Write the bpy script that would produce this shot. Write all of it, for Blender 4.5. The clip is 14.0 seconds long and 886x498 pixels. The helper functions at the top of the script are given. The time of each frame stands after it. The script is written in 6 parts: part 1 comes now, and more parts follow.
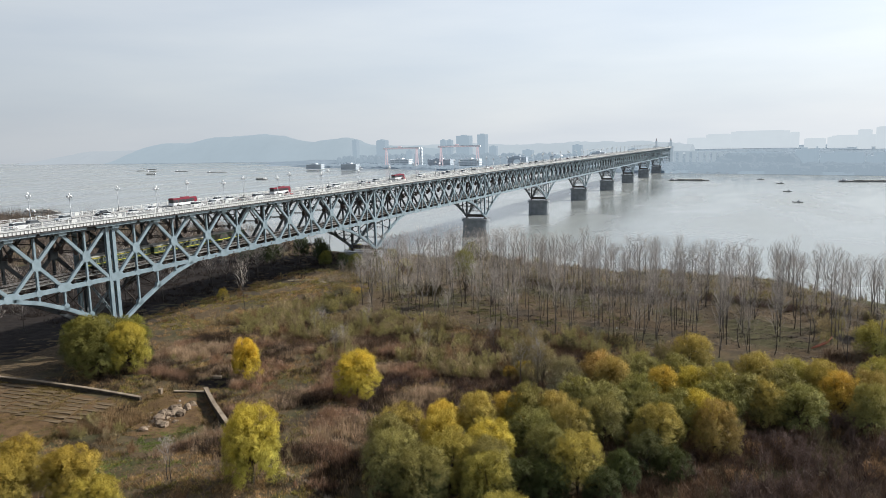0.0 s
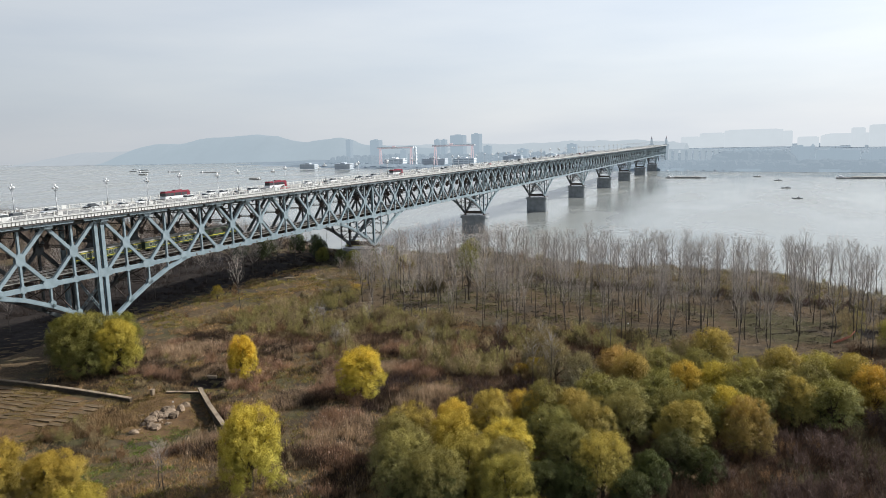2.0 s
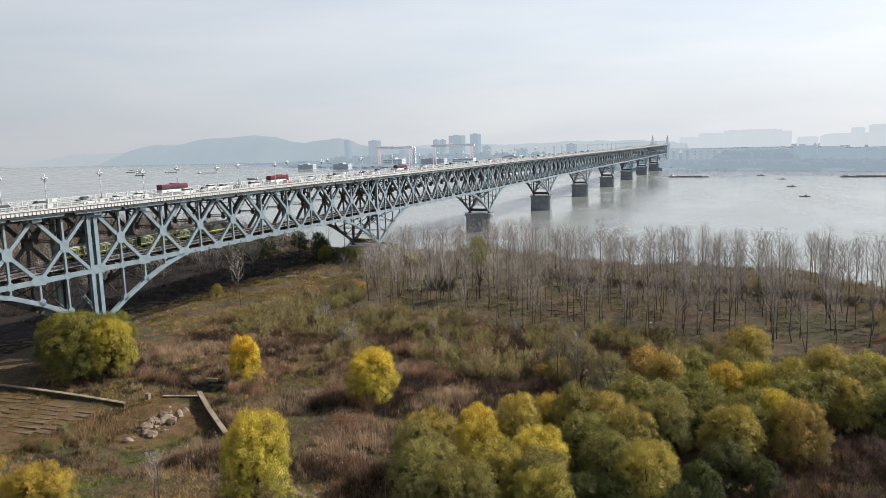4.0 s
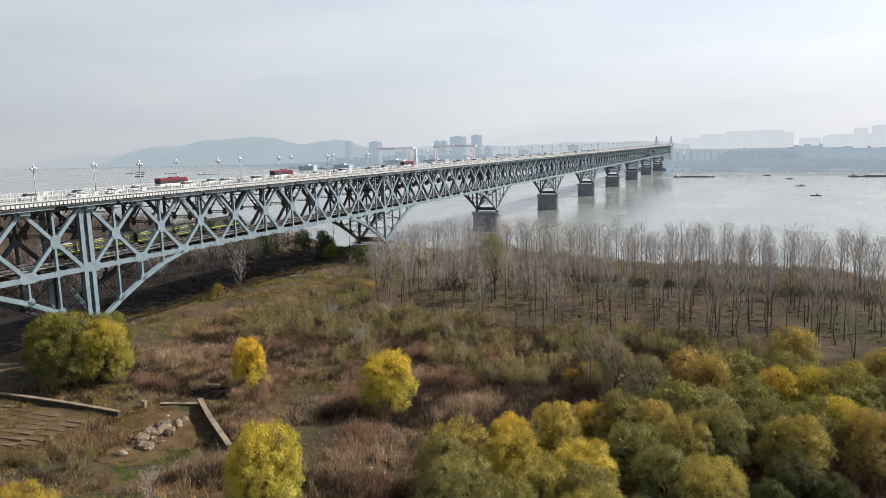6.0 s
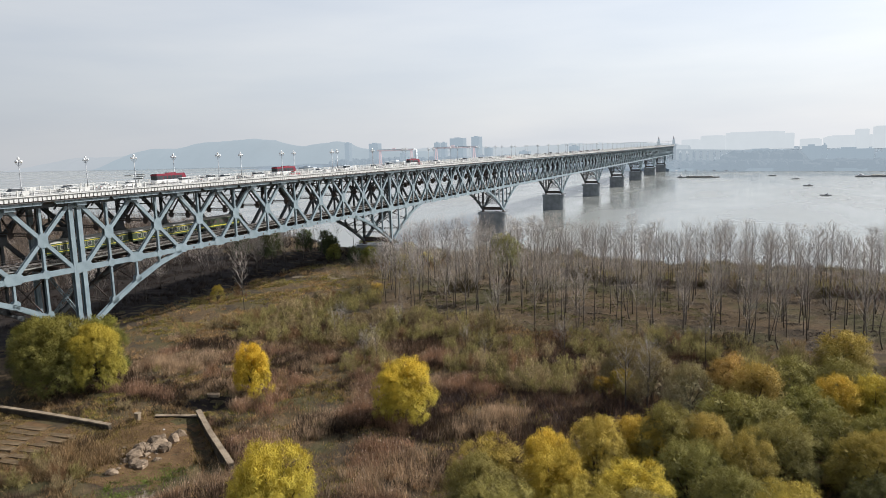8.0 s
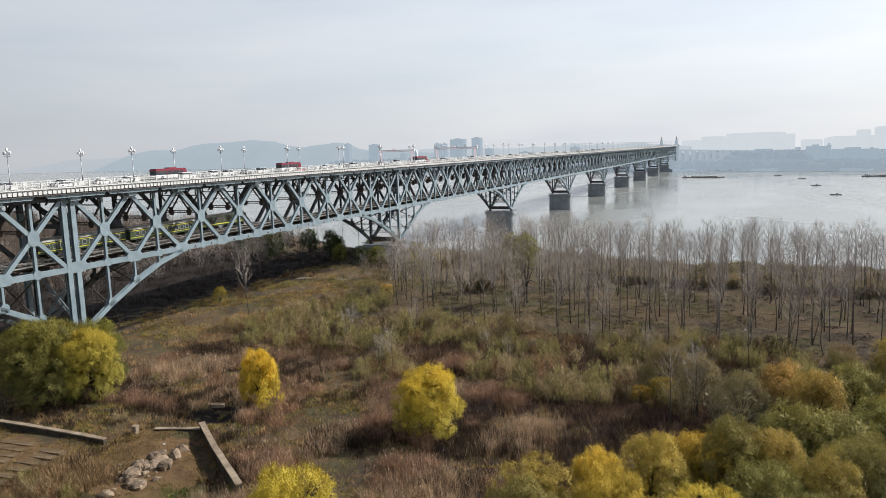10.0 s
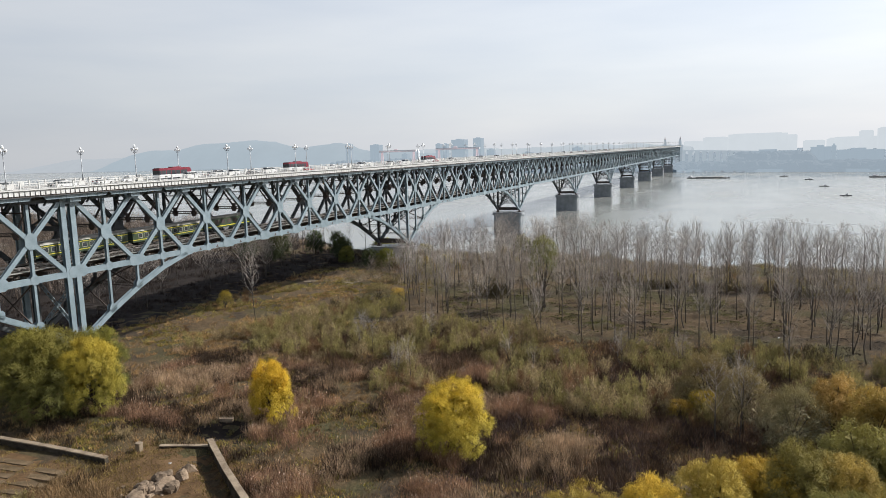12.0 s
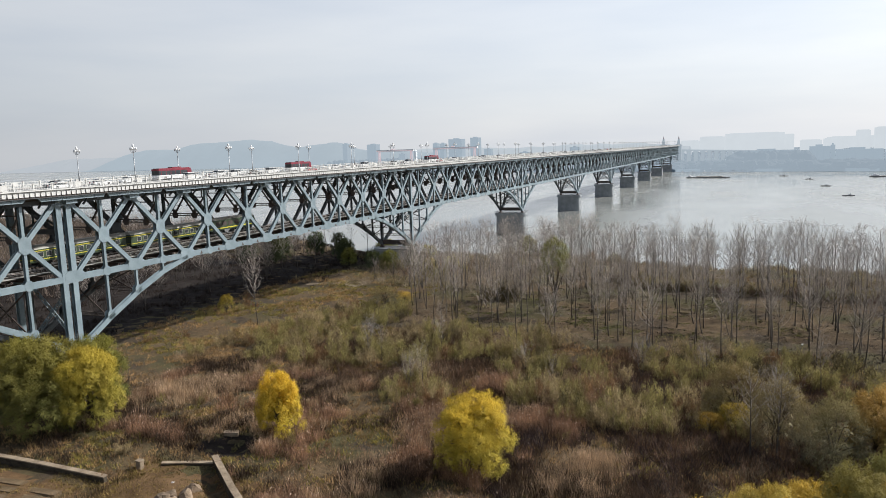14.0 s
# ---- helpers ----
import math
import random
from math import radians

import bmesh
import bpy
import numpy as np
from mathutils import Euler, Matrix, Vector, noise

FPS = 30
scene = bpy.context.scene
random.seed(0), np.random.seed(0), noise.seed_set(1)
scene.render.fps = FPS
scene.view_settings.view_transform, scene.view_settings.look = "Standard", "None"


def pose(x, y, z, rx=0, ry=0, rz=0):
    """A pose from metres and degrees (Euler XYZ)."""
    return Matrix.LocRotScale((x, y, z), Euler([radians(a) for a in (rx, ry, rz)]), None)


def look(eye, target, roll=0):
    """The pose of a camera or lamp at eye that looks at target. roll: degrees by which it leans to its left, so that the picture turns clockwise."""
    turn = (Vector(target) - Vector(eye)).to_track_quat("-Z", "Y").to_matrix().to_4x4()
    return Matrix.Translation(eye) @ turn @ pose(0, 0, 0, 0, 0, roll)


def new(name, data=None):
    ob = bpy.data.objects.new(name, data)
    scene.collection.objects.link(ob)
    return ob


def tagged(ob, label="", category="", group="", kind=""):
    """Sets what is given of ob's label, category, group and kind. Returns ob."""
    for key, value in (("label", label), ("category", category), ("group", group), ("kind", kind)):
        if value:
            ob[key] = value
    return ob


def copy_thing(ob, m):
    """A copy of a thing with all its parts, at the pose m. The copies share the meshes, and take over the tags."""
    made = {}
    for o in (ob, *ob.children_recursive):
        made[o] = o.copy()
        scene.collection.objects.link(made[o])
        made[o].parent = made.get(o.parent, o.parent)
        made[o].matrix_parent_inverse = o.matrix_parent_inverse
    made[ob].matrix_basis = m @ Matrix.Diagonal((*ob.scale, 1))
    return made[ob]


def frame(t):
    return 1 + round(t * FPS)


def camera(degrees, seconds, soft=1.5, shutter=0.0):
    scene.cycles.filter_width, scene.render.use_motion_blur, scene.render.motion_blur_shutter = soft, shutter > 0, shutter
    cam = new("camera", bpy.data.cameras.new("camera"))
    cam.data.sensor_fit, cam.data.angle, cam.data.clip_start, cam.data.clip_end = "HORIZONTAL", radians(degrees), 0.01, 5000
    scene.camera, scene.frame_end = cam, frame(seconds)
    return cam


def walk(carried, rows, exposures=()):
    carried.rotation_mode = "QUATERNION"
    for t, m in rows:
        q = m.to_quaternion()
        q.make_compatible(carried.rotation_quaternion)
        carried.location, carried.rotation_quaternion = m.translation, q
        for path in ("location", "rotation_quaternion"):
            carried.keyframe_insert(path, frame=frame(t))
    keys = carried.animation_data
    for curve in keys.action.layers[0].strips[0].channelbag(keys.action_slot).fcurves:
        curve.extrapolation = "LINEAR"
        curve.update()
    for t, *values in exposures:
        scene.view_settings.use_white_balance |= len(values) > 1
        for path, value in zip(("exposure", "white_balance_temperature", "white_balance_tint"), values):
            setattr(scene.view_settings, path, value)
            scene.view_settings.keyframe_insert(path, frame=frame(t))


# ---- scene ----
cam = camera(63.8, 14.0, soft=0.5)
PATH = [
    (0, (188.811, -159.192, 66.672), (187.999, -157.388, 66.377), -1.4),
    (0.5, (187.363, -157.732, 65.811), (186.555, -155.926, 65.516), -1.4),
    (1, (185.803, -156.059, 64.99), (185.0, -154.252, 64.695), -1.5),
    (1.5, (183.999, -154.31, 64.012), (183.2, -152.5, 63.718), -1.5),
    (2, (182.097, -152.473, 63.135), (181.301, -150.661, 62.841), -1.6),
    (2.5, (180.144, -150.444, 62.275), (179.349, -148.632, 61.982), -1.6),
    (3, (178.005, -148.387, 61.445), (177.213, -146.574, 61.152), -1.6),
    (5.5, (166.738, -136.861, 57.313), (165.948, -135.046, 57.027), -1.7),
    (6, (164.431, -134.436, 56.533), (163.641, -132.621, 56.248), -1.7),
    (6.5, (162.198, -131.961, 55.693), (161.409, -130.145, 55.41), -1.8),
    (7, (160.046, -129.517, 55.194), (159.257, -127.701, 54.912), -1.8),
    (7.5, (157.951, -127.336, 54.78), (157.162, -125.52, 54.5), -1.8),
    (8, (155.912, -125.081, 54.049), (155.124, -123.264, 53.77), -1.8),
    (10.5, (145.196, -114.986, 51.74), (144.412, -113.166, 51.466), -1.9),
    (11, (143.435, -113.453, 51.71), (142.654, -111.632, 51.436), -2.0),
    (11.5, (141.664, -111.973, 51.576), (140.886, -110.151, 51.303), -1.9),
    (12, (139.926, -110.591, 51.519), (139.14, -108.773, 51.246), -1.8),
    (12.5, (138.427, -109.207, 51.502), (137.643, -107.387, 51.227), -1.9),
    (13, (136.771, -107.933, 51.538), (135.992, -106.111, 51.261), -1.9),
    (13.5, (135.265, -106.821, 51.571), (134.488, -104.999, 51.295), -1.9),
    (14, (134.261, -106.082, 51.688), (133.484, -104.259, 51.413), -1.8),
]
walk(cam, [(t, look(eye, target, roll)) for t, eye, target, roll in PATH], exposures=((0, 0.18, 6150, 8), (5, 0.18, 6300, 10), (14, 0.18, 6300, 10)))

# ---- light ----
SUN_AZ, SUN_EL = radians(50), radians(37)      # azimuth clockwise from +y, the way the bridge runs
SUN_DIR = Vector((math.sin(SUN_AZ) * math.cos(SUN_EL), math.cos(SUN_AZ) * math.cos(SUN_EL), math.sin(SUN_EL)))
sun_data = bpy.data.lights.new("sun", "SUN")
sun_data.energy, sun_data.angle, sun_data.color = 5.0, radians(1.2), (1.0, 0.955, 0.89)
sun = new("sun", sun_data)
sun.matrix_world = look(SUN_DIR * 900, (0, 0, 0))

world = bpy.data.worlds.new("winter_haze")
scene.world = world
world.use_nodes = True
wt = world.node_tree
wt.nodes.clear()
sky = wt.nodes.new("ShaderNodeTexSky")
sky.sky_type, sky.sun_disc = "NISHITA", False
sky.sun_elevation, sky.sun_rotation = SUN_EL, SUN_AZ
sky.air_density, sky.dust_density, sky.ozone_density, sky.altitude = 1.1, 2.5, 1.5, 20
slook, sover, smax = wt.nodes.new("ShaderNodeCombineXYZ"), wt.nodes.new("ShaderNodeSeparateXYZ"), wt.nodes.new("ShaderNodeMath")
smax.operation, smax.inputs[1].default_value = "MAXIMUM", 0.01      # the haze hides the horizon: the sky runs on down into it
wash = wt.nodes.new("ShaderNodeMix")               # the white winter haze that veils the whole sky
wash.data_type, wash.blend_type = "RGBA", "MIX"
wash.inputs["Factor"].default_value = 0.72
wcoord = wt.nodes.new("ShaderNodeTexCoord")
wmap = wt.nodes.new("ShaderNodeMapping")
wmap.inputs["Scale"].default_value = (1.5, 1.5, 9.0)
wnoise = wt.nodes.new("ShaderNodeTexNoise")
wnoise.inputs["Scale"].default_value, wnoise.inputs["Detail"].default_value = 1.7, 6.0
wramp = wt.nodes.new("ShaderNodeValToRGB")
wramp.color_ramp.elements[0].position, wramp.color_ramp.elements[1].position = 0.3, 0.75
wramp.color_ramp.elements[0].color, wramp.color_ramp.elements[1].color = (8.6, 9.05, 9.75, 1), (10.4, 10.5, 10.65, 1)
wback = wt.nodes.new("ShaderNodeBackground")
wback.inputs["Strength"].default_value = 0.078
wout = wt.nodes.new("ShaderNodeOutputWorld")
wsep, wfall = wt.nodes.new("ShaderNodeSeparateXYZ"), wt.nodes.new("ShaderNodeMapRange")    # the haze thins towards the zenith
wfall.inputs["From Min"].default_value, wfall.inputs["From Max"].default_value = 0.22, 0.8
wfall.inputs["To Min"].default_value, wfall.inputs["To Max"].default_value = 0.72, 0.12
wt.links.new(wcoord.outputs["Generated"], wsep.inputs["Vector"])
wt.links.new(wsep.outputs["Z"], wfall.inputs["Value"])
wt.links.new(wfall.outputs["Result"], wash.inputs["Factor"])
wt.links.new(wcoord.outputs["Generated"], wmap.inputs["Vector"])
wt.links.new(wmap.outputs["Vector"], wnoise.inputs["Vector"])
wt.links.new(wnoise.outputs["Fac"], wramp.inputs["Fac"])
wt.links.new(wcoord.outputs["Generated"], sover.inputs["Vector"])
wt.links.new(sover.outputs["Z"], smax.inputs[0])
for a, b in (("X", sover.outputs["X"]), ("Y", sover.outputs["Y"]), ("Z", smax.outputs[0])):
    wt.links.new(b, slook.inputs[a])
wt.links.new(slook.outputs["Vector"], sky.inputs["Vector"])
wt.links.new(sky.outputs["Color"], wash.inputs["A"])
wt.links.new(wramp.outputs["Color"], wash.inputs["B"])
wdot = wt.nodes.new("ShaderNodeVectorMath")            # the haze glows towards the sun
wdot.operation = "DOT_PRODUCT"
wdot.inputs[1].default_value = SUN_DIR
wt.links.new(wcoord.outputs["Generated"], wdot.inputs[0])
wglow = wt.nodes.new("ShaderNodeMapRange")
wglow.inputs["From Min"].default_value, wglow.inputs["From Max"].default_value = -0.25, 0.75
wglow.inputs["To Min"].default_value, wglow.inputs["To Max"].default_value = 0.82, 1.28
wt.links.new(wdot.outputs["Value"], wglow.inputs["Value"])
wmul = wt.nodes.new("ShaderNodeMix")
wmul.data_type, wmul.blend_type = "RGBA", "MULTIPLY"
wmul.inputs["Factor"].default_value = 1
wt.links.new(wash.outputs["Result"], wmul.inputs["A"])
wt.links.new(wglow.outputs["Result"], wmul.inputs["B"])
wt.links.new(wmul.outputs["Result"], wback.inputs["Color"])
wt.links.new(wback.outputs["Background"], wout.inputs["Surface"])

# ---- materials ----
def surface(name, dark, light, scale=1.0, rough=0.7, metal=0.0, bump=0.2, fine=8.0, island=0.0, tint=False, per_object=0.0, coat=0.0):
    """A surface that varies between two colours at two scales, with fine relief. island: how far each loose piece differs in brightness;
    tint: multiplied by the object's own colour; per_object: how far each object differs in brightness."""
    m = bpy.data.materials.new(name)
    m.use_nodes = True
    n, k = m.node_tree.nodes, m.node_tree.links
    b = n["Principled BSDF"]
    b.inputs["Roughness"].default_value, b.inputs["Metallic"].default_value = rough, metal
    b.inputs["Coat Weight"].default_value = coat
    if rough >= 0.85:
        b.inputs["Specular IOR Level"].default_value = 0.12
    co = n.new("ShaderNodeTexCoord")
    big, small = n.new("ShaderNodeTexNoise"), n.new("ShaderNodeTexNoise")
    big.inputs["Scale"].default_value, big.inputs["Detail"].default_value = scale, 5
    small.inputs["Scale"].default_value, small.inputs["Detail"].default_value = scale * fine, 3
    for t in (big, small):
        k.new(co.outputs["Object"], t.inputs["Vector"])
    add = n.new("ShaderNodeMath")
    add.operation = "MULTIPLY_ADD"
    k.new(small.outputs["Fac"], add.inputs[0])
    add.inputs[1].default_value = 0.5
    k.new(big.outputs["Fac"], add.inputs[2])
    ramp = n.new("ShaderNodeValToRGB")
    ramp.color_ramp.elements[0].position, ramp.color_ramp.elements[1].position = 0.5, 1.0
    ramp.color_ramp.elements[0].color, ramp.color_ramp.elements[1].color = (*dark, 1), (*light, 1)
    k.new(add.outputs[0], ramp.inputs["Fac"])
    col = ramp.outputs["Color"]
    for amount, kind in ((island, "isl"), (per_object, "obj")):
        if amount:
            src = n.new("ShaderNodeNewGeometry") if kind == "isl" else n.new("ShaderNodeObjectInfo")
            rng = n.new("ShaderNodeMapRange")
            rng.inputs["To Min"].default_value, rng.inputs["To Max"].default_value = 1 - amount, 1 + amount
            k.new(src.outputs["Random Per Island" if kind == "isl" else "Random"], rng.inputs["Value"])
            mul = n.new("ShaderNodeMix")
            mul.data_type, mul.blend_type = "RGBA", "MULTIPLY"
            mul.inputs["Factor"].default_value = 1
            k.new(col, mul.inputs["A"])
            k.new(rng.outputs["Result"], mul.inputs["B"])
            col = mul.outputs["Result"]
    if tint:
        info, mul = n.new("ShaderNodeObjectInfo"), n.new("ShaderNodeMix")
        mul.data_type, mul.blend_type = "RGBA", "MULTIPLY"
        mul.inputs["Factor"].default_value = 1
        k.new(col, mul.inputs["A"])
        k.new(info.outputs["Color"], mul.inputs["B"])
        col = mul.outputs["Result"]
    k.new(col, b.inputs["Base Color"])
    if bump:
        bn = n.new("ShaderNodeBump")
        bn.inputs["Strength"].default_value, bn.inputs["Distance"].default_value = bump, 0.05 / max(scale, 0.05)
        k.new(small.outputs["Fac"], bn.inputs["Height"])
        k.new(bn.outputs["Normal"], b.inputs["Normal"])
    return m


def leafy(name, through_light=0.35, island=0.35, low=(0.5, 0.48, 0.46), high=(1.12, 1.1, 1.05), scale=0.16, yellow_top=False):
    """Thin leaves in the object's own colour: light falls through them; every leaf differs a little. The last argument
    makes the crown yellower and lighter towards its top.
    """
    m = surface(name, low, high, scale=scale, rough=0.6, bump=0, fine=4, island=island, tint=True)
    n, k = m.node_tree.nodes, m.node_tree.links
    b = n["Principled BSDF"]
    b.inputs["Specular IOR Level"].default_value = 0.12
    if yellow_top:
        co, sep, patch = n.new("ShaderNodeTexCoord"), n.new("ShaderNodeSeparateXYZ"), n.new("ShaderNodeTexNoise")
        patch.inputs["Scale"].default_value, patch.inputs["Detail"].default_value = 0.3, 3
        k.new(co.outputs["Object"], sep.inputs["Vector"]), k.new(co.outputs["Object"], patch.inputs["Vector"])
        rise = n.new("ShaderNodeMath")
        rise.operation = "MULTIPLY_ADD"
        k.new(patch.outputs["Fac"], rise.inputs[0]), k.new(sep.outputs["Z"], rise.inputs[2])
        rise.inputs[1].default_value = 9.0
        span, shift, mul = n.new("ShaderNodeMapRange"), n.new("ShaderNodeMix"), n.new("ShaderNodeMix")
        span.inputs["From Min"].default_value, span.inputs["From Max"].default_value = 7.0, 16.5
        k.new(rise.outputs[0], span.inputs["Value"])
        shift.data_type, mul.data_type, mul.blend_type = "RGBA", "RGBA", "MULTIPLY"
        shift.inputs["A"].default_value, shift.inputs["B"].default_value, mul.inputs["Factor"].default_value = (0.86, 0.96, 1.12, 1), (1.1, 1.07, 0.84, 1), 1
        k.new(span.outputs["Result"], shift.inputs["Factor"])
        k.new(b.inputs["Base Color"].links[0].from_socket, mul.inputs["A"]), k.new(shift.outputs["Result"], mul.inputs["B"])
        k.new(mul.outputs["Result"], b.inputs["Base Color"])
    tr, mx = n.new("ShaderNodeBsdfTranslucent"), n.new("ShaderNodeMixShader")
    k.new(b.inputs["Base Color"].links[0].from_socket, tr.inputs["Color"])
    mx.inputs["Fac"].default_value = through_light
    k.new(b.outputs["BSDF"], mx.inputs[1])
    k.new(tr.outputs["BSDF"], mx.inputs[2])
    k.new(mx.outputs["Shader"], n["Material Output"].inputs["Surface"])
    return m


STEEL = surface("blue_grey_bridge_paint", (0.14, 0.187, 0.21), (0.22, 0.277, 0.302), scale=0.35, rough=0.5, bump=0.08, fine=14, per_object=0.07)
# Darker copy of the bridge paint: shade under the deck put into colour.
STEEL_SHADE = surface("shaded_bridge_paint", (0.038, 0.042, 0.045), (0.088, 0.096, 0.1), scale=0.3, rough=0.7, bump=0.1, fine=10, per_object=0.12)
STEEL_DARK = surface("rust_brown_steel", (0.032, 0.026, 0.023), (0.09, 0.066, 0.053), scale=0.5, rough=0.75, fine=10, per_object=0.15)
CONCRETE = surface("weathered_concrete", (0.22, 0.215, 0.2), (0.38, 0.37, 0.34), scale=0.3, rough=0.85, fine=9)
PIER_STONE = surface("pier_masonry", (0.165, 0.18, 0.19), (0.31, 0.328, 0.34), scale=0.22, rough=0.9, bump=0.4, fine=12)
WHITE_PAINT = surface("white_painted_iron", (0.46, 0.46, 0.44), (0.64, 0.63, 0.6), scale=0.6, rough=0.45, fine=12, bump=0.05)
SLAB = surface("pale_deck_concrete", (0.3, 0.3, 0.29), (0.44, 0.43, 0.41), scale=0.25, rough=0.8, fine=14)
ASPHALT = surface("worn_pale_asphalt", (0.12, 0.12, 0.12), (0.2, 0.2, 0.195), scale=0.15, rough=0.85, fine=40)
PAVING = surface("sidewalk_paving", (0.28, 0.27, 0.25), (0.4, 0.385, 0.36), scale=0.4, rough=0.8, fine=10)
MARKING = surface("road_marking_paint", (0.6, 0.6, 0.58), (0.78, 0.78, 0.75), scale=1.5, rough=0.7)
SLEEPER = surface("dark_track_timber", (0.05, 0.043, 0.038), (0.11, 0.095, 0.08), scale=0.8, rough=0.85)
RAIL = surface("worn_rail_steel", (0.25, 0.22, 0.2), (0.42, 0.4, 0.38), scale=1, rough=0.35, metal=0.8)
GLASS_LAMP = surface("opal_lamp_glass", (0.78, 0.78, 0.76), (0.88, 0.88, 0.86), scale=2, rough=0.2, bump=0)
POLE = surface("grey_lamp_iron", (0.22, 0.23, 0.24), (0.36, 0.37, 0.38), scale=1, rough=0.5, metal=0.3)
CAR_PAINT = surface("car_paint", (0.85, 0.85, 0.85), (1, 1, 1), scale=0.6, rough=0.25, bump=0, tint=True, coat=0.6)
CAR_GLASS = surface("tinted_car_glass", (0.03, 0.035, 0.038), (0.055, 0.062, 0.066), scale=0.5, rough=0.08, bump=0)
RUBBER = surface("tyre_rubber", (0.015, 0.015, 0.015), (0.035, 0.035, 0.035), scale=4, rough=0.9)
LAMP_RED = surface("tail_lamp_plastic", (0.35, 0.02, 0.02), (0.45, 0.03, 0.03), scale=4, rough=0.2, bump=0)
LAMP_CLEAR = surface("head_lamp_plastic", (0.6, 0.6, 0.58), (0.75, 0.75, 0.72), scale=4, rough=0.15, bump=0)
COACH_GREEN = surface("coach_green_paint", (0.026, 0.044, 0.02), (0.046, 0.068, 0.034), scale=0.3, rough=0.4, fine=12)
COACH_YELLOW = surface("coach_yellow_stripe", (0.5, 0.44, 0.03), (0.64, 0.57, 0.06), scale=0.5, rough=0.4)
COACH_ROOF = surface("coach_grey_roof", (0.24, 0.235, 0.2), (0.36, 0.35, 0.31), scale=0.3, rough=0.6)
BARK = surface("grey_poplar_bark", (0.05, 0.043, 0.037), (0.14, 0.122, 0.106), scale=0.5, rough=0.9, bump=0.5, fine=9, per_object=0.25)
TWIG = surface("grey_brown_twigs", (0.3, 0.262, 0.228), (0.48, 0.425, 0.375), scale=0.3, rough=0.9, bump=0, island=0.3, per_object=0.2)
WILLOW_BARK = surface("dark_willow_bark", (0.04, 0.032, 0.025), (0.11, 0.09, 0.07), scale=0.8, rough=0.95, bump=0.5, fine=9)
LEAF = leafy("willow_leaves", 0.24, 0.22, (0.58, 0.56, 0.54), yellow_top=True)
BUSH_LEAF = leafy("scrub_leaves", 0.3, 0.45)
REED = leafy("dry_reed_blades", 0.25, 0.5, (0.34, 0.32, 0.31), (1.42, 1.34, 1.24), 0.3)
ROCK = surface("pale_broken_rock", (0.09, 0.065, 0.044), (0.31, 0.235, 0.165), scale=0.6, rough=0.9, bump=0.6, fine=7, per_object=0.2)
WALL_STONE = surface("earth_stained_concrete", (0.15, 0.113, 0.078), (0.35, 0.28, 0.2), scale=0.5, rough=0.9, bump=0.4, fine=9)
# Mossy concrete, darkened further: the wall faces' shade is in its colour.
WALL_SHADE = surface("shaded_mossy_concrete", (0.028, 0.024, 0.019), (0.1, 0.083, 0.062), scale=0.6, rough=0.95, bump=0.5, fine=8)
# Very dark soil: carries the bridge's shade in its colour, and fills hollows.
DARK_SOIL = surface("shade_and_hollow_soil", (0.009, 0.007, 0.006), (0.036, 0.028, 0.023), scale=0.5, rough=0.95, bump=0.6, fine=7)
SOIL = surface("tilled_soil", (0.064, 0.038, 0.019), (0.17, 0.106, 0.054), scale=0.4, rough=0.95, bump=0.6, fine=8)
PATH_SOIL = surface("trodden_pale_path", (0.13, 0.1, 0.07), (0.27, 0.22, 0.16), scale=0.5, rough=0.95, bump=0.4)
# Hull grey is lightened to hold the haze over the river.
SHIP = surface("ship_hull_paint", (0.15, 0.152, 0.15), (0.25, 0.24, 0.225), scale=0.2, rough=0.6)
SHIP_TOP = surface("ship_cargo_and_deck", (0.26, 0.25, 0.215), (0.4, 0.38, 0.335), scale=0.2, rough=0.8)
# Pale, bluish walls and glass: haze over the far bank put into colour.
FAR_WALL = surface("far_pale_wall", (0.5, 0.535, 0.56), (0.6, 0.63, 0.65), scale=0.02, rough=0.9, bump=0, tint=True, per_object=0.06)
FAR_GLASS = surface("far_window_glass", (0.36, 0.4, 0.44), (0.44, 0.48, 0.51), scale=0.05, rough=0.4, bump=0)
HULLWHITE = surface("white_cabin_paint", (0.6, 0.6, 0.6), (0.72, 0.72, 0.72), scale=0.5, rough=0.5)
FLAG_RED = surface("pale_red_flag_stone", (0.32, 0.26, 0.26), (0.4, 0.33, 0.32), scale=0.2, rough=0.7)


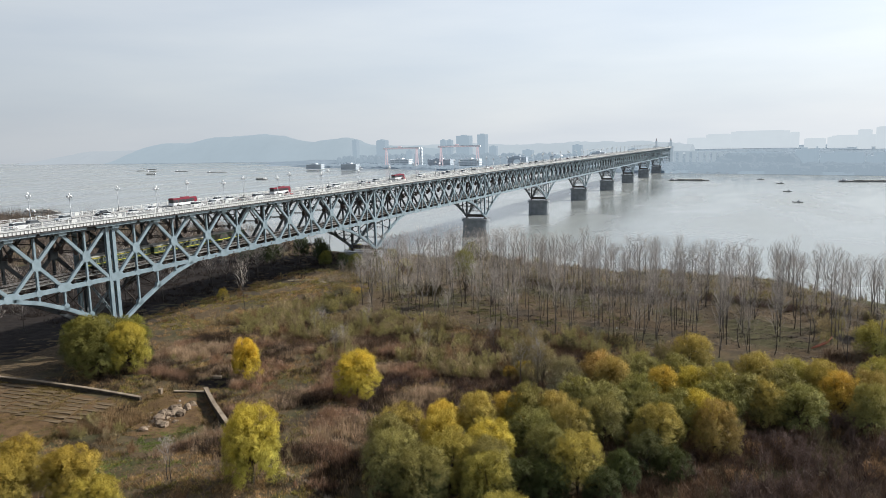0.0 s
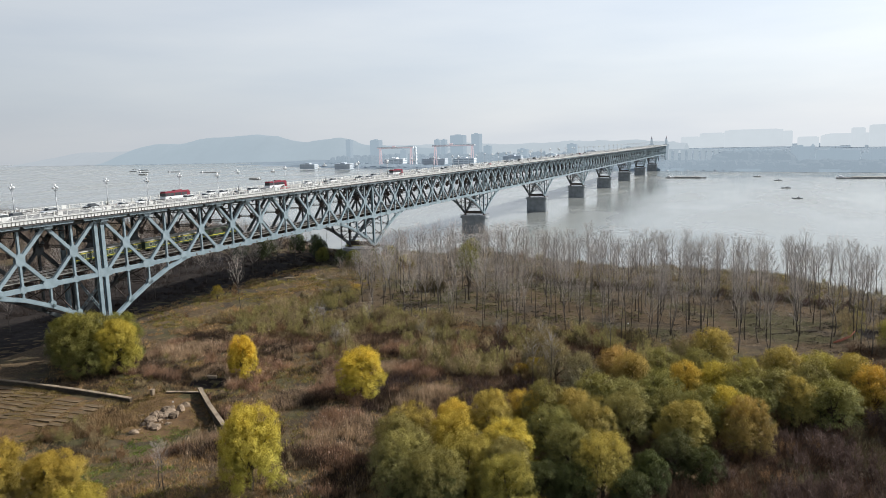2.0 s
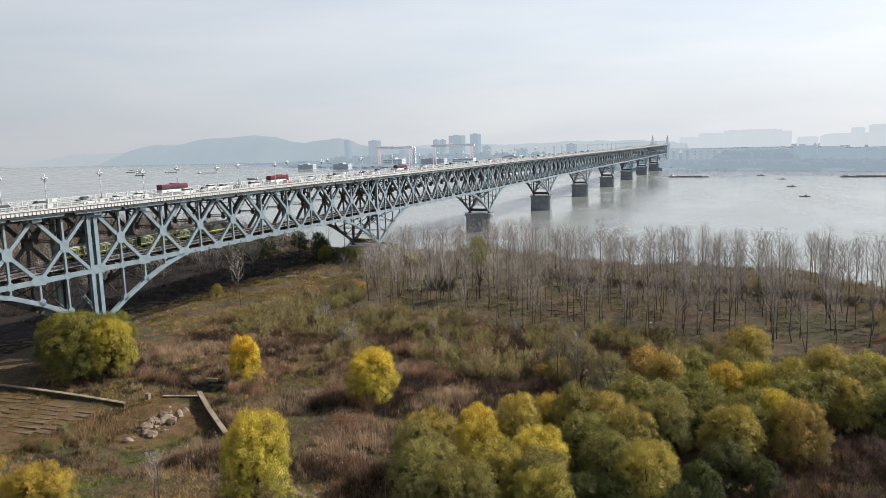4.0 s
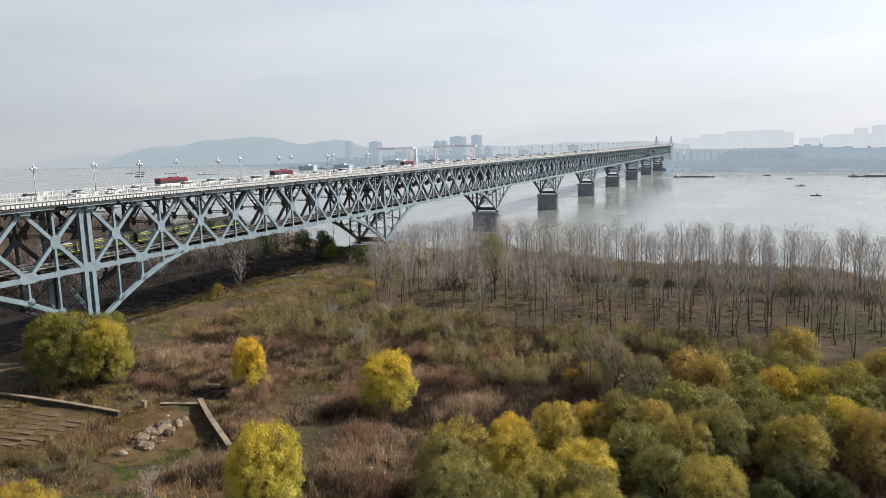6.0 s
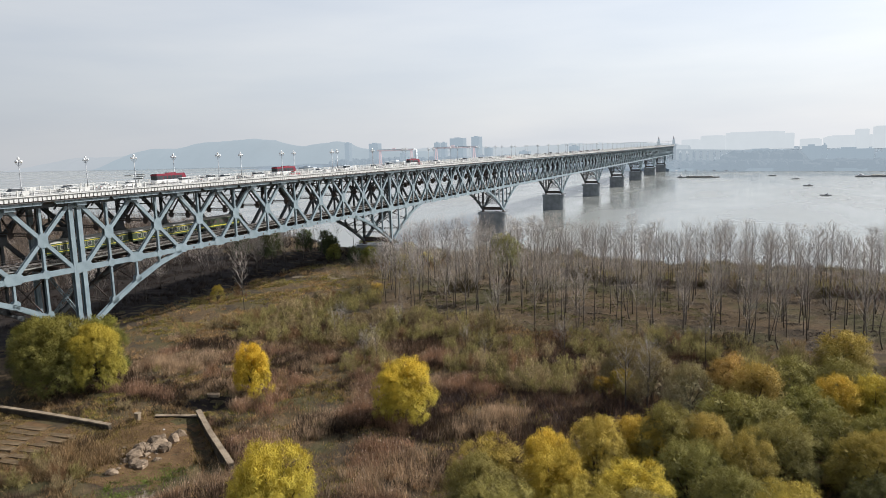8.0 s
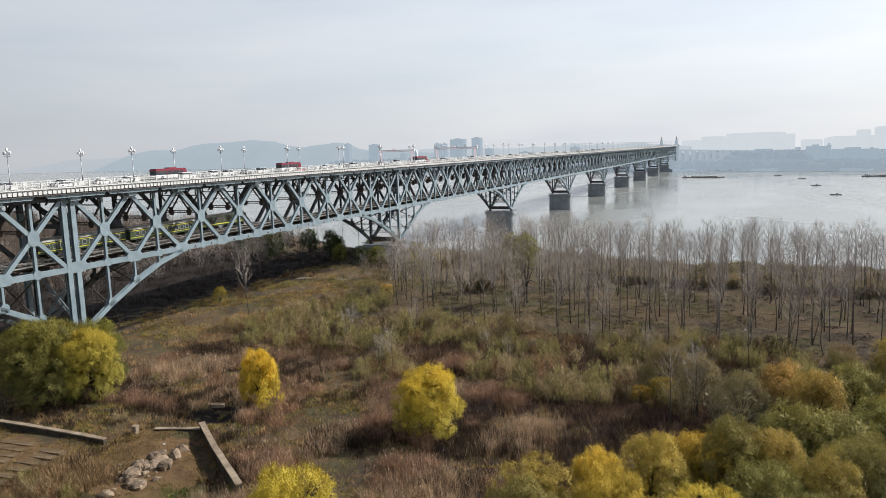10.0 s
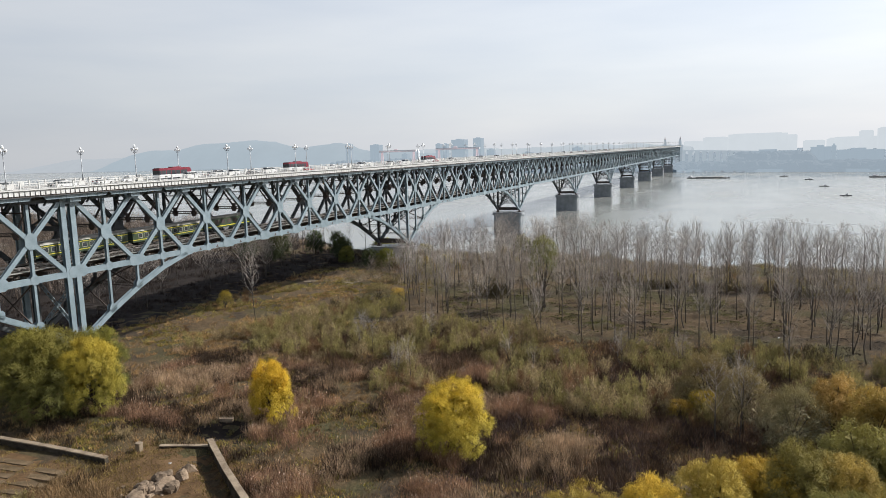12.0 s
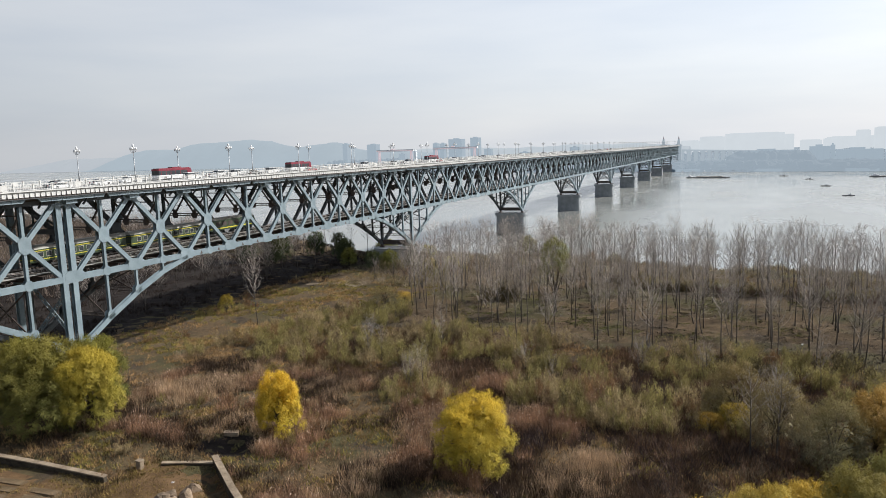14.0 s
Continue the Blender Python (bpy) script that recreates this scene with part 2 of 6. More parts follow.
def ground_material():
    """Winter floodplain: dry grass, olive turf, bare dark soil, and sandy mud near the water."""
    m = bpy.data.materials.new("winter_floodplain")
    m.use_nodes = True
    n, k = m.node_tree.nodes, m.node_tree.links
    b = n["Principled BSDF"]
    b.inputs["Roughness"].default_value, b.inputs["Specular IOR Level"].default_value = 0.95, 0.12
    co = n.new("ShaderNodeTexCoord")

    def tex(scale, detail=5, rough=0.6):
        t = n.new("ShaderNodeTexNoise")
        t.inputs["Scale"].default_value, t.inputs["Detail"].default_value, t.inputs["Roughness"].default_value = scale, detail, rough
        k.new(co.outputs["Object"], t.inputs["Vector"])
        return t.outputs["Fac"]

    def ramp(fac, a, z, c0, c1):
        r = n.new("ShaderNodeValToRGB")
        r.color_ramp.elements[0].position, r.color_ramp.elements[1].position = a, z
        r.color_ramp.elements[0].color, r.color_ramp.elements[1].color = (*c0, 1), (*c1, 1)
        k.new(fac, r.inputs["Fac"])
        return r.outputs["Color"]

    def mix(fac, a, c):
        x = n.new("ShaderNodeMix")
        x.data_type = "RGBA"
        k.new(fac, x.inputs["Factor"]), k.new(a, x.inputs["A"]), k.new(c, x.inputs["B"])
        return x.outputs["Result"]

    dry = ramp(tex(1.3, 6, 0.75), 0.3, 0.7, (0.036, 0.025, 0.015), (0.172, 0.12, 0.067))
    turf = ramp(tex(1.7, 6, 0.75), 0.3, 0.7, (0.026, 0.026, 0.011), (0.12, 0.102, 0.05))
    soil = ramp(tex(0.9, 6, 0.75), 0.3, 0.7, (0.02, 0.0155, 0.011), (0.1, 0.075, 0.05))
    base = mix(ramp(tex(0.045), 0.47, 0.58, (0, 0, 0), (1, 1, 1)), dry, turf)
    base = mix(ramp(tex(0.085, 4), 0.52, 0.62, (0, 0, 0), (1, 1, 1)), base, soil)
    # mud and sand where the land runs into the river
    sep = n.new("ShaderNodeSeparateXYZ")
    k.new(co.outputs["Object"], sep.inputs["Vector"])
    low = n.new("ShaderNodeMapRange")
    low.inputs["From Min"].default_value, low.inputs["From Max"].default_value = 1.6, -0.4
    k.new(sep.outputs["Z"], low.inputs["Value"])
    mud = ramp(tex(0.3), 0.3, 0.7, (0.15, 0.125, 0.095), (0.26, 0.225, 0.175))
    base = mix(low.outputs["Result"], base, mud)
    # the far bank: town grey, with blue haze put into its colour
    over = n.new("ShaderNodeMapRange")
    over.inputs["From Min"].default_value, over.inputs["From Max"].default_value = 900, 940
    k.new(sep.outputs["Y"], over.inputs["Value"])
    hazed_bank = ramp(tex(0.012), 0.35, 0.65, (0.17, 0.21, 0.24), (0.24, 0.285, 0.325))
    base = mix(over.outputs["Result"], base, hazed_bank)
    k.new(base, b.inputs["Base Color"])
    bn = n.new("ShaderNodeBump")
    bn.inputs["Strength"].default_value, bn.inputs["Distance"].default_value = 0.8, 0.25
    k.new(tex(2.2, 6, 0.8), bn.inputs["Height"])
    k.new(bn.outputs["Normal"], b.inputs["Normal"])
    return m


def water_material():
    m = bpy.data.materials.new("silty_river_water")
    m.use_nodes = True
    n, k = m.node_tree.nodes, m.node_tree.links
    b = n["Principled BSDF"]
    b.inputs["Roughness"].default_value, b.inputs["IOR"].default_value = 0.16, 1.33
    co, mp = n.new("ShaderNodeTexCoord"), n.new("ShaderNodeMapping")
    mp.inputs["Scale"].default_value = (1.0, 0.35, 1.0)
    mp.inputs["Rotation"].default_value = (0, 0, 0.35)
    k.new(co.outputs["Object"], mp.inputs["Vector"])
    waves, drift = n.new("ShaderNodeTexNoise"), n.new("ShaderNodeTexNoise")
    waves.inputs["Scale"].default_value, waves.inputs["Detail"].default_value = 0.32, 6
    drift.inputs["Scale"].default_value, drift.inputs["Detail"].default_value = 0.011, 4
    for t in (waves, drift):
        k.new(mp.outputs["Vector"], t.inputs["Vector"])
    r = n.new("ShaderNodeValToRGB")
    r.color_ramp.elements[0].position, r.color_ramp.elements[1].position = 0.35, 0.68
    r.color_ramp.elements[0].color, r.color_ramp.elements[1].color = (0.21, 0.22, 0.205, 1), (0.28, 0.285, 0.26, 1)
    k.new(drift.outputs["Fac"], r.inputs["Fac"])
    k.new(r.outputs["Color"], b.inputs["Base Color"])
    ro = n.new("ShaderNodeMapRange")
    ro.inputs["From Min"].default_value, ro.inputs["From Max"].default_value = 0.35, 0.65
    ro.inputs["To Min"].default_value, ro.inputs["To Max"].default_value = 0.1, 0.28
    k.new(drift.outputs["Fac"], ro.inputs["Value"])
    k.new(ro.outputs["Result"], b.inputs["Roughness"])
    bn = n.new("ShaderNodeBump")
    bn.inputs["Strength"].default_value, bn.inputs["Distance"].default_value = 0.5, 0.25
    k.new(waves.outputs["Fac"], bn.inputs["Height"])
    k.new(bn.outputs["Normal"], b.inputs["Normal"])
    return m


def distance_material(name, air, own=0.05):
    """Far-off things: haze is painted in as a glowing colour that outshines their own."""
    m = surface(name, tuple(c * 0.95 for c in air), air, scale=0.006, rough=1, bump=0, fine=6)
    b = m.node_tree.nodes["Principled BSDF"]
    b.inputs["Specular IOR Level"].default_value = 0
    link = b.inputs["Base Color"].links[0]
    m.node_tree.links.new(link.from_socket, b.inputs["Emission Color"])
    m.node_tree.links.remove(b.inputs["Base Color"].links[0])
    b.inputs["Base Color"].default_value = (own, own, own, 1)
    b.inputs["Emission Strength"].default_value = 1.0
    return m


GROUND, WATER = ground_material(), water_material()
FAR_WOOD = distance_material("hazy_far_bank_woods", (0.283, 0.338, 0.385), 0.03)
RED_PAINT = distance_material("crane_paint_in_haze", (0.47, 0.365, 0.385), 0.14)
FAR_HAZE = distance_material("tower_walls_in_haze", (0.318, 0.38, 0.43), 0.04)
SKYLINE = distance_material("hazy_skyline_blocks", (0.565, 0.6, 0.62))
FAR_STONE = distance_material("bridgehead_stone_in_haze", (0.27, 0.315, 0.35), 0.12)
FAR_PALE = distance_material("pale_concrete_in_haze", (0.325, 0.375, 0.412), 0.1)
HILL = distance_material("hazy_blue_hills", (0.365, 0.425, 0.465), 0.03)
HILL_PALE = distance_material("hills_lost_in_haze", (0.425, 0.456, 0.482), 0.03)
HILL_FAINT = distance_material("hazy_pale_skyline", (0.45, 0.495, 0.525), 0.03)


# ---- mesh tools ----
class Shape:
    """Gathers vertices and faces, and becomes one mesh."""

    def __init__(self):
        self.v, self.f = [], []

    def add(self, verts, faces):
        o = len(self.v)
        self.v += [tuple(p) for p in verts]
        self.f += [tuple(i + o for i in q) for q in faces]
        return self

    def box(self, x0, y0, z0, x1, y1, z1):
        return self.add([(x0, y0, z0), (x1, y0, z0), (x1, y1, z0), (x0, y1, z0), (x0, y0, z1), (x1, y0, z1), (x1, y1, z1), (x0, y1, z1)],
                        [(3, 2, 1, 0), (4, 5, 6, 7), (0, 1, 5, 4), (1, 2, 6, 5), (2, 3, 7, 6), (3, 0, 4, 7)])

    def prism(self, outline, axis, a, z):
        """A flat outline of 2D points, drawn out along an axis from a to z."""
        put = {"x": lambda p, d: (d, p[0], p[1]), "y": lambda p, d: (p[0], d, p[1]), "z": lambda p, d: (p[0], p[1], d)}[axis]
        n = len(outline)
        return self.add([put(p, a) for p in outline] + [put(p, z) for p in outline],
                        [tuple(range(n))[::-1], tuple(range(n, 2 * n))] + [(i, (i + 1) % n, n + (i + 1) % n, n + i) for i in range(n)])

    def beam(self, p, q, wide, deep, side=(1, 0, 0)):
        """A bar from p to q, deep along side and wide across it."""
        p, q, s = Vector(p), Vector(q), Vector(side).normalized()
        w = (q - p).normalized().cross(s).normalized()
        c = [w * wide / 2 * a + s * deep / 2 * b for a, b in ((-1, -1), (1, -1), (1, 1), (-1, 1))]
        return self.add([p + d for d in c] + [q + d for d in c], [(3, 2, 1, 0), (4, 5, 6, 7), (0, 1, 5, 4), (1, 2, 6, 5), (2, 3, 7, 6), (3, 0, 4, 7)])

    def rolled(self, p, q, wide, deep, plate=0.12, side=(1, 0, 0)):
        """An H-shaped steel member: two flanges and a web."""
        s = Vector(side).normalized()
        for e in (-1, 1):
            o = s * (deep / 2 - plate / 2) * e
            self.beam(Vector(p) + o, Vector(q) + o, wide, plate, side)
        return self.beam(p, q, plate, deep - 2 * plate - 0.01, side)

    def tube(self, points, radii, sides=5):
        o, pts = len(self.v), [Vector(p) for p in points]
        for i, (p, r) in enumerate(zip(pts, radii)):
            d = (pts[min(i + 1, len(pts) - 1)] - pts[max(i - 1, 0)]).normalized()
            a = d.orthogonal().normalized()
            b = d.cross(a)
            self.v += [tuple(p + (a * math.cos(2 * math.pi * j / sides) + b * math.sin(2 * math.pi * j / sides)) * r) for j in range(sides)]
        for i in range(len(pts) - 1):
            self.f += [(o + i * sides + j, o + i * sides + (j + 1) % sides, o + (i + 1) * sides + (j + 1) % sides, o + (i + 1) * sides + j) for j in range(sides)]
        self.f.append(tuple(o + (len(pts) - 1) * sides + j for j in range(sides)))
        self.f.append(tuple(o + j for j in range(sides))[::-1])
        return self

    def ball(self, c, r, rings=5, sides=8, squash=1.0):
        o = len(self.v)
        for i in range(1, rings):
            t = math.pi * i / rings
            self.v += [(c[0] + r * math.sin(t) * math.cos(2 * math.pi * j / sides), c[1] + r * math.sin(t) * math.sin(2 * math.pi * j / sides), c[2] + r * squash * math.cos(t)) for j in range(sides)]
        self.v += [(c[0], c[1], c[2] + r * squash), (c[0], c[1], c[2] - r * squash)]
        top, bottom = o + (rings - 1) * sides, o + (rings - 1) * sides + 1
        for j in range(sides):
            n = (j + 1) % sides
            self.f.append((top, o + j, o + n))
            self.f += [(o + i * sides + j, o + (i + 1) * sides + j, o + (i + 1) * sides + n, o + i * sides + n) for i in range(rings - 2)]
            self.f.append((bottom, o + (rings - 2) * sides + n, o + (rings - 2) * sides + j))
        return self

    def mesh(self, name, material, smooth=False):
        me = bpy.data.meshes.new(name)
        me.from_pydata(self.v, [], self.f)
        me.materials.append(material)
        if smooth:
            me.polygons.foreach_set("use_smooth", [True] * len(me.polygons))
        me.update()
        return me


def part(name, shape, material, parent=None, label="", smooth=False, at=None):
    """One mesh object from a shape, or from a mesh that others share, under a thing or a part."""
    me = shape if isinstance(shape, bpy.types.Mesh) else shape.mesh(name, material, smooth)
    ob = new(name, me)
    if parent:
        ob.parent = parent
    if at is not None:
        ob.matrix_basis = at
    if label:
        ob["label"] = label
    return ob


def thing(name, label, category, group="", kind="", at=None):
    ob = tagged(new(name), label, category, group, kind)
    if at is not None:
        ob.matrix_basis = at
    return ob


def cloud_mesh(name, verts, faces, material):
    """A mesh from arrays of triangles, for what nobody could count."""
    me = bpy.data.meshes.new(name)
    me.vertices.add(len(verts))
    me.vertices.foreach_set("co", verts.astype(np.float32).ravel())
    me.loops.add(faces.size)
    me.loops.foreach_set("vertex_index", faces.astype(np.int32).ravel())
    me.polygons.add(len(faces))
    me.polygons.foreach_set("loop_start", np.arange(0, faces.size, faces.shape[1], dtype=np.int32))
    me.polygons.foreach_set("loop_total", np.full(len(faces), faces.shape[1], dtype=np.int32))
    me.materials.append(material)
    me.update(calc_edges=True)
    return me


rng = np.random.default_rng(7)

# ---- ground, river, distance ----
WATER_Z = -1.2
SHORE_X = (-5000, -2500, -1300, -900, -600, -480, -330, -230, -120, -30, 0, 60, 125, 182, 228, 300, 420, 600, 2500, 5000)
SHORE_Y = (-2000, -700, 150, 330, 360, 345, 312, 292, 250, 218, 208, 216, 212, 196, 170, 120, 40, -80, -1400, -3000)
FAR_X = (-5000, -3800, -2800, -1900, -1500, -1288, -1065, -959, -749, -500, 0, 26, 135, 224, 304, 354, 900, 5000)
FAR_Y = (5200, 3600, 2560, 2400, 2060, 1871, 1700, 1660, 1580, 1420, 1287, 1281, 1240, 1206, 1176, 1157, 960, 400)

BROW_X = (92, 96, 121, 142, 162, 180, 194, 230, 260)                      # the brow behind the grove, where the terrace drops to the shore
BROW_Y = (140, 137, 127, 124, 118, 116, 113, 98, 84)


def ripple(x, y):
    """Uneven ground: a few crossed waves, in metres."""
    return (0.45 * np.sin(x * 0.061 + 1.3 * np.sin(y * 0.037)) * np.cos(y * 0.053 + 0.8) + 0.28 * np.sin(x * 0.17 + y * 0.11 + 0.5) * np.sin(y * 0.19 - x * 0.07)
            + 0.12 * np.sin(x * 0.53 + 2.1 * np.sin(y * 0.31)) * np.cos(y * 0.47 - x * 0.13))


def reed_ditch(x, y):
    """How deep in a short ditch between the reed beds, 0 to 1."""
    along, off = (x - 75) * 0.56 + (y + 21) * 0.828, (x - 75) * 0.828 - (y + 21) * 0.56
    return np.exp(-((off + 0.7 * np.sin(along * 0.4)) / 1.3) ** 2) * np.clip(along / 3, 0, 1) * np.clip((19 - along) / 3, 0, 1)


def land_height(x, y):
    """The height of the ground anywhere: the near floodplain, the river bed, the far bank."""
    x, y = np.asarray(x, float), np.asarray(y, float)
    inland = np.interp(x, SHORE_X, SHORE_Y) + 5 * np.sin(x * 0.045) + 3 * np.sin(x * 0.13 + 1) - y
    s = np.clip(inland / 26, 0, 1)
    near = 4.4 + 1.6 * np.clip((x - 120) / 70, 0, 1) * np.clip((y + 10) / 60, 0, 1) + ripple(x, y)
    grove = np.clip((y - np.interp(x, (24, 60, 137, 170, 203, 240), (112, 60, 54, 45, 48, 82))) / 10, 0, 1) * np.clip((x - 40) / 20, 0, 1)     # old planting furrows
    near = near + 0.24 * grove * np.sin(y * 0.98 + 1.6 * np.sin(x * 0.052) + 0.9 * np.sin(x * 0.17 + y * 0.05)) * (0.6 + 0.4 * np.sin(x * 0.11 + y * 0.07))
    near = near - 1.6 * np.exp(-((x - 66) ** 2 / 260 + (y + 40) ** 2 / 420)) - 1.5 * np.exp(-((x - 56.5) ** 2 / 16 + (y + 15.5) ** 2 / 12))
    along, off = (x - 60) * 0.79 - (y + 23.7) * 0.613, (x - 60) * 0.613 + (y + 23.7) * 0.79      # a ditch dug along the basin wall
    near = near - 1.3 * np.exp(-((off + 2.0) / 1.1) ** 2) * np.clip(along / 3, 0, 1) * np.clip((27 - along) / 3, 0, 1)
    near = near - 1.2 * reed_ditch(x, y)
    near = near - 1.8 * np.clip((y - np.interp(x, BROW_X, BROW_Y) - 4) / 6, 0, 1) * np.clip((x - 84) / 14, 0, 1)
    near = -4 + (near + 4) * (0.42 + 0.58 * s * s * (3 - 2 * s))
    h = np.where(inland > 0, near, np.maximum(-4 + 2.62 * np.exp(inland / 12), -4))
    beyond = y - np.interp(x, FAR_X, FAR_Y)
    t = np.clip((beyond + 6) / 30, 0, 1)
    return np.where(beyond > -6, -4 + (8.5 + 0.6 * ripple(x * 0.2, y * 0.2)) * t, h)


def axis(lo, hi, fine_lo, fine_hi, step):
    """Grid lines: fine over the ground that is seen near, ever wider outwards."""
    inner = list(np.arange(fine_lo, fine_hi + 0.1, step))
    out, d = [], step
    while inner[-1] + sum(out) + d < hi:
        out.append(d)
        d *= 1.16
    up = list(inner[-1] + np.cumsum(out)) + [hi]
    out, d = [], step
    while inner[0] - sum(out) - d > lo:
        out.append(d)
        d *= 1.16
    return np.array([lo] + list(inner[0] - np.cumsum(out))[::-1] + inner + up)


gx, gy = axis(-4400, 4400, -70, 260, 1.9), axis(-3000, 4600, -110, 232, 1.9)
gx, gy = np.unique(np.concatenate([gx, np.arange(-1500, 720, 37.0)])), np.unique(np.concatenate([gy, np.arange(1110, 1900, 13.0)]))       # and fine along the far shore
X, Y = np.meshgrid(gx, gy)
Z = land_height(X, Y)
near_mask = (X > -80) & (X < 270) & (Y > -120) & (Y < 240)
Z = Z + np.where(near_mask & (Z > 0), rng.normal(0, 0.07, Z.shape), 0)
nx, ny = len(gx), len(gy)
idx = np.arange(nx * ny).reshape(ny, nx)
quads = np.stack([idx[:-1, :-1], idx[:-1, 1:], idx[1:, 1:], idx[1:, :-1]], -1).reshape(-1, 4)
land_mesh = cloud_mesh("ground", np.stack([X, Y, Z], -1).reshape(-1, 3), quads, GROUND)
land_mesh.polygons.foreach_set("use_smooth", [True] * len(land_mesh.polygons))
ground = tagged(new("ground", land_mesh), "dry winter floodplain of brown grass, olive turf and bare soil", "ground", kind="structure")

wx, wy = np.linspace(-4400, 4400, 12), np.linspace(-2500, 4600, 12)
WX, WY = np.meshgrid(wx, wy)
widx = np.arange(144).reshape(12, 12)
wq = np.stack([widx[:-1, :-1], widx[:-1, 1:], widx[1:, 1:], widx[1:, :-1]], -1).reshape(-1, 4)
water = tagged(new("water", cloud_mesh("water", np.stack([WX, WY, np.full_like(WX, WATER_Z)], -1).reshape(-1, 3), wq, WATER)),
               "wide calm silty grey-green river with faint ripples", "river", kind="structure")


def ridge(name, label, material, x0, x1, y, depth, crest, rough, seed):
    """A long hill: crest gives its height by the share of the way along; it falls to both sides."""
    g = np.random.default_rng(seed)
    n, m = 150, 14
    u = np.linspace(0, 1, n)
    xs = x0 + (x1 - x0) * u
    top = np.interp(u, [c[0] for c in crest], [c[1] for c in crest])
    jag = np.convolve(g.normal(0, 1, n + 8), np.ones(5) / 5, "same")[4:4 + n] * rough * 1.6
    v = np.linspace(0, 1, m)
    prof = np.sin(np.pi * v)
    XX = xs[None, :] + 0 * v[:, None]
    YY = y + depth * v[:, None] + 0 * xs[None, :]
    ZZ = prof[:, None] * (top + jag)[None, :]
    ii = np.arange(n * m).reshape(m, n)
    q = np.stack([ii[:-1, :-1], ii[:-1, 1:], ii[1:, 1:], ii[1:, :-1]], -1).reshape(-1, 4)
    me = cloud_mesh(name, np.stack([XX, YY, ZZ], -1).reshape(-1, 3), q, material)
    me.polygons.foreach_set("use_smooth", [True] * len(me.polygons))
    return tagged(new(name, me), label, "hill", kind="structure")


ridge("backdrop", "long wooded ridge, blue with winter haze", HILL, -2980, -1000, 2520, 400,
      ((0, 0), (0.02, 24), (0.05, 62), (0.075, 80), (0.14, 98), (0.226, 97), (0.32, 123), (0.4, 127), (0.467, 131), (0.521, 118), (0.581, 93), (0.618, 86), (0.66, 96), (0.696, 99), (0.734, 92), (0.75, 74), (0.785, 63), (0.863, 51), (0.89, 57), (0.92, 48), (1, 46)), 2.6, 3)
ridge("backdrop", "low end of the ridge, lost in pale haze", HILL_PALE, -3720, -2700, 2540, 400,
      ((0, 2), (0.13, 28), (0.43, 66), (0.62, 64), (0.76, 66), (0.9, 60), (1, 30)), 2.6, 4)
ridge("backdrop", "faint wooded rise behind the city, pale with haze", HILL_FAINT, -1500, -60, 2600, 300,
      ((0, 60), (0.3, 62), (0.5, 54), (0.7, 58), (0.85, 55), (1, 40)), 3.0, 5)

# ---- the bridge ----
SPAN, BAY, HALF = 160.0, 16.0, 7.0        # metres between piers, of one lattice bay, from the axis to a truss
LOW, HIGH, FOOT = 28.0, 44.0, 12.7        # heights of the chords and of the truss foot on the pier
MID = (LOW + HIGH) / 2
DECK_Z = 46.3
FALL = ((0, 14.9), (8, 10.1), (16, 6.0), (24, 2.7), (32, 0.5))     # how far the curved haunch hangs below the lower chord

half_up = Shape().rolled((0, 0, 0), (0, BAY / 2, (HIGH - LOW) / 2), 0.95, 0.75).mesh("diagonal", STEEL)
half_down = Shape().rolled((0, 0, 0), (0, BAY / 2, -(HIGH - LOW) / 2), 0.95, 0.75).mesh("diagonal", STEEL)
half_post = Shape().rolled((0, 0, 0), (0, 0, 8), 0.62, 0.66).mesh("vertical", STEEL)


def plate_mesh(w, h, cut, deep=0.5):
    """A gusset: an eight-sided pair of plates with bolted bars on its face."""
    o = [(-w / 2, -h / 2 + cut), (-w / 2 + cut, -h / 2), (w / 2 - cut, -h / 2), (w / 2, -h / 2 + cut), (w / 2, h / 2 - cut), (w / 2 - cut, h / 2), (-w / 2 + cut, h / 2), (-w / 2, h / 2 - cut)]
    s = Shape().prism(o, "x", deep - 0.05, deep).prism(o, "x", -deep, -deep + 0.05)
    return s.mesh("gusset", STEEL)


gusset_mid = plate_mesh(2.7, 3.4, 0.8)
gusset_low = plate_mesh(4.6, 2.5, 0.7)
gusset_small = plate_mesh(1.9, 2.0, 0.5)
gusset_top = plate_mesh(4.2, 1.9, 0.6)
tall_post = Shape().rolled((0, 0, FOOT), (0, 0, HIGH), 1.2, 0.95).mesh("pier_post", STEEL)
# The upper chord carries the deck's shade in its dark paint.
upper = Shape().rolled((0, 0, HIGH), (0, SPAN, HIGH), 1.1, 0.9).mesh("upper_chord", STEEL_SHADE)


def lower_chord_mesh():
    s = Shape().beam((0.42, 0, LOW), (0.42, SPAN, LOW), 1.25, 0.07).beam((-0.42, 0, LOW), (-0.42, SPAN, LOW), 1.25, 0.07)
    s.beam((0, 0, LOW + 0.5), (0, SPAN, LOW + 0.5), 0.06, 0.76)
    for i in range(int(SPAN / 2)):                      # stiffeners and lacing between the plates
        y = 1 + 2 * i
        s.beam((-0.38, y, LOW - 0.56), (0.38, y + 0.9, LOW - 0.56), 0.05, 0.14, (0, 0, 1))
    return s.mesh("lower_chord", STEEL)


lower = lower_chord_mesh()
hatch = Shape().prism([(-0.5, -0.42), (0.5, -0.42), (0, 0.36)], "x", 0.0, 0.02).mesh("drain_hatch", STEEL_DARK)


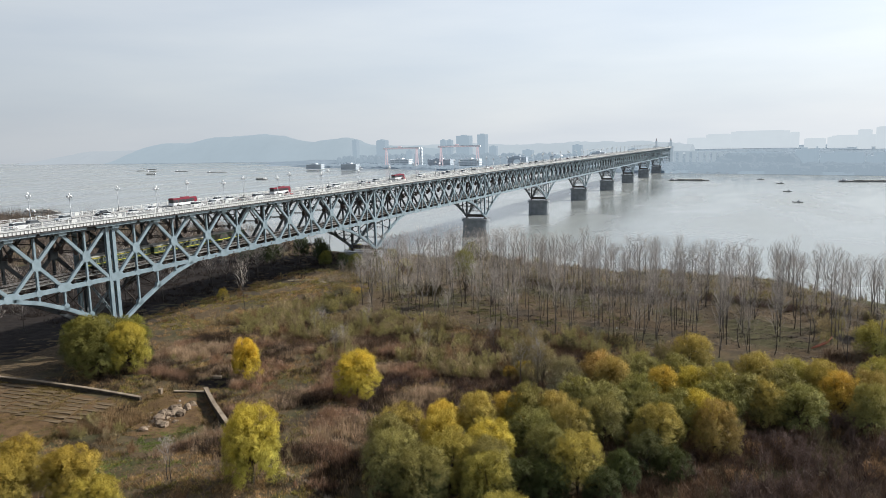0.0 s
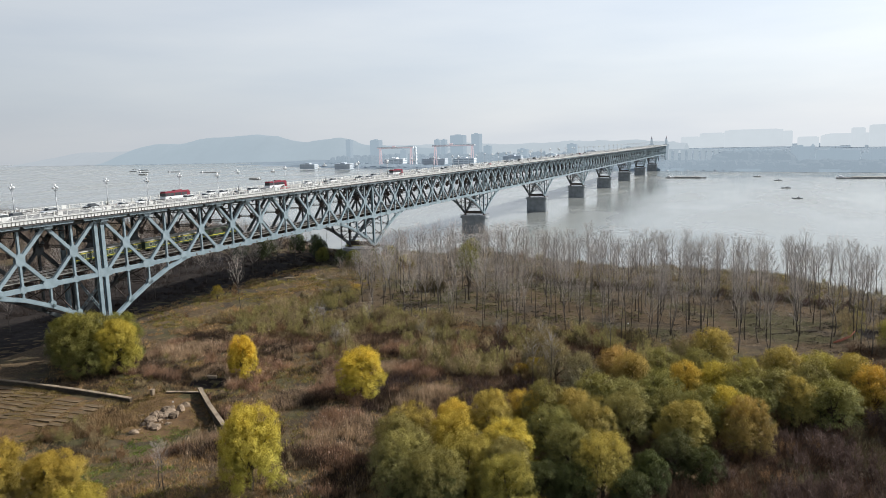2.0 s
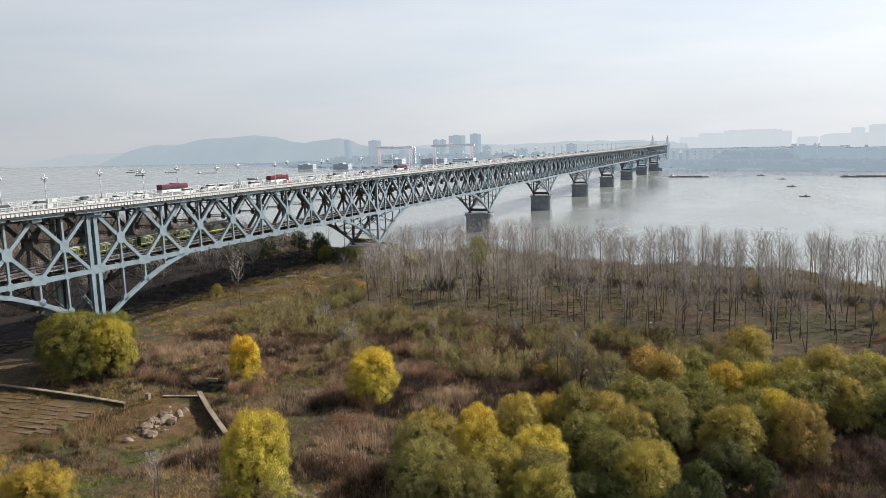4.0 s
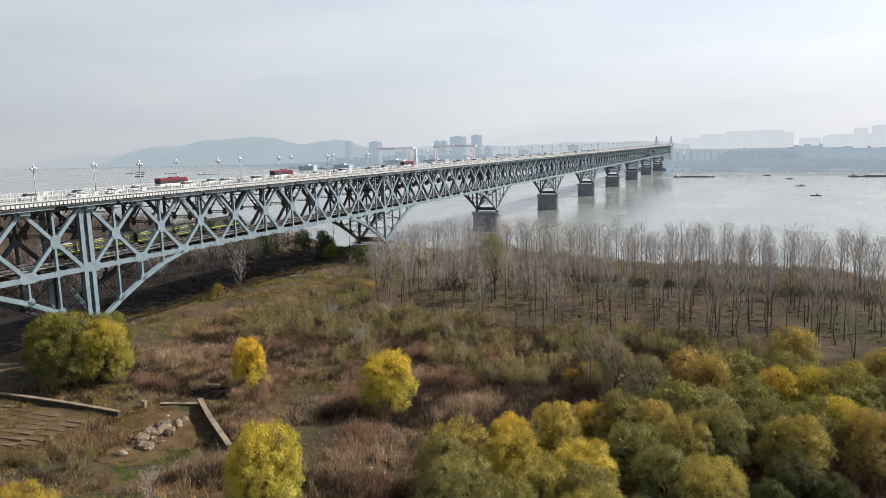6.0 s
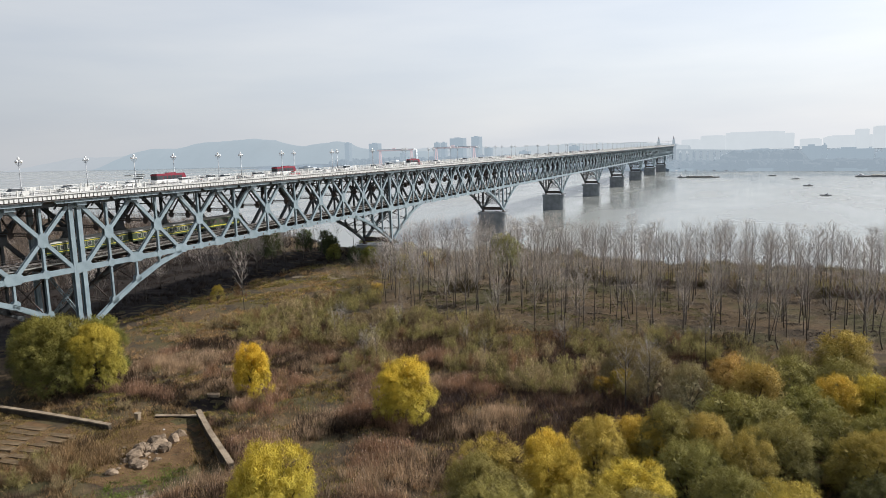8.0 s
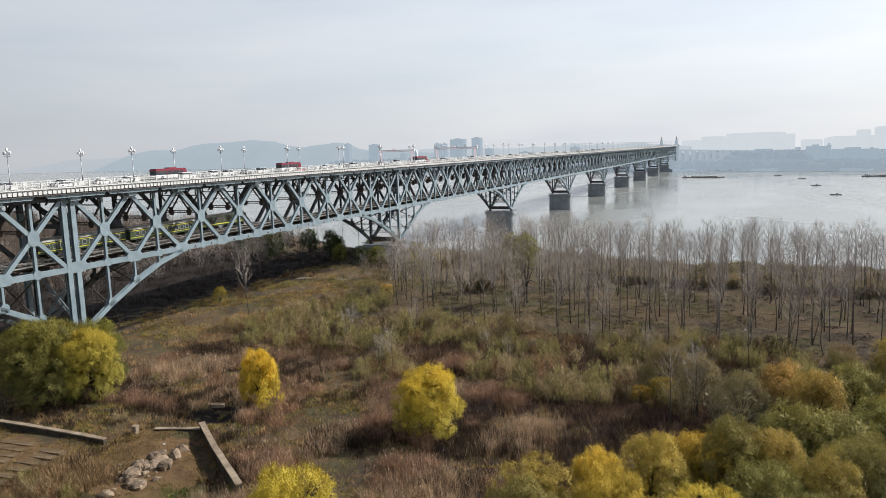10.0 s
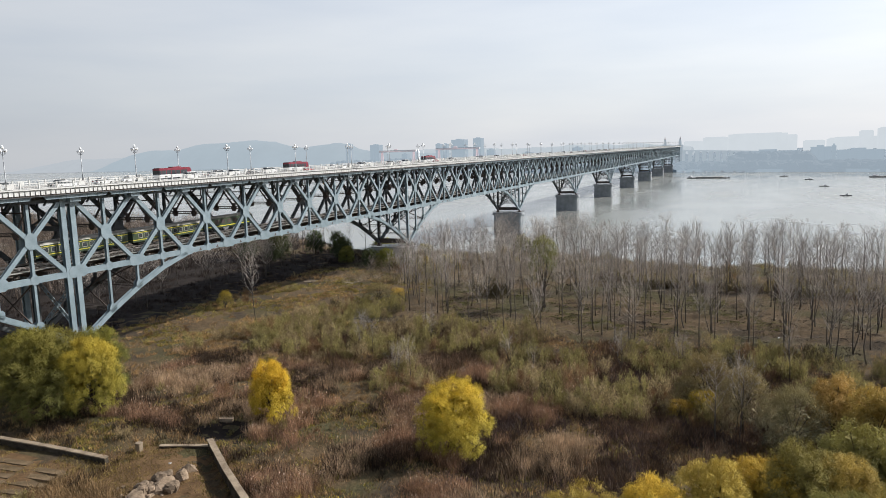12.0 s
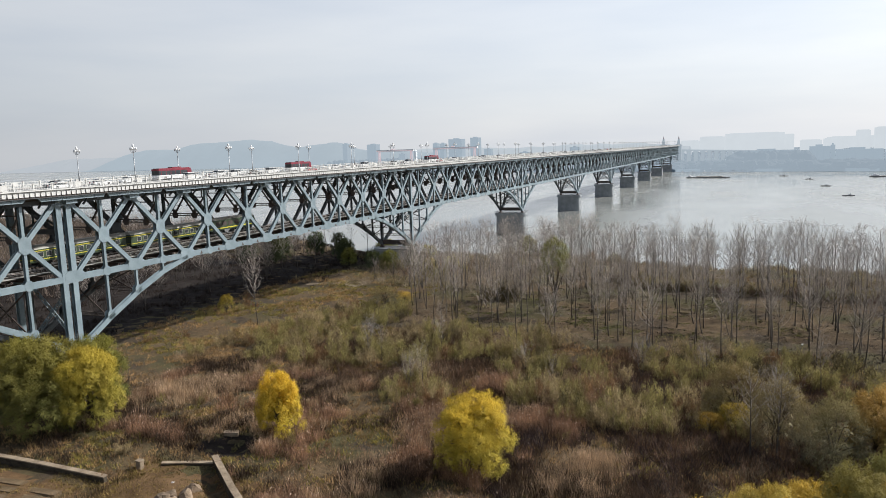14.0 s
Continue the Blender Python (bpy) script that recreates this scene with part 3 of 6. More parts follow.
def haunch_meshes(flip):
    """The pieces of the curved lower member from the pier foot up to the lower chord, with bolt strips along them."""
    made = []
    pts = [(SPAN - d if flip else d, LOW - f) for d, f in FALL]
    for (ya, za), (yb, zb) in zip(pts, pts[1:]):
        s = Shape().rolled((0, ya, za), (0, yb, zb), 1.15, 1.0)
        n = Vector((0, -(zb - za), yb - ya)).normalized() * 0.3
        for e in (-1, 1):
            s.beam((0.505, ya + e * n.y, za + e * n.z), (0.505, yb + e * n.y, zb + e * n.z), 0.12, 0.05)
        made.append(s.mesh("haunch_member", STEEL))
    return made


haunches = haunch_meshes(False) + haunch_meshes(True)


def laced_bar(p, q, wide=0.7):
    """A light bracing bar of two rails joined by zigzag lacing."""
    s, p, q = Shape(), Vector(p), Vector(q)
    w = (q - p).normalized().cross(Vector((0, 1, 0))).normalized() * wide / 2
    s.beam(p + w, q + w, 0.14, 0.18, (0, 1, 0)).beam(p - w, q - w, 0.14, 0.18, (0, 1, 0))
    n = max(2, int((q - p).length / wide))
    for i in range(n):
        a, b = p.lerp(q, i / n), p.lerp(q, (i + 1) / n)
        e = 1 if i % 2 else -1
        s.beam(a + w * e, b - w * e, 0.1, 0.06, (0, 1, 0))
    return s


def sway_mesh():
    """Cross frame hung below the road deck, with its lattice and two trapezium plates."""
    s = laced_bar((-HALF + 0.5, 0, 37.2), (HALF - 0.5, 0, 37.2), 0.62)
    for z in (36.9, 37.5):
        s.beam((-HALF + 0.5, 0, z), (HALF - 0.5, 0, z), 0.2, 0.3, (0, 1, 0))
    for a, b in ((-6.5, -3.2), (-3.2, 0), (0, 3.2), (3.2, 6.5)):
        up = a in (-3.2, 3.2)
        s.beam((a, 0, 37.5 if up else 41.6), (b, 0, 41.6 if up else 37.5), 0.36, 0.3, (0, 1, 0))
        m = (a + b) / 2
        s.beam((m - 0.9, 0, 39.6), (m + 0.9, 0, 39.6), 0.2, 0.2, (0, 1, 0))
    for c in (-3.2, 3.2):
        s.prism([(c - 1.0, 37.45), (c - 0.55, 36.2), (c + 0.55, 36.2), (c + 1.0, 37.45)], "y", -0.16, 0.16)
        s.prism([(c - 0.85, 38.5), (c - 0.5, 37.5), (c + 0.5, 37.5), (c + 0.85, 38.5)], "y", -0.14, 0.14)
    s.beam((-HALF + 0.5, 0, 41.7), (HALF - 0.5, 0, 41.7), 0.25, 0.3, (0, 1, 0))
    for c in (-6.0, 0, 6.0):
        s.beam((c, 0, 41.7), (c, 0, 44.5), 0.25, 0.25, (0, 1, 0))
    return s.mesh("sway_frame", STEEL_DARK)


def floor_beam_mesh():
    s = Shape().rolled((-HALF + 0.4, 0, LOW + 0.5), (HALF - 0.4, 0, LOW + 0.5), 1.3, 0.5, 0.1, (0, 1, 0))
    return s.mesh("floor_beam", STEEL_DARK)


def deck_bracket_mesh():
    """Cross girder under the road, running out past the truss as tapered brackets."""
    s = Shape().prism([(-HALF, 44.4), (HALF, 44.4), (9.4, 45.2), (9.4, 45.55), (-9.4, 45.55), (-9.4, 45.2)], "y", -0.09, 0.09)
    for e in (-1, 1):                                    # knee struts
        s.beam((HALF * e, 0, 42.9), (9.3 * e, 0, 45.0), 0.3, 0.3, (0, 1, 0))
    s.beam((-9.4, 0, 45.5), (9.4, 0, 45.5), 0.1, 0.5, (0, 1, 0)).beam((-HALF, 0, 44.42), (HALF, 0, 44.42), 0.08, 0.5, (0, 1, 0))
    return s.mesh("deck_bracket", STEEL_SHADE)


def deck_apron_mesh():
    """A painted panel along the deck edge over one node, with slanting ends and stiffeners, on the boxed node bracket that carries it."""
    s = Shape().prism([(-7.9, 45.0), (-7.2, 44.2), (7.2, 44.2), (7.9, 45.0)], "x", 9.1, 9.36)
    s.box(7.5, -1.3, 43.35, 8.7, 1.3, 44.75).box(8.6, -0.5, 44.3, 9.2, 0.5, 44.7)
    for y in (-5, -2.5, 2.5, 5):
        s.box(9.3, y - 0.06, 44.2, 9.42, y + 0.06, 45.0)
    return s.mesh("deck_apron", STEEL)


def portal_mesh():
    """The heavy cross frame between the trusses above a pier."""
    s = Shape()
    for z in (37.4, 43.4):
        s.rolled((-HALF + 0.4, 0, z), (HALF - 0.4, 0, z), 1.0, 0.5, 0.1, (0, 1, 0))
    for e in (-1, 1):
        s.beam((-(HALF - 0.5) * e, 0.14 * e, 37.6), ((HALF - 0.5) * e, 0.14 * e, 43.2), 0.45, 0.26, (0, 1, 0))
        s.beam(((HALF - 0.4) * e, 0, 33.6), ((HALF - 3.6) * e, 0, 37.2), 0.55, 0.4, (0, 1, 0))
        s.beam((3.2 * e, 0, 37.6), (3.2 * e, 0, 43.2), 0.35, 0.3, (0, 1, 0))
    return s.mesh("portal_frame", STEEL_SHADE)


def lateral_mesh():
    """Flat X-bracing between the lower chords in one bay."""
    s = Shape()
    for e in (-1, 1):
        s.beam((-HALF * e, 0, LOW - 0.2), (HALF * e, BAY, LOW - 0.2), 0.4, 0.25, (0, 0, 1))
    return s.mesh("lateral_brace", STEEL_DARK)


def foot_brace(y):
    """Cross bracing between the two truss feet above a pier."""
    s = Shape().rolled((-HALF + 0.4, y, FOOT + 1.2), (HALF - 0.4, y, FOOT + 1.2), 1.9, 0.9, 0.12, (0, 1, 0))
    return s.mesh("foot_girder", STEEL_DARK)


def foot_diagonal(y, e):
    """One pale laced diagonal between the truss feet, with a batten plate at every other panel."""
    p, q = Vector((-(HALF - 0.5) * e, y + 0.45 * e, FOOT + 2)), Vector(((HALF - 0.5) * e, y + 0.45 * e, LOW - 1))
    s = laced_bar(p, q, 0.85)
    for i in range(9):
        a, b = p.lerp(q, (i + 0.2) / 9), p.lerp(q, (i + 0.62) / 9)
        s.beam(a, b, 0.8, 0.1, (0, 1, 0))
    return s.mesh("foot_diagonal", STEEL)


sway, floor_beam, deck_bracket, lateral, deck_apron = sway_mesh(), floor_beam_mesh(), deck_bracket_mesh(), lateral_mesh(), deck_apron_mesh()
brace_start, portal = foot_brace(0), portal_mesh()
foot_diagonals = [foot_diagonal(0, e) for e in (-1, 1)]


def haunch_brace(d):
    s = laced_bar((-HALF + 0.5, 0, LOW - dict(FALL)[d] + 0.3), (HALF - 0.5, 0, LOW - dict(FALL)[d] + 0.3), 0.7)
    for e in (-1, 1):
        s.beam((-(HALF - 0.5) * e, 0.1 * e, LOW - dict(FALL)[d]), ((HALF - 0.5) * e, 0.1 * e, LOW - 0.8), 0.3, 0.16, (0, 1, 0))
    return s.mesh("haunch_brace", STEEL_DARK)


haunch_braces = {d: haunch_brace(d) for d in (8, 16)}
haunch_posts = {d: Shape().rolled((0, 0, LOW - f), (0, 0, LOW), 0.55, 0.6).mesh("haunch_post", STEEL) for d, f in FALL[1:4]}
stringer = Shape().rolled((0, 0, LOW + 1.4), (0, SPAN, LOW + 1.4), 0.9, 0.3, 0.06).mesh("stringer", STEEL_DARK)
rail = Shape().prism([(-0.07, 2.14), (0.07, 2.14), (0.02, 2.18), (0.02, 2.26), (0.05, 2.27), (0.05, 2.32), (-0.05, 2.32), (-0.05, 2.27), (-0.02, 2.26), (-0.02, 2.18)], "y", 0, SPAN)
rail.v = [(a, b, c + LOW) for a, b, c in rail.v]
rail = rail.mesh("rail", RAIL)
sleepers = Shape()
for i in range(int(SPAN / 0.8)):
    sleepers.box(-1.35, 0.4 + 0.8 * i - 0.12, LOW + 1.9, 1.35, 0.4 + 0.8 * i + 0.12, LOW + 2.14)
sleepers = sleepers.mesh("sleeper_bed", SLEEPER)
# Planks added so that the lower deck casts a closed shadow.
track_decking = Shape()
for i in range(int(SPAN / 4)):
    for x0, x1 in ((-4.5, -3.0), (-2.9, -1.6), (-1.5, 0), (0.05, 1.5), (1.6, 2.9), (3.0, 4.5)):
        track_decking.box(x0, 4 * i + 0.02, LOW + 1.86, x1, 4 * i + 3.98, LOW + 1.89)
track_decking = track_decking.mesh("track_decking", SLEEPER)
walkway = Shape().box(-0.7, 0, LOW + 1.75, 0.7, SPAN, LOW + 1.85)
for i in range(int(SPAN / 4)):
    walkway.box(0.62, 4 * i, LOW + 1.85, 0.68, 4 * i + 0.08, LOW + 2.95)
for z in (2.4, 2.95):
    walkway.box(0.63, 0, LOW + z, 0.67, SPAN, LOW + z + 0.06)
walkway = walkway.mesh("walkway", CONCRETE)


def bridge_span():
    """One span: two lattice trusses with haunches, cross frames and the two railway tracks; its start stands on a pier."""
    root = thing("bridge_span", "blue-grey riveted steel double-deck truss span with curved haunches", "bridge span", "spans of the river bridge", at=pose(0, 0, 0))
    for side in (-HALF, HALF):
        def put(name, me, y, z, x=0.0):
            return part(name, me, None, root, at=Matrix.Translation((side + x, y, z)))
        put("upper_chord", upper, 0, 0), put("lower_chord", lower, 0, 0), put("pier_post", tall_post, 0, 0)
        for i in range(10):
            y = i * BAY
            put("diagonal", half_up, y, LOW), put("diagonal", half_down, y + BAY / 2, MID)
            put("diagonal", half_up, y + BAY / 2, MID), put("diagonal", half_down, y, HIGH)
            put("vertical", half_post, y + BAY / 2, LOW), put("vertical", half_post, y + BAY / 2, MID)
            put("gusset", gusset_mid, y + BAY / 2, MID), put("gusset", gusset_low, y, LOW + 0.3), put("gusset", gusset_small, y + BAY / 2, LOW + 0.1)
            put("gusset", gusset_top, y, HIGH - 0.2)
            if 2 <= i <= 7 and side > 0:
                for j in range(5):
                    put("drain_hatch", hatch, y + 1.6 + 3.2 * j, LOW, 0.462)
        for d, f in FALL[1:4]:
            for y in (d, SPAN - d):
                put("haunch_post", haunch_posts[d], y, 0)
                if d < 24:
                    put("gusset", gusset_small, y, LOW - f + 0.5)
        for me in haunches:
            put("haunch_member", me, 0, 0)
    for i in range(20):
        at = Matrix.Translation((0, 4 + 8 * i, 0))
        part("deck_bracket", deck_bracket, None, root, at=at)
        part("floor_beam", floor_beam, None, root, at=at)
    for i in range(10):
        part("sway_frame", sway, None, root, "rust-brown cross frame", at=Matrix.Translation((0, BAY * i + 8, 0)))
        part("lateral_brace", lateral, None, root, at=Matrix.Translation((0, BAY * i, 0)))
        for turn in (0, 180):
            part("deck_apron", deck_apron, None, root, "grey-blue edge panel below the deck", at=pose(0, BAY * i, 0, 0, 0, turn))
    part("portal_frame", portal, None, root, "shade-dark cross frame above the pier")
    part("foot_girder", brace_start, None, root, "dark deep cross girder between the truss feet")
    for me in foot_diagonals:
        part("foot_diagonal", me, None, root, "pale laced diagonal bracing")
    for d in (8, 16):
        for y in (d, SPAN - d):
            part("haunch_brace", haunch_braces[d], None, root, at=Matrix.Translation((0, y, 0)))
    for x in (-3.0, -1.5, 1.5, 3.0):
        part("stringer", stringer, None, root, at=Matrix.Translation((x, 0, 0)))
    for x in (-2.25, 2.25):
        tagged(part("sleeper_bed", sleepers, None, root, "dark timber sleepers", at=Matrix.Translation((x, 0, 0))), kind="stuff")
        for e in (-0.72, 0.72):
            part("rail", rail, None, root, "worn steel rail", at=Matrix.Translation((x + e, 0, 0)))
    part("track_decking", track_decking, None, root, "dark timber decking between the rails, added for its shadow")
    for x, turn in ((-5.3, 180), (5.3, 0)):
        part("walkway", walkway, None, root, at=pose(x, SPAN if turn else 0, 0, 0, 0, turn))
    return root


first_span = bridge_span()
shaded = {}
for o in first_span.children:                       # the far truss gets dark copies: shade put into its paint
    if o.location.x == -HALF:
        if o.data.name not in shaded:
            shaded[o.data.name] = o.data.copy()
            shaded[o.data.name].materials[0] = STEEL_SHADE
        o.data = shaded[o.data.name]
for i in range(1, 9):
    span = copy_thing(first_span, pose(0, SPAN * i, 0))
    if i > 1:                                       # too small to tell on the far spans
        for o in [c for c in span.children if c.name.startswith("drain_hatch")]:
            bpy.data.objects.remove(o)
shore_span = copy_thing(first_span, pose(0, -SPAN - 4.8, 0))
tagged(shore_span, "blue-grey steel truss span over the floodplain, ending in paired pier posts")
for side in (-HALF, HALF):
    part("pier_post", tall_post, None, shore_span, at=Matrix.Translation((side, SPAN, 0)))
first_span.matrix_basis = pose(0, -2.5, 0) @ Matrix.Diagonal((1, 162.5 / SPAN, 1, 1))        # stretched so that its nodes line up in the camera's view


# ---- piers ----
def rounded(w, d, r, n=5):
    """Outline of a rectangle with round corners."""
    return [(sx * (w / 2 - r) + r * math.cos(a), sy * (d / 2 - r) + r * math.sin(a)) for sx, sy, q in ((1, 1, 0), (-1, 1, 1), (-1, -1, 2), (1, -1, 3))
            for a in (math.pi / 2 * (q + i / n) for i in range(n + 1))]


def bridge_pier():
    root = thing("bridge_pier", "massive dark stone-faced river pier with a wider capping", "bridge pier", "piers of the river bridge")
    for k in range(6):                                   # courses of masonry, each a shade narrower
        part("course", Shape().prism(rounded(18.6 - 0.12 * k, 8.6 - 0.1 * k, 1.6), "z", -5 + 2.75 * k, -5 + 2.75 * (k + 1) - 0.05), PIER_STONE, root)
    part("shaft_core", Shape().prism(rounded(17.6, 7.7, 1.5), "z", -5, 11.4), PIER_STONE, root)
    part("cap", Shape().prism(rounded(19.8, 9.6, 1.8), "z", 11.4, 12.2).prism(rounded(19.2, 9.0, 1.8), "z", 12.2, 13.0), PIER_STONE, root, "concrete capping slab")
    for x in (-HALF, HALF):
        part("bearing", Shape().box(x - 0.9, -0.9, 13.0, x + 0.9, 0.9, 13.5).box(x - 0.5, -0.6, 13.5, x + 0.5, 0.6, 14.3), STEEL_DARK, root, "steel rocker bearing")
    rail = Shape()
    for sx in (-9.4, 9.4):
        rail.box(sx - 0.04, -4.4, 13.9, sx + 0.04, 4.4, 13.98)
        for i in range(6):
            rail.box(sx - 0.03, -4.4 + 1.75 * i - 0.03, 13.0, sx + 0.03, -4.4 + 1.75 * i + 0.03, 13.9)
    for sy in (-4.3, 4.3):
        rail.box(-9.4, sy - 0.04, 13.9, 9.4, sy + 0.04, 13.98)
        for i in range(11):
            rail.box(-9.4 + 1.88 * i - 0.03, sy - 0.03, 13.0, -9.4 + 1.88 * i + 0.03, sy + 0.03, 13.9)
    part("guard_rail", rail, STEEL_DARK, root)
    return root


pier = bridge_pier()
for i in range(1, 9):
    copy_thing(pier, pose(0, SPAN * i, -1.3))
pier.matrix_basis = pose(0, -3.6, -1.3)


# ---- road deck ----
Y0, Y1 = -SPAN - 5.2, SPAN * 9
deck = tagged(new("road_deck", Shape().box(-9.6, Y0, 45.6, 9.6, -3.75, DECK_Z - 0.08).box(-9.6, -3.45, 45.6, 9.6, Y1, DECK_Z - 0.08).mesh("road_deck", SLAB)),
              "pale concrete road deck on top of the trusses", "bridge deck", kind="structure")
part("carriageway", Shape().box(-7.2, Y0, DECK_Z - 0.08, 7.2, Y1, DECK_Z), ASPHALT, deck, "worn grey asphalt carriageway")
for x0, x1 in ((-9.6, -7.2), (7.2, 9.6)):
    part("sidewalk", Shape().box(x0, Y0, DECK_Z - 0.076, x1, Y1, DECK_Z + 0.2), PAVING, deck, "pale raised sidewalk")
marks = Shape()
for x in (-3.6, 3.6):
    for i in range(int((Y1 - Y0) / 10)):
        marks.box(x - 0.08, Y0 + 10 * i, DECK_Z + 0.004, x + 0.08, Y0 + 10 * i + 4, DECK_Z + 0.012)
for x in (-0.16, 0.16, -6.9, 6.9):
    marks.box(x - 0.06, Y0, DECK_Z + 0.004, x + 0.06, Y1, DECK_Z + 0.012)
part("lane_marking", marks, MARKING, deck, "white lane lines", )
fascia_block = Shape().box(-0.1, -0.42, -0.36, 0.1, 0.42, 0.36).mesh("fascia_block", WHITE_PAINT)
rest = Shape()
for e in (-1, 1):
    part("fascia_ledge", Shape().box(min(9.6 * e, 9.98 * e), Y0, DECK_Z + 0.02, max(9.6 * e, 9.98 * e), Y1, DECK_Z + 0.24), WHITE_PAINT, deck, "white edge moulding")
    part("fascia_girder", Shape().box(min(9.45 * e, 9.62 * e), Y0, 45.0, max(9.45 * e, 9.62 * e), Y1, 45.6), STEEL_DARK, deck)
    part("fascia_lip", Shape().box(min(9.45 * e, 9.9 * e), Y0, 44.92, max(9.45 * e, 9.9 * e), Y1, 45.02), STEEL_SHADE, deck)
    for x, z, r in ((8.7, 44.75, 0.14), (8.2, 44.55, 0.1)):
        part("utility_pipe", Shape().tube([(x * e, Y0, z), (x * e, Y1, z)], [r, r], 6), STEEL_DARK, deck, "dark service pipe under the deck edge")
    for i in range(int((Y1 - Y0) / 1.14)):
        y = Y0 + 0.57 + 1.14 * i
        if e == 1 and -60 < y < 200:
            part("fascia_block", fascia_block, None, deck, at=Matrix.Translation((9.74, y, 45.66)))
        else:
            rest.box(9.74 * e - 0.1, y - 0.42, 45.3, 9.74 * e + 0.1, y + 0.42, 46.02)
tagged(part("fascia_blocks", rest, WHITE_PAINT, deck), kind="stuff")


def railing(x):
    """The white balustrade along one edge: posts, two rails and thin bars."""
    root = thing("railing", "white painted iron balustrade with square posts along the deck edge", "railing", "railings of the road deck")
    z = DECK_Z + 0.2
    part("top_rail", Shape().box(x - 0.07, Y0, z + 1.1, x + 0.07, Y1, z + 1.22), WHITE_PAINT, root)
    part("bottom_rail", Shape().box(x - 0.05, Y0, z + 0.15, x + 0.05, Y1, z + 0.23), WHITE_PAINT, root)
    part("mid_rail", Shape().box(x - 0.03, Y0, z + 0.66, x + 0.03, Y1, z + 0.71), WHITE_PAINT, root)
    post = Shape().box(-0.13, -0.13, 0, 0.13, 0.13, 1.3).box(-0.17, -0.17, 1.3, 0.17, 0.17, 1.38).mesh("railing_post", WHITE_PAINT)
    panel = Shape().box(-0.04, -0.75, 0.25, 0.04, 0.75, 1.08).box(-0.055, -0.6, 0.38, 0.055, 0.6, 0.95).mesh("relief_panel", WHITE_PAINT)
    far, bars = Shape(), Shape()
    for i in range(int((Y1 - Y0) / 4)):
        y = Y0 + 2 + 4 * i
        if -70 < y < 420:
            part("railing_post", post, None, root, at=Matrix.Translation((x, y, z)))
            if i % 4 == 0:
                part("relief_panel", panel, None, root, at=Matrix.Translation((x, y + 2, z)))
            for j in range(1, 12):
                bars.box(x - 0.02, y + j / 3 - 0.025, z + 0.2, x + 0.02, y + j / 3 + 0.025, z + 1.12)
        else:
            far.box(x - 0.13, y - 0.13, z, x + 0.13, y + 0.13, z + 1.3)
    tagged(part("railing_post_rest", far, WHITE_PAINT, root), kind="stuff")
    tagged(part("baluster_rest", bars, WHITE_PAINT, root), kind="stuff")
    return root


railing(9.4), railing(-9.4)


# ---- street lamps ----
def street_lamp():
    root = thing("street_lamp", "grey iron lamp post with a cluster of white opal globes", "street lamp", "lamps along the bridge deck")
    part("plinth", Shape().prism(rounded(0.7, 0.7, 0.12, 2), "z", 0, 0.5).prism(rounded(0.5, 0.5, 0.1, 2), "z", 0.5, 0.8), CONCRETE, root)
    part("pole", Shape().tube([(0, 0, 0.8), (0, 0, 2.2), (0, 0, 2.25), (0, 0, 7.95)], [0.17, 0.14, 0.11, 0.08], 8), POLE, root, smooth=True)
    arms = Shape()
    for a in range(4):
        c, s = math.cos(a * math.pi / 2 + 0.4), math.sin(a * math.pi / 2 + 0.4)
        arms.tube([(0, 0, 6.9), (0.35 * c, 0.35 * s, 6.85), (0.62 * c, 0.62 * s, 7.1), (0.64 * c, 0.64 * s, 7.36)], [0.05, 0.05, 0.045, 0.06], 5)
    part("arms", arms, POLE, root)
    for a in range(4):
        c, s = math.cos(a * math.pi / 2 + 0.4), math.sin(a * math.pi / 2 + 0.4)
        part("globe", Shape().ball((0.64 * c, 0.64 * s, 7.65), 0.25, 6, 10, 1.3), GLASS_LAMP, root, smooth=True)
    part("globe", Shape().ball((0, 0, 8.3), 0.28, 6, 10, 1.5), GLASS_LAMP, root, "larger top globe", smooth=True)
    return root


lamp = street_lamp()
lamp.matrix_basis = pose(8.7, 14.5, DECK_Z + 0.2)
for i in range(-5, 44):
    for x in (8.7, -8.7):
        if (i, x) != (0, 8.7):
            copy_thing(lamp, pose(x, 14.5 + 32 * i, DECK_Z + 0.2, 0, 0, 0 if x > 0 else 180))

ladder = thing("maintenance_ladder", "steep steel ladder with white rungs between the paired pier posts", "ladder", at=pose(HALF + 0.4, -3.65, 11.7))
for e in (-0.45, 0.45):
    part("ladder_rail", Shape().box(-0.06, e - 0.06, 0, 0.06, e + 0.06, 5.2), STEEL_DARK, ladder)
rung = Shape().box(-0.04, -0.42, -0.04, 0.04, 0.42, 0.04).mesh("rung", POLE)
for i in range(9):
    part("rung", rung, None, ladder, at=Matrix.Translation((0, 0, 0.5 + 0.5 * i)))

# ---- trees ----
def ground_z(x, y):
    return float(land_height(x, y))


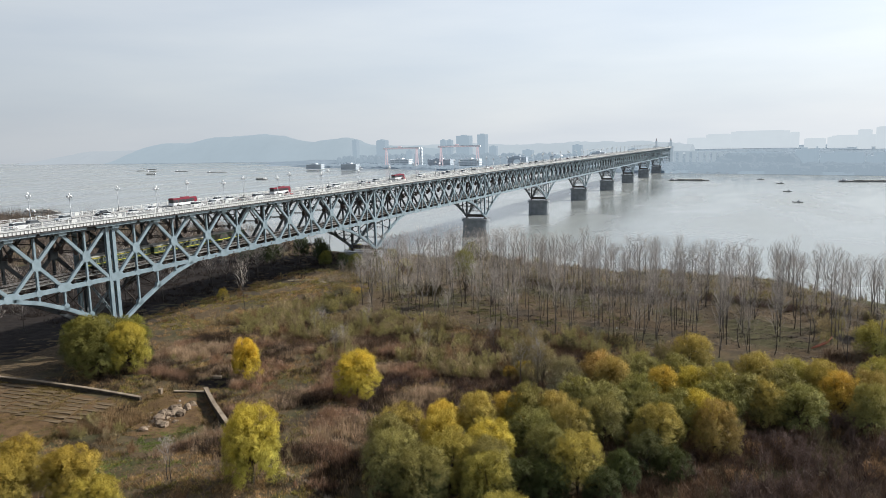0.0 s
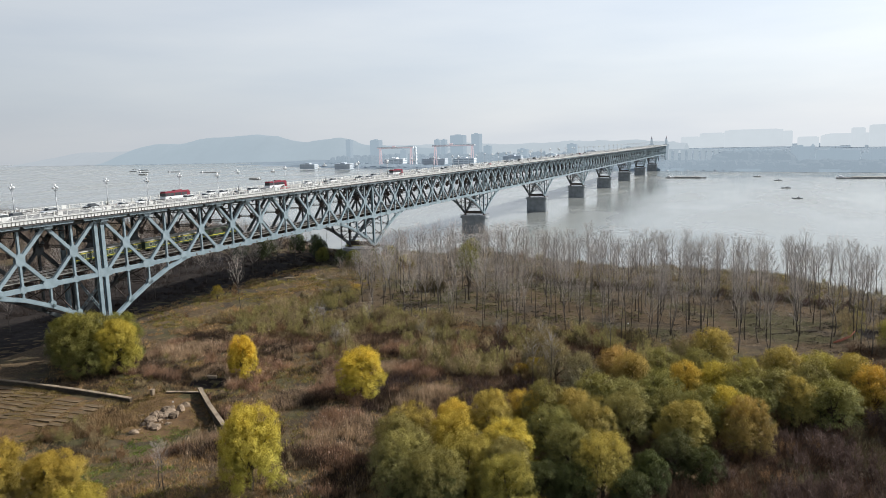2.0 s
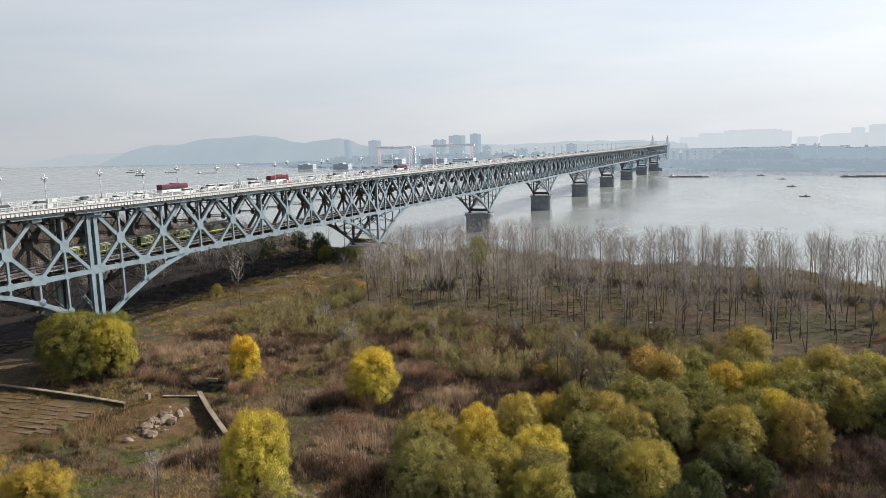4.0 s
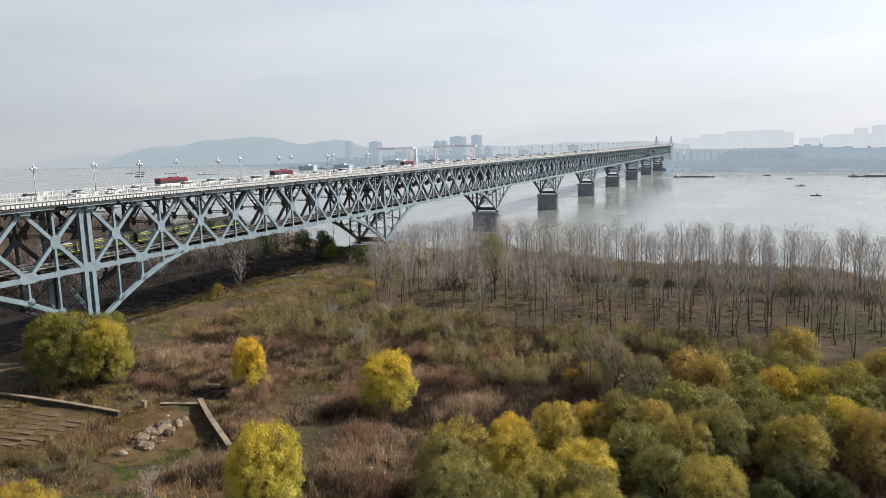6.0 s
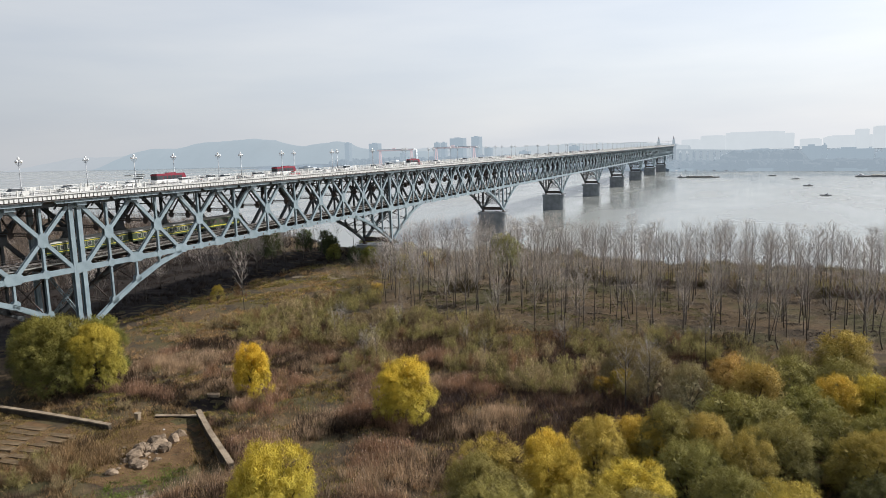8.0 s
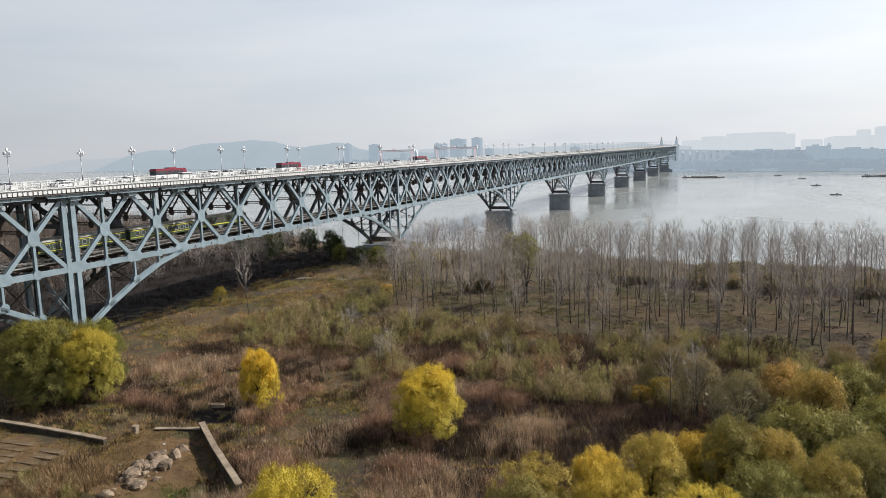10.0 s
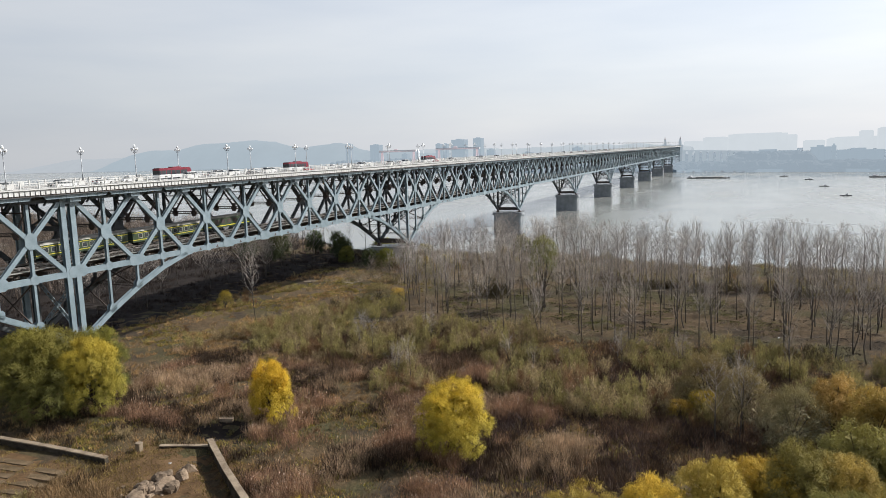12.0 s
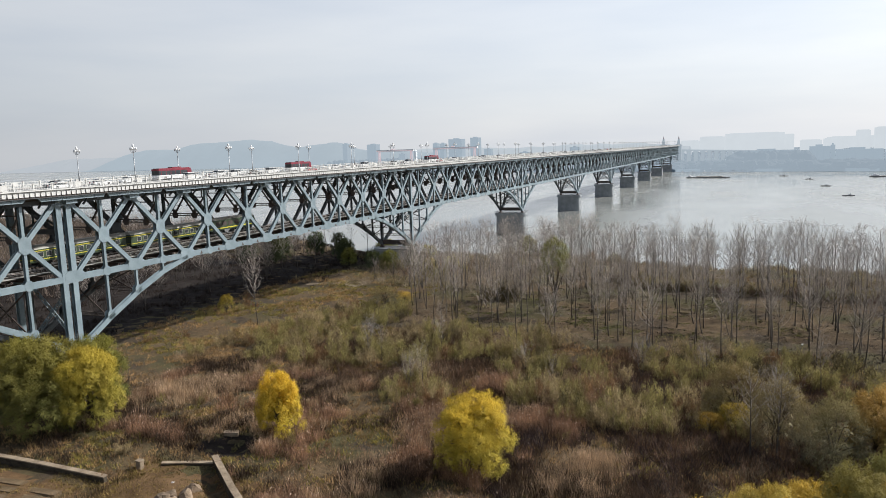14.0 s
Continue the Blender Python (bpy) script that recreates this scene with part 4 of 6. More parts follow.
def leaf_cloud(name, centres, spread, count, long, wide, droop, material, g, core=None, outward=None):
    """Crown of many small drooping leaf sprays, gathered round branch ends; outward: the way each gathering faces."""
    c = np.repeat(centres, count, axis=0)
    p = c + g.normal(0, 1, c.shape) * spread
    d = g.normal(0, 1, c.shape)
    d[:, 2] = d[:, 2] * 0.5 - droop
    d /= np.linalg.norm(d, axis=1)[:, None]
    face = g.normal(0, 1, c.shape)
    if outward is not None:
        face = np.repeat(outward, count, axis=0) * 2.0 + face * 0.4
    s = np.cross(d, face)
    s /= np.linalg.norm(s, axis=1)[:, None]
    ln = long * g.uniform(0.6, 1.35, (len(p), 1))
    wd = wide * g.uniform(0.7, 1.3, (len(p), 1))
    v = np.stack([p - s * wd / 2, p + s * wd / 2, p + d * ln], 1).reshape(-1, 3)
    f = np.arange(len(v)).reshape(-1, 3)
    if core:
        f = np.concatenate([f, np.array(core[1]) + len(v)])
        v = np.concatenate([v, np.array(core[0])])
    return cloud_mesh(name, v, f, material)


def willow_meshes(seed, height=13.0, width=10.5, clumps=460, per=48, long=0.46, wide=0.065, inside=520, tuft=0.27, lobe_count=26):
    """Trunk with forking limbs, and a crown of separate billows with dark clefts between them."""
    g = np.random.default_rng(seed)
    wood = Shape().tube([(0, 0, -0.4), (0.1, 0.05, 1.2), (0.25 * g.normal(), 0.25 * g.normal(), height * 0.32)], [0.36, 0.28, 0.2], 7)
    centres, lobes, outward = [], [], []
    squeeze = g.uniform(0.8, 1.0, 2)
    for i in range(lobe_count):                             # boughs spread evenly over the dome, each with its own billow
        t = (i + 0.5) / lobe_count
        a, up = i * 2.4 + g.uniform(-0.45, 0.45), 0.15 + 0.7 * t ** 0.85
        r = width * 0.5 * g.uniform(0.6, 0.82) * math.sqrt(max(0.03, 1 - abs((up - 0.36) / 0.54) ** 2.3))
        tip = Vector((r * math.cos(a) * squeeze[0], r * math.sin(a) * squeeze[1], height * (up + g.uniform(-0.04, 0.04))))
        base = Vector((0, 0, height * g.uniform(0.1, 0.3)))
        if i % 2:
            wood.tube([base, base.lerp(tip, 0.5) + Vector((0, 0, 0.4)), tip], [0.15, 0.09, 0.04], 4)
        lobes.append((tip, g.uniform(0.12, 0.2) * width))
    lobes.append((Vector((g.normal() * 0.6, g.normal() * 0.6, height * 0.86)), 0.13 * width))
    middle = Vector((0, 0, height * 0.4))
    share = np.array([r * r for c, r in lobes])
    picks = g.choice(len(lobes), clumps, p=share / share.sum())
    for i in picks:
        c, r = lobes[i]
        d = (Vector(g.normal(0, 1, 3)).normalized() + (c - middle).normalized() * 0.55 + Vector((0, 0, 0.25))).normalized()
        q = c + Vector((d.x, d.y, d.z * 1.1)) * r * g.uniform(0.86, 1.06)
        centres.append((q.x, q.y, max(0.9, q.z)))
        outward.append((d.x, d.y, d.z + 0.1))
    inner = []                                              # smaller sprays deep inside close the crown
    for i in range(inside):
        c, r = lobes[i % len(lobes)]
        q = c.lerp(middle, g.uniform(0.05, 0.5)) + Vector(g.normal(0, 1, 3)).normalized() * r * g.uniform(0.1, 0.6)
        o = Vector(g.normal(0, 1, 3)).normalized()
        w = o.orthogonal().normalized() * 0.34
        inner += [q - w, q + w, q + o * 0.9]
    return wood.mesh("trunk", WILLOW_BARK), leaf_cloud("crown", np.array(centres), np.array([tuft, tuft, tuft * 1.3]), per, long, wide, 1.1, LEAF, g,
                                                       ([tuple(q) for q in inner], np.arange(inside * 3).reshape(-1, 3)), np.array(outward))


WILLOWS = [willow_meshes(s) for s in (11, 12, 13, 14, 15, 16)]
WILLOWS_NEAR = [willow_meshes(s, clumps=620, per=56, long=0.42, wide=0.06, inside=1000, tuft=0.24, lobe_count=32) for s in (21, 22, 23, 24, 25)]
WILLOWS_FAR = [willow_meshes(s, clumps=330, per=26, long=0.6, wide=0.12, tuft=0.32) for s in (17, 18, 19, 20)]
WILLOWS_THIN = [willow_meshes(s, clumps=260, per=52, long=0.42, wide=0.075, inside=60, tuft=0.4) for s in (26, 27, 28)]
LEAF_COLOURS = {"Y": (0.84, 0.62, 0.075), "L": (0.64, 0.515, 0.085), "G": (0.36, 0.315, 0.1), "O": (0.56, 0.39, 0.11), "D": (0.085, 0.1, 0.045), "B": (0.26, 0.215, 0.115), "A": (0.42, 0.31, 0.07), "E": (0.232, 0.232, 0.062), "V": (0.44, 0.365, 0.065), "I": (0.25, 0.235, 0.085)}
THICKET_COLOURS = {"Y": (0.64, 0.475, 0.095), "L": (0.45, 0.37, 0.1), "G": (0.285, 0.262, 0.095), "O": (0.5, 0.345, 0.12), "D": (0.095, 0.105, 0.04), "B": (0.26, 0.225, 0.12), "A": (0.44, 0.33, 0.105)}    # crowded trees, duller than those that stand alone
LEAF_WORDS = {"Y": "golden-yellow autumn", "L": "yellow-green autumn", "G": "dull olive-green", "O": "orange-tan autumn", "D": "dark green", "B": "brownish-olive thinning", "A": "amber-olive autumn", "E": "olive-green", "V": "green and yellow autumn", "I": "sparse olive-green"}


def willow(x, y, colour, height=13.0, width=10.5, variant=0, turn=0.0, where="among the floodplain scrub", raised=0.0):
    root = thing("willow_tree", f"rounded willow with {LEAF_WORDS[colour]} leaves {where}", "tree", "willows on the floodplain",
                 at=pose(x, y, ground_z(x, y), 0, 0, turn) @ Matrix.Diagonal((width / 10.5, width / 10.5, height / 13.0, 1)))
    kinds = WILLOWS_FAR if y > -16 and x > 110 or y > 40 else WILLOWS if x > 110 else WILLOWS_NEAR
    if colour in "BI" or height < 7 and colour != "D":
        kinds = WILLOWS_THIN
    trunk, crown = kinds[variant % len(kinds)]
    part("trunk", trunk, None, root)
    c = part("crown", crown, None, root)
    if raised:                                              # a crown that begins high on a bare trunk
        c.matrix_basis = pose(0, 0, 13.0 * raised) @ Matrix.Diagonal((1, 1, 1 - raised, 1))
    g = random.Random(x * 7 + y)
    k = g.uniform(0.88, 1.14)
    c.color = (*(v * k * g.uniform(0.94, 1.06) for v in (THICKET_COLOURS if "dense thicket" in where else LEAF_COLOURS)[colour]), 1)
    return root


willow(62, -10.5, "Y", 11.6, 8.0, 0, 20, "standing alone in dry reeds")
willow(98, -12.3, "L", 12.4, 12.2, 1, 70, "standing alone in dry reeds")
willow(104, -60, "L", 15.4, 12.2, 2, 10, "standing alone by a footpath")
willow(20, -22.5, "E", 17.0, 17.5, 3, 0, "below the bridge pier")
willow(29, -19.5, "V", 15.0, 12.0, 4, 80, "below the bridge pier")
willow(8, -17, "E", 15.0, 14.5, 1, 40, "below the bridge pier")
willow(22, -12, "E", 14.5, 12, 2, 140, "below the bridge pier")
willow(68, -80, "A", 11.5, 11, 0, 130)
willow(80, -79, "A", 11.0, 11, 4, 200)
willow(73, -88, "A", 12.0, 11.5, 2, 310)
willow(92, -84, "A", 10.0, 9.5, 3, 20)
THICKET_FRONT = (("Y", 131, -33), ("L", 137, -29), ("L", 139, -47.5), ("G", 130, -53), ("L", 148, -52.5), ("Y", 142.5, -24), ("A", 151, -21), ("G", 146, -24), ("Y", 144, -40), ("G", 150, -32.5), ("G", 159, -10),
                 ("G", 161, -20), ("G", 168, -13), ("L", 172, -20), ("Y", 179, -10.5), ("A", 182, -16), ("G", 174, -13), ("L", 161, -42), ("G", 198, 2), ("G", 155, -38), 
                 ("A", 156, -28), ("G", 154, -12), ("Y", 134, -41), ("G", 137, -56), ("G", 146, -46), ("G", 125, -45), ("L", 124, -38))
THICKET_BACK = (("Y", 170, 3), ("G", 164, 13), ("O", 153, 11), ("O", 158, 6), ("B", 140, 9), ("B", 134, 19), ("B", 147, 4), ("L", 189, 18), ("Y", 176, 6), ("L", 181, 7), ("G", 195, 9), ("L", 203, 16), ("Y", 206, 10),
                ("G", 186, 3), ("L", 191, 2), ("G", 211, 3), ("A", 212, 14), ("G", 165, -3), ("G", 182, -3), ("G", 172, 14), ("L", 197, 20), ("L", 215, 26), ("L", 219, 62), ("G", 222, 44), ("L", 228, 30))
THICKET_EDGE = (("D", 133, -54), ("D", 138, -56), ("D", 152, -48), ("D", 168, -39), ("D", 166, -45), ("D", 176, -31), ("D", 171, -30), ("D", 157, -46),
                ("D", 163, -64), ("D", 131, -76), ("D", 138, -75), ("D", 148, -73), ("L", 156, -67), ("D", 150, -82), ("D", 168, -76))
willow(174, 31, "L", 11.0, 11.5, 0, 60, "beside a dense thicket")
cg = random.Random(21)
for i, (c, x, y) in enumerate(THICKET_FRONT + THICKET_BACK + THICKET_EDGE):
    tall = cg.uniform(6.5, 8.5) if c == "D" else cg.uniform(10.0, 11.8)
    wide = {"D": cg.uniform(7.0, 9.0), "G": cg.uniform(9.8, 11.8), "L": cg.uniform(9.6, 11.6)}.get(c, cg.uniform(8.8, 10.4))
    willow(x, y, c, tall, wide, i, cg.uniform(0, 360), "in a dense thicket")
# The dark greens at x -72 to -48 carry backlit shade in their colour.
for x, y, c, h, w in ((-10, 63, "A", 6.0, 4.6), (131, 20, "B", 5.5, 7.5), (32, 86, "B", 5.5, 9.5), (37, 90, "O", 3.8, 6), (133.5, 14, "V", 5, 6), (130, 12.5, "A", 3.5, 5), (-24, 158, "D", 11, 9), (-19, 152, "E", 8, 8), (-55, 150, "D", 13, 10), (-63, 166, "D", 14, 10), (-48, 172, "D", 12, 10), (-72, 152, "D", 13, 10), (-12, 172, "G", 9, 11),
                      (-2, 177, "D", 7, 10), (46, 196, "E", 9, 10), (6, 178, "G", 6, 9), (14, 149, "B", 6, 8), (3, 146, "E", 8.5, 9), (-6, 149, "D", 7.5, 8), (11, 150, "D", 8.5, 8), (21, 145, "G", 5.5, 8), (9, 143, "B", 5, 7), (28, 151, "L", 6, 8), (-33, 168, "D", 12, 9), (-3, 8, "G", 6, 7)):
    willow(x, y, c, h, w, int(x) % 6, x * 13 % 360, "near the river bank")
willow(84.5, 92.5, "I", 21.5, 10, 1, 40, "in the leafless grove", 0.5)


def bare_poplar_meshes(seed, forked=False):
    """A slender leafless poplar: sinuous dark trunk, now and then forked low, limbs that sweep out and up, and a haze of fine twigs."""
    g = np.random.default_rng(seed)
    trunk, limbs, ends = Shape(), Shape(), []

    def stem(foot, top, bow, thick):
        h = top - foot.z
        wob = g.normal(0, 1, 2)
        line = [foot + Vector((bow[0] * math.sin(2.4 * t) + 0.3 * wob[0] * math.sin(7 * t), bow[1] * math.sin(2.1 * t) + 0.3 * wob[1] * math.sin(6 * t + 1) * t, h * t)) for t in np.linspace(0, 1, 9)]
        trunk.tube(line, [thick * k for k in (1.0, 0.86, 0.76, 0.66, 0.55, 0.43, 0.31, 0.19, 0.06)], 5)
        return line

    stems = [stem(Vector((0, 0, -0.4)), 18.6, g.normal(0, 0.3, 2), 0.19)]
    if forked:
        a = g.uniform(0, 6.28)
        stems.append(stem(Vector((0, 0, 0.2)), g.uniform(14, 16.5), (1.9 * math.cos(a), 1.9 * math.sin(a)), 0.14))
    for line in stems:
        for i in range(17 if forked else 23):
            t = 0.4 + 0.57 * ((i + g.uniform(0.1, 0.9)) / 23) ** 0.85
            k = t * 8
            a = line[int(k)].lerp(line[min(int(k) + 1, 8)], k % 1)
            ang = i * 2.4 + g.uniform(-0.7, 0.7)
            ln = (2.0 + 5.6 * math.sin(math.pi * min(1.0, (1.04 - t) * 1.05)) ** 1.1) * g.uniform(0.55, 1.05)
            flat = Vector((math.cos(ang), math.sin(ang), 0))
            rise = g.uniform(0.9, 1.8)
            mid = a + (flat + Vector((0, 0, rise * 0.8))).normalized() * ln * 0.5
            end = mid + (flat * 0.55 + Vector((0, 0, rise))).normalized() * ln * 0.5 + Vector(g.normal(0, 0.12, 3))
            limbs.tube([a, mid, end], [0.058 * (1.3 - t), 0.034 * (1.3 - t) + 0.008, 0.01], 3)
            ends.append(end)
            for j in range(4):
                u = g.uniform(0.25, 0.95)
                p = a.lerp(mid, u * 2) if u < 0.5 else mid.lerp(end, u * 2 - 1)
                o2 = (flat * 0.6 + Vector((0, 0, rise * 0.7)) + Vector(g.normal(0, 0.55, 3))).normalized()
                e2 = p + o2 * g.uniform(0.7, 1.9)
                w = o2.orthogonal().normalized() * 0.022
                limbs.add([p - w, p + w, e2], [(0, 1, 2)])
                ends += [p.lerp(e2, 0.6), e2]
    for e in ends:                                          # a haze of fine twigs
        for j in range(3):
            d = Vector(g.normal(0, 0.7, 3))
            d = Vector((d.x, d.y, abs(d.z) + 0.3)).normalized()
            w = d.orthogonal().normalized() * 0.014
            limbs.add([e - w, e + w, e + d * g.uniform(0.45, 1.25)], [(0, 1, 2)])
    return trunk, limbs


POPLAR_SHAPES = [bare_poplar_meshes(s, s == 33) for s in (31, 32, 33, 34, 35, 36)]
POPLARS = [(t.mesh("trunk", BARK, True), c.mesh("crown", TWIG)) for t, c in POPLAR_SHAPES]


def bare_poplar(x, y, height, variant, turn, lean, label="tall slender leafless grey poplar in a planted grove"):
    root = thing("bare_poplar", label, "tree", "leafless poplars by the river",
                 at=pose(x, y, ground_z(x, y), lean, lean * 0.6, turn) @ Matrix.Diagonal((*([0.62 + 0.25 * height / 19.0 if height > 12 else 0.3 + 0.025 * height] * 2), height / 19.0, 1)))
    for name, me in zip(("trunk", "crown"), POPLARS[variant % 6]):
        part(name, me, None, root)


FOREST_X = (24, 40, 60, 100, 137, 170, 203, 226, 240)
FOREST_LO = (112, 80, 62, 54, 54, 45, 48, 62, 82)
pg = random.Random(5)
row, back_rows = 0, []
x = 24.0
while x < 238:
    y = float(np.interp(x, FOREST_X, FOREST_LO)) + pg.uniform(0, 6)
    shore = float(np.interp(x, SHORE_X, SHORE_Y))
    while y < shore - 17:
        if pg.random() > 0.09:
            spot = (x + pg.uniform(-2.4, 2.4), y + pg.uniform(-2.4, 2.4), pg.gauss(18.3, 1.9) * (1.0 if y < float(np.interp(x, BROW_X, BROW_Y)) else 0.93), pg.randrange(6), pg.uniform(0, 360), pg.gauss(0, 1.5))
            if y < 112:
                bare_poplar(*spot)
            else:
                back_rows.append(spot)
        y += pg.uniform(5.6, 8.8) * (1.0 if x > 60 else 1.12)
    x += 7.2 + (row % 2) * 1.1
    row += 1
for x, y, h in ((58, 29, 9), (60, 31, 8), (75, 14, 8.5), (77, 16, 9.5), (73, 17, 7), (88, -65, 8), (90, -66, 9), (136, 3, 13), (139, 8, 12), (101, 24, 8), (116, 38, 10),
                (92, 36, 7), (50, 44, 8), (148, 36, 11), (128, 40, 9), (66, 52, 10), (70, 42, 8), (7.2, 55.6, 19), (139.5, 5, 13.5)):
    bare_poplar(x, y, h, int(x) % 6, x * 31 % 360, 2, "thin leafless sapling with pale twigs in the scrub")
for i in range(34):
    x, y = pg.uniform(-84, -34), pg.uniform(40, 176)
    bare_poplar(x, y, pg.uniform(10, 15), i, pg.uniform(0, 360), pg.gauss(0, 3), "dark bare tree in the bridge's shade")
# the back rows of the grove, along the bank
backs = {"trunks": Shape(), "crowns": Shape()}
for x, y, h, k, turn, lean in back_rows:
    m = np.array(pose(x, y, ground_z(x, y), lean, lean * 0.6, turn) @ Matrix.Diagonal((*([0.62 + 0.25 * h / 19.0] * 2), h / 19.0, 1)))
    for key, sh in zip(("trunks", "crowns"), POPLAR_SHAPES[k]):
        backs[key].add((np.array(sh.v) @ m[:3, :3].T + m[:3, 3]).tolist(), sh.f)
tagged(new("grove_trunks", backs["trunks"].mesh("grove_trunks", BARK)), "slender grey trunks in the back rows of the grove", "grove", kind="stuff")
tagged(new("grove_twigs", backs["crowns"].mesh("grove_twigs", TWIG)), "pale leafless crowns in the back rows of the grove", "grove", kind="stuff")
# woods in the bridge's shadow, beyond it: one mass, half hidden by the trusses
wg = random.Random(9)
arrays = [(np.array(t.v), [q for q in t.f], np.array(c.v), [q for q in c.f]) for t, c in POPLAR_SHAPES]
mass = {"trunks": Shape(), "crowns": Shape()}
planted = 0
while planted < 120:
    x = wg.uniform(-150, -30)
    y = wg.uniform(-60, float(np.interp(x, SHORE_X, SHORE_Y)) - 16)
    if (x > -40 and y < 104) or wg.random() < 0.25:
        continue
    tv, tf, cv, cf = arrays[wg.randrange(6)]
    m = np.array((pose(x, y, ground_z(x, y), wg.gauss(0, 2), wg.gauss(0, 2), wg.uniform(0, 360)) @ Matrix.Diagonal((0.95, 0.95, wg.gauss(14.5, 2) / 19, 1))))
    for key, v, q in (("trunks", tv, tf), ("crowns", cv, cf)):
        mass[key].add((v @ m[:3, :3].T + m[:3, 3]).tolist(), q)
    planted += 1
tagged(new("far_side_woods", mass["trunks"].mesh("far_side_woods", BARK)), "dark bare trunks of the woods beyond the bridge", "woods", kind="stuff")
tagged(new("far_side_twigs", mass["crowns"].mesh("far_side_twigs", TWIG)), "brown leafless crowns of the woods beyond the bridge", "woods", kind="stuff")


# ---- scrub ----
def shrub_mesh(seed, height, width, clumps, per, long, wide, droop):
    """A willow shrub: a sheaf of upright leafy wands of uneven height that lean outwards from one foot."""
    g = np.random.default_rng(seed)
    wands = 11
    turn, out = g.uniform(0, 6.283, wands), np.sqrt(g.random(wands)) * width * 0.5
    top = height * g.uniform(0.5, 1.1, wands) * (1.08 - 0.5 * out / width)
    k = g.integers(0, wands, clumps)
    t = g.uniform(0.12, 1.0, clumps) ** 0.8
    reach = out[k] * (0.5 + 0.5 * t)
    c = np.stack([reach * np.cos(turn[k]), reach * np.sin(turn[k]), top[k] * t], -1)
    c[:, :2] += g.normal(0, 0.3, (clumps, 2)) * (1.25 - t)[:, None]
    return leaf_cloud("willow_shrub", c, np.array([0.2, 0.2, 0.42]), per, long, wide, droop, BUSH_LEAF, g)


SHRUBS = [shrub_mesh(s, 3.6, 4.4, 58, 18, 0.6, 0.065, -1.5) for s in (51, 52, 53, 54)]
SHRUBS_FAR = [shrub_mesh(s, 3.6, 4.4, 40, 13, 0.68, 0.085, -1.5) for s in (55, 56, 57, 58)]
SHRUB_COLOURS = {"olive": (0.38, 0.332, 0.138), "straw": (0.42, 0.335, 0.19), "rust": (0.3, 0.185, 0.1), "dark": (0.12, 0.1, 0.055), "purple": (0.15, 0.105, 0.09)}


shrub_rest = {}


def shrub(x, y, size, colour, variant, turn, single=True):
    at = pose(x, y, ground_z(x, y) - 0.1, 0, 0, turn) @ Matrix.Diagonal((size, size, size * (0.85 + 0.3 * ((variant * 37) % 10) / 10), 1))
    k = 0.8 + 0.4 * ((variant * 53) % 17) / 17
    if single:
        ob = tagged(new("willow_shrub", SHRUBS[variant % 4]), f"low {colour}-coloured shrub in the winter scrub", "shrub", "shrubs on the floodplain")
        ob.matrix_basis = at
        ob.color = (*(v * k for v in SHRUB_COLOURS[colour]), 1)
    else:
        me = SHRUBS_FAR[variant % 4]
        v = np.empty(len(me.vertices) * 3)
        me.vertices.foreach_get("co", v)
        m = np.array(at)
        shrub_rest.setdefault(colour, []).append(v.reshape(-1, 3) @ m[:3, :3].T + m[:3, 3])


def patchy(x, y, a=0.11, b=0.07):
    """A slow unevenness between 0 and 1 that breaks planting into drifts."""
    return 0.5 + 0.25 * (math.sin(x * a + 2 * math.sin(y * b)) + math.cos(y * a * 1.3 - 1.7 * math.sin(x * b * 1.4 + 1)))


sg = random.Random(77)
made = 0
while made < 500:                                            # the olive belt below the grove
    x, y = sg.uniform(0, 175), sg.uniform(8, 84)
    edge = float(np.interp(x, FOREST_X, FOREST_LO))
    if y > edge + 5 or x < 4 + 0.25 * y or (y < 24 and x < 70) or patchy(x, y) < 0.3:
        continue
    shrub(x, y, sg.uniform(0.55, 1.4), sg.choices(("olive", "straw", "rust", "dark"), (7, 4, 1, 1))[0], made, sg.uniform(0, 360), made < 190)
    made += 1
made = 0
while made < 110:                                            # bushes along the bank, behind the grove
    x = sg.uniform(16, 240)
    shore = float(np.interp(x, SHORE_X, SHORE_Y))
    y = shore - sg.uniform(14, 56)
    if y < float(np.interp(x, FOREST_X, FOREST_LO)) + 40:
        continue
    shrub(x, y, sg.uniform(0.7, 1.5) * (1 if x < 90 else 0.6), sg.choices(("olive", "straw", "rust", "dark"), (2, 4, 1, 3))[0], made, sg.uniform(0, 360), False)
    made += 1
for i in range(110):                                         # scattered over the reeds and round the old walls
    x, y = sg.uniform(18, 130), sg.uniform(-72, 12)
    if patchy(x, y, 0.17, 0.1) > 0.45 and not (52 < x < 66 and -46 < y < -22) and not (0 < x < 46 and y < -30):
        shrub(x, y, sg.uniform(0.3, 0.7), sg.choices(("olive", "straw", "rust", "dark"), (3, 3, 4, 1))[0], i, sg.uniform(0, 360))
for i in range(30):
    shrub(sg.uniform(-22, 2), sg.uniform(30, 130), sg.uniform(0.25, 0.7), sg.choice(("olive", "straw", "rust")), i, sg.uniform(0, 360))
for i in range(60):
    shrub(sg.uniform(206, 250), sg.uniform(60, 112), sg.uniform(0.6, 1.3), sg.choice(("olive", "straw", "straw")), i, sg.uniform(0, 360), False)
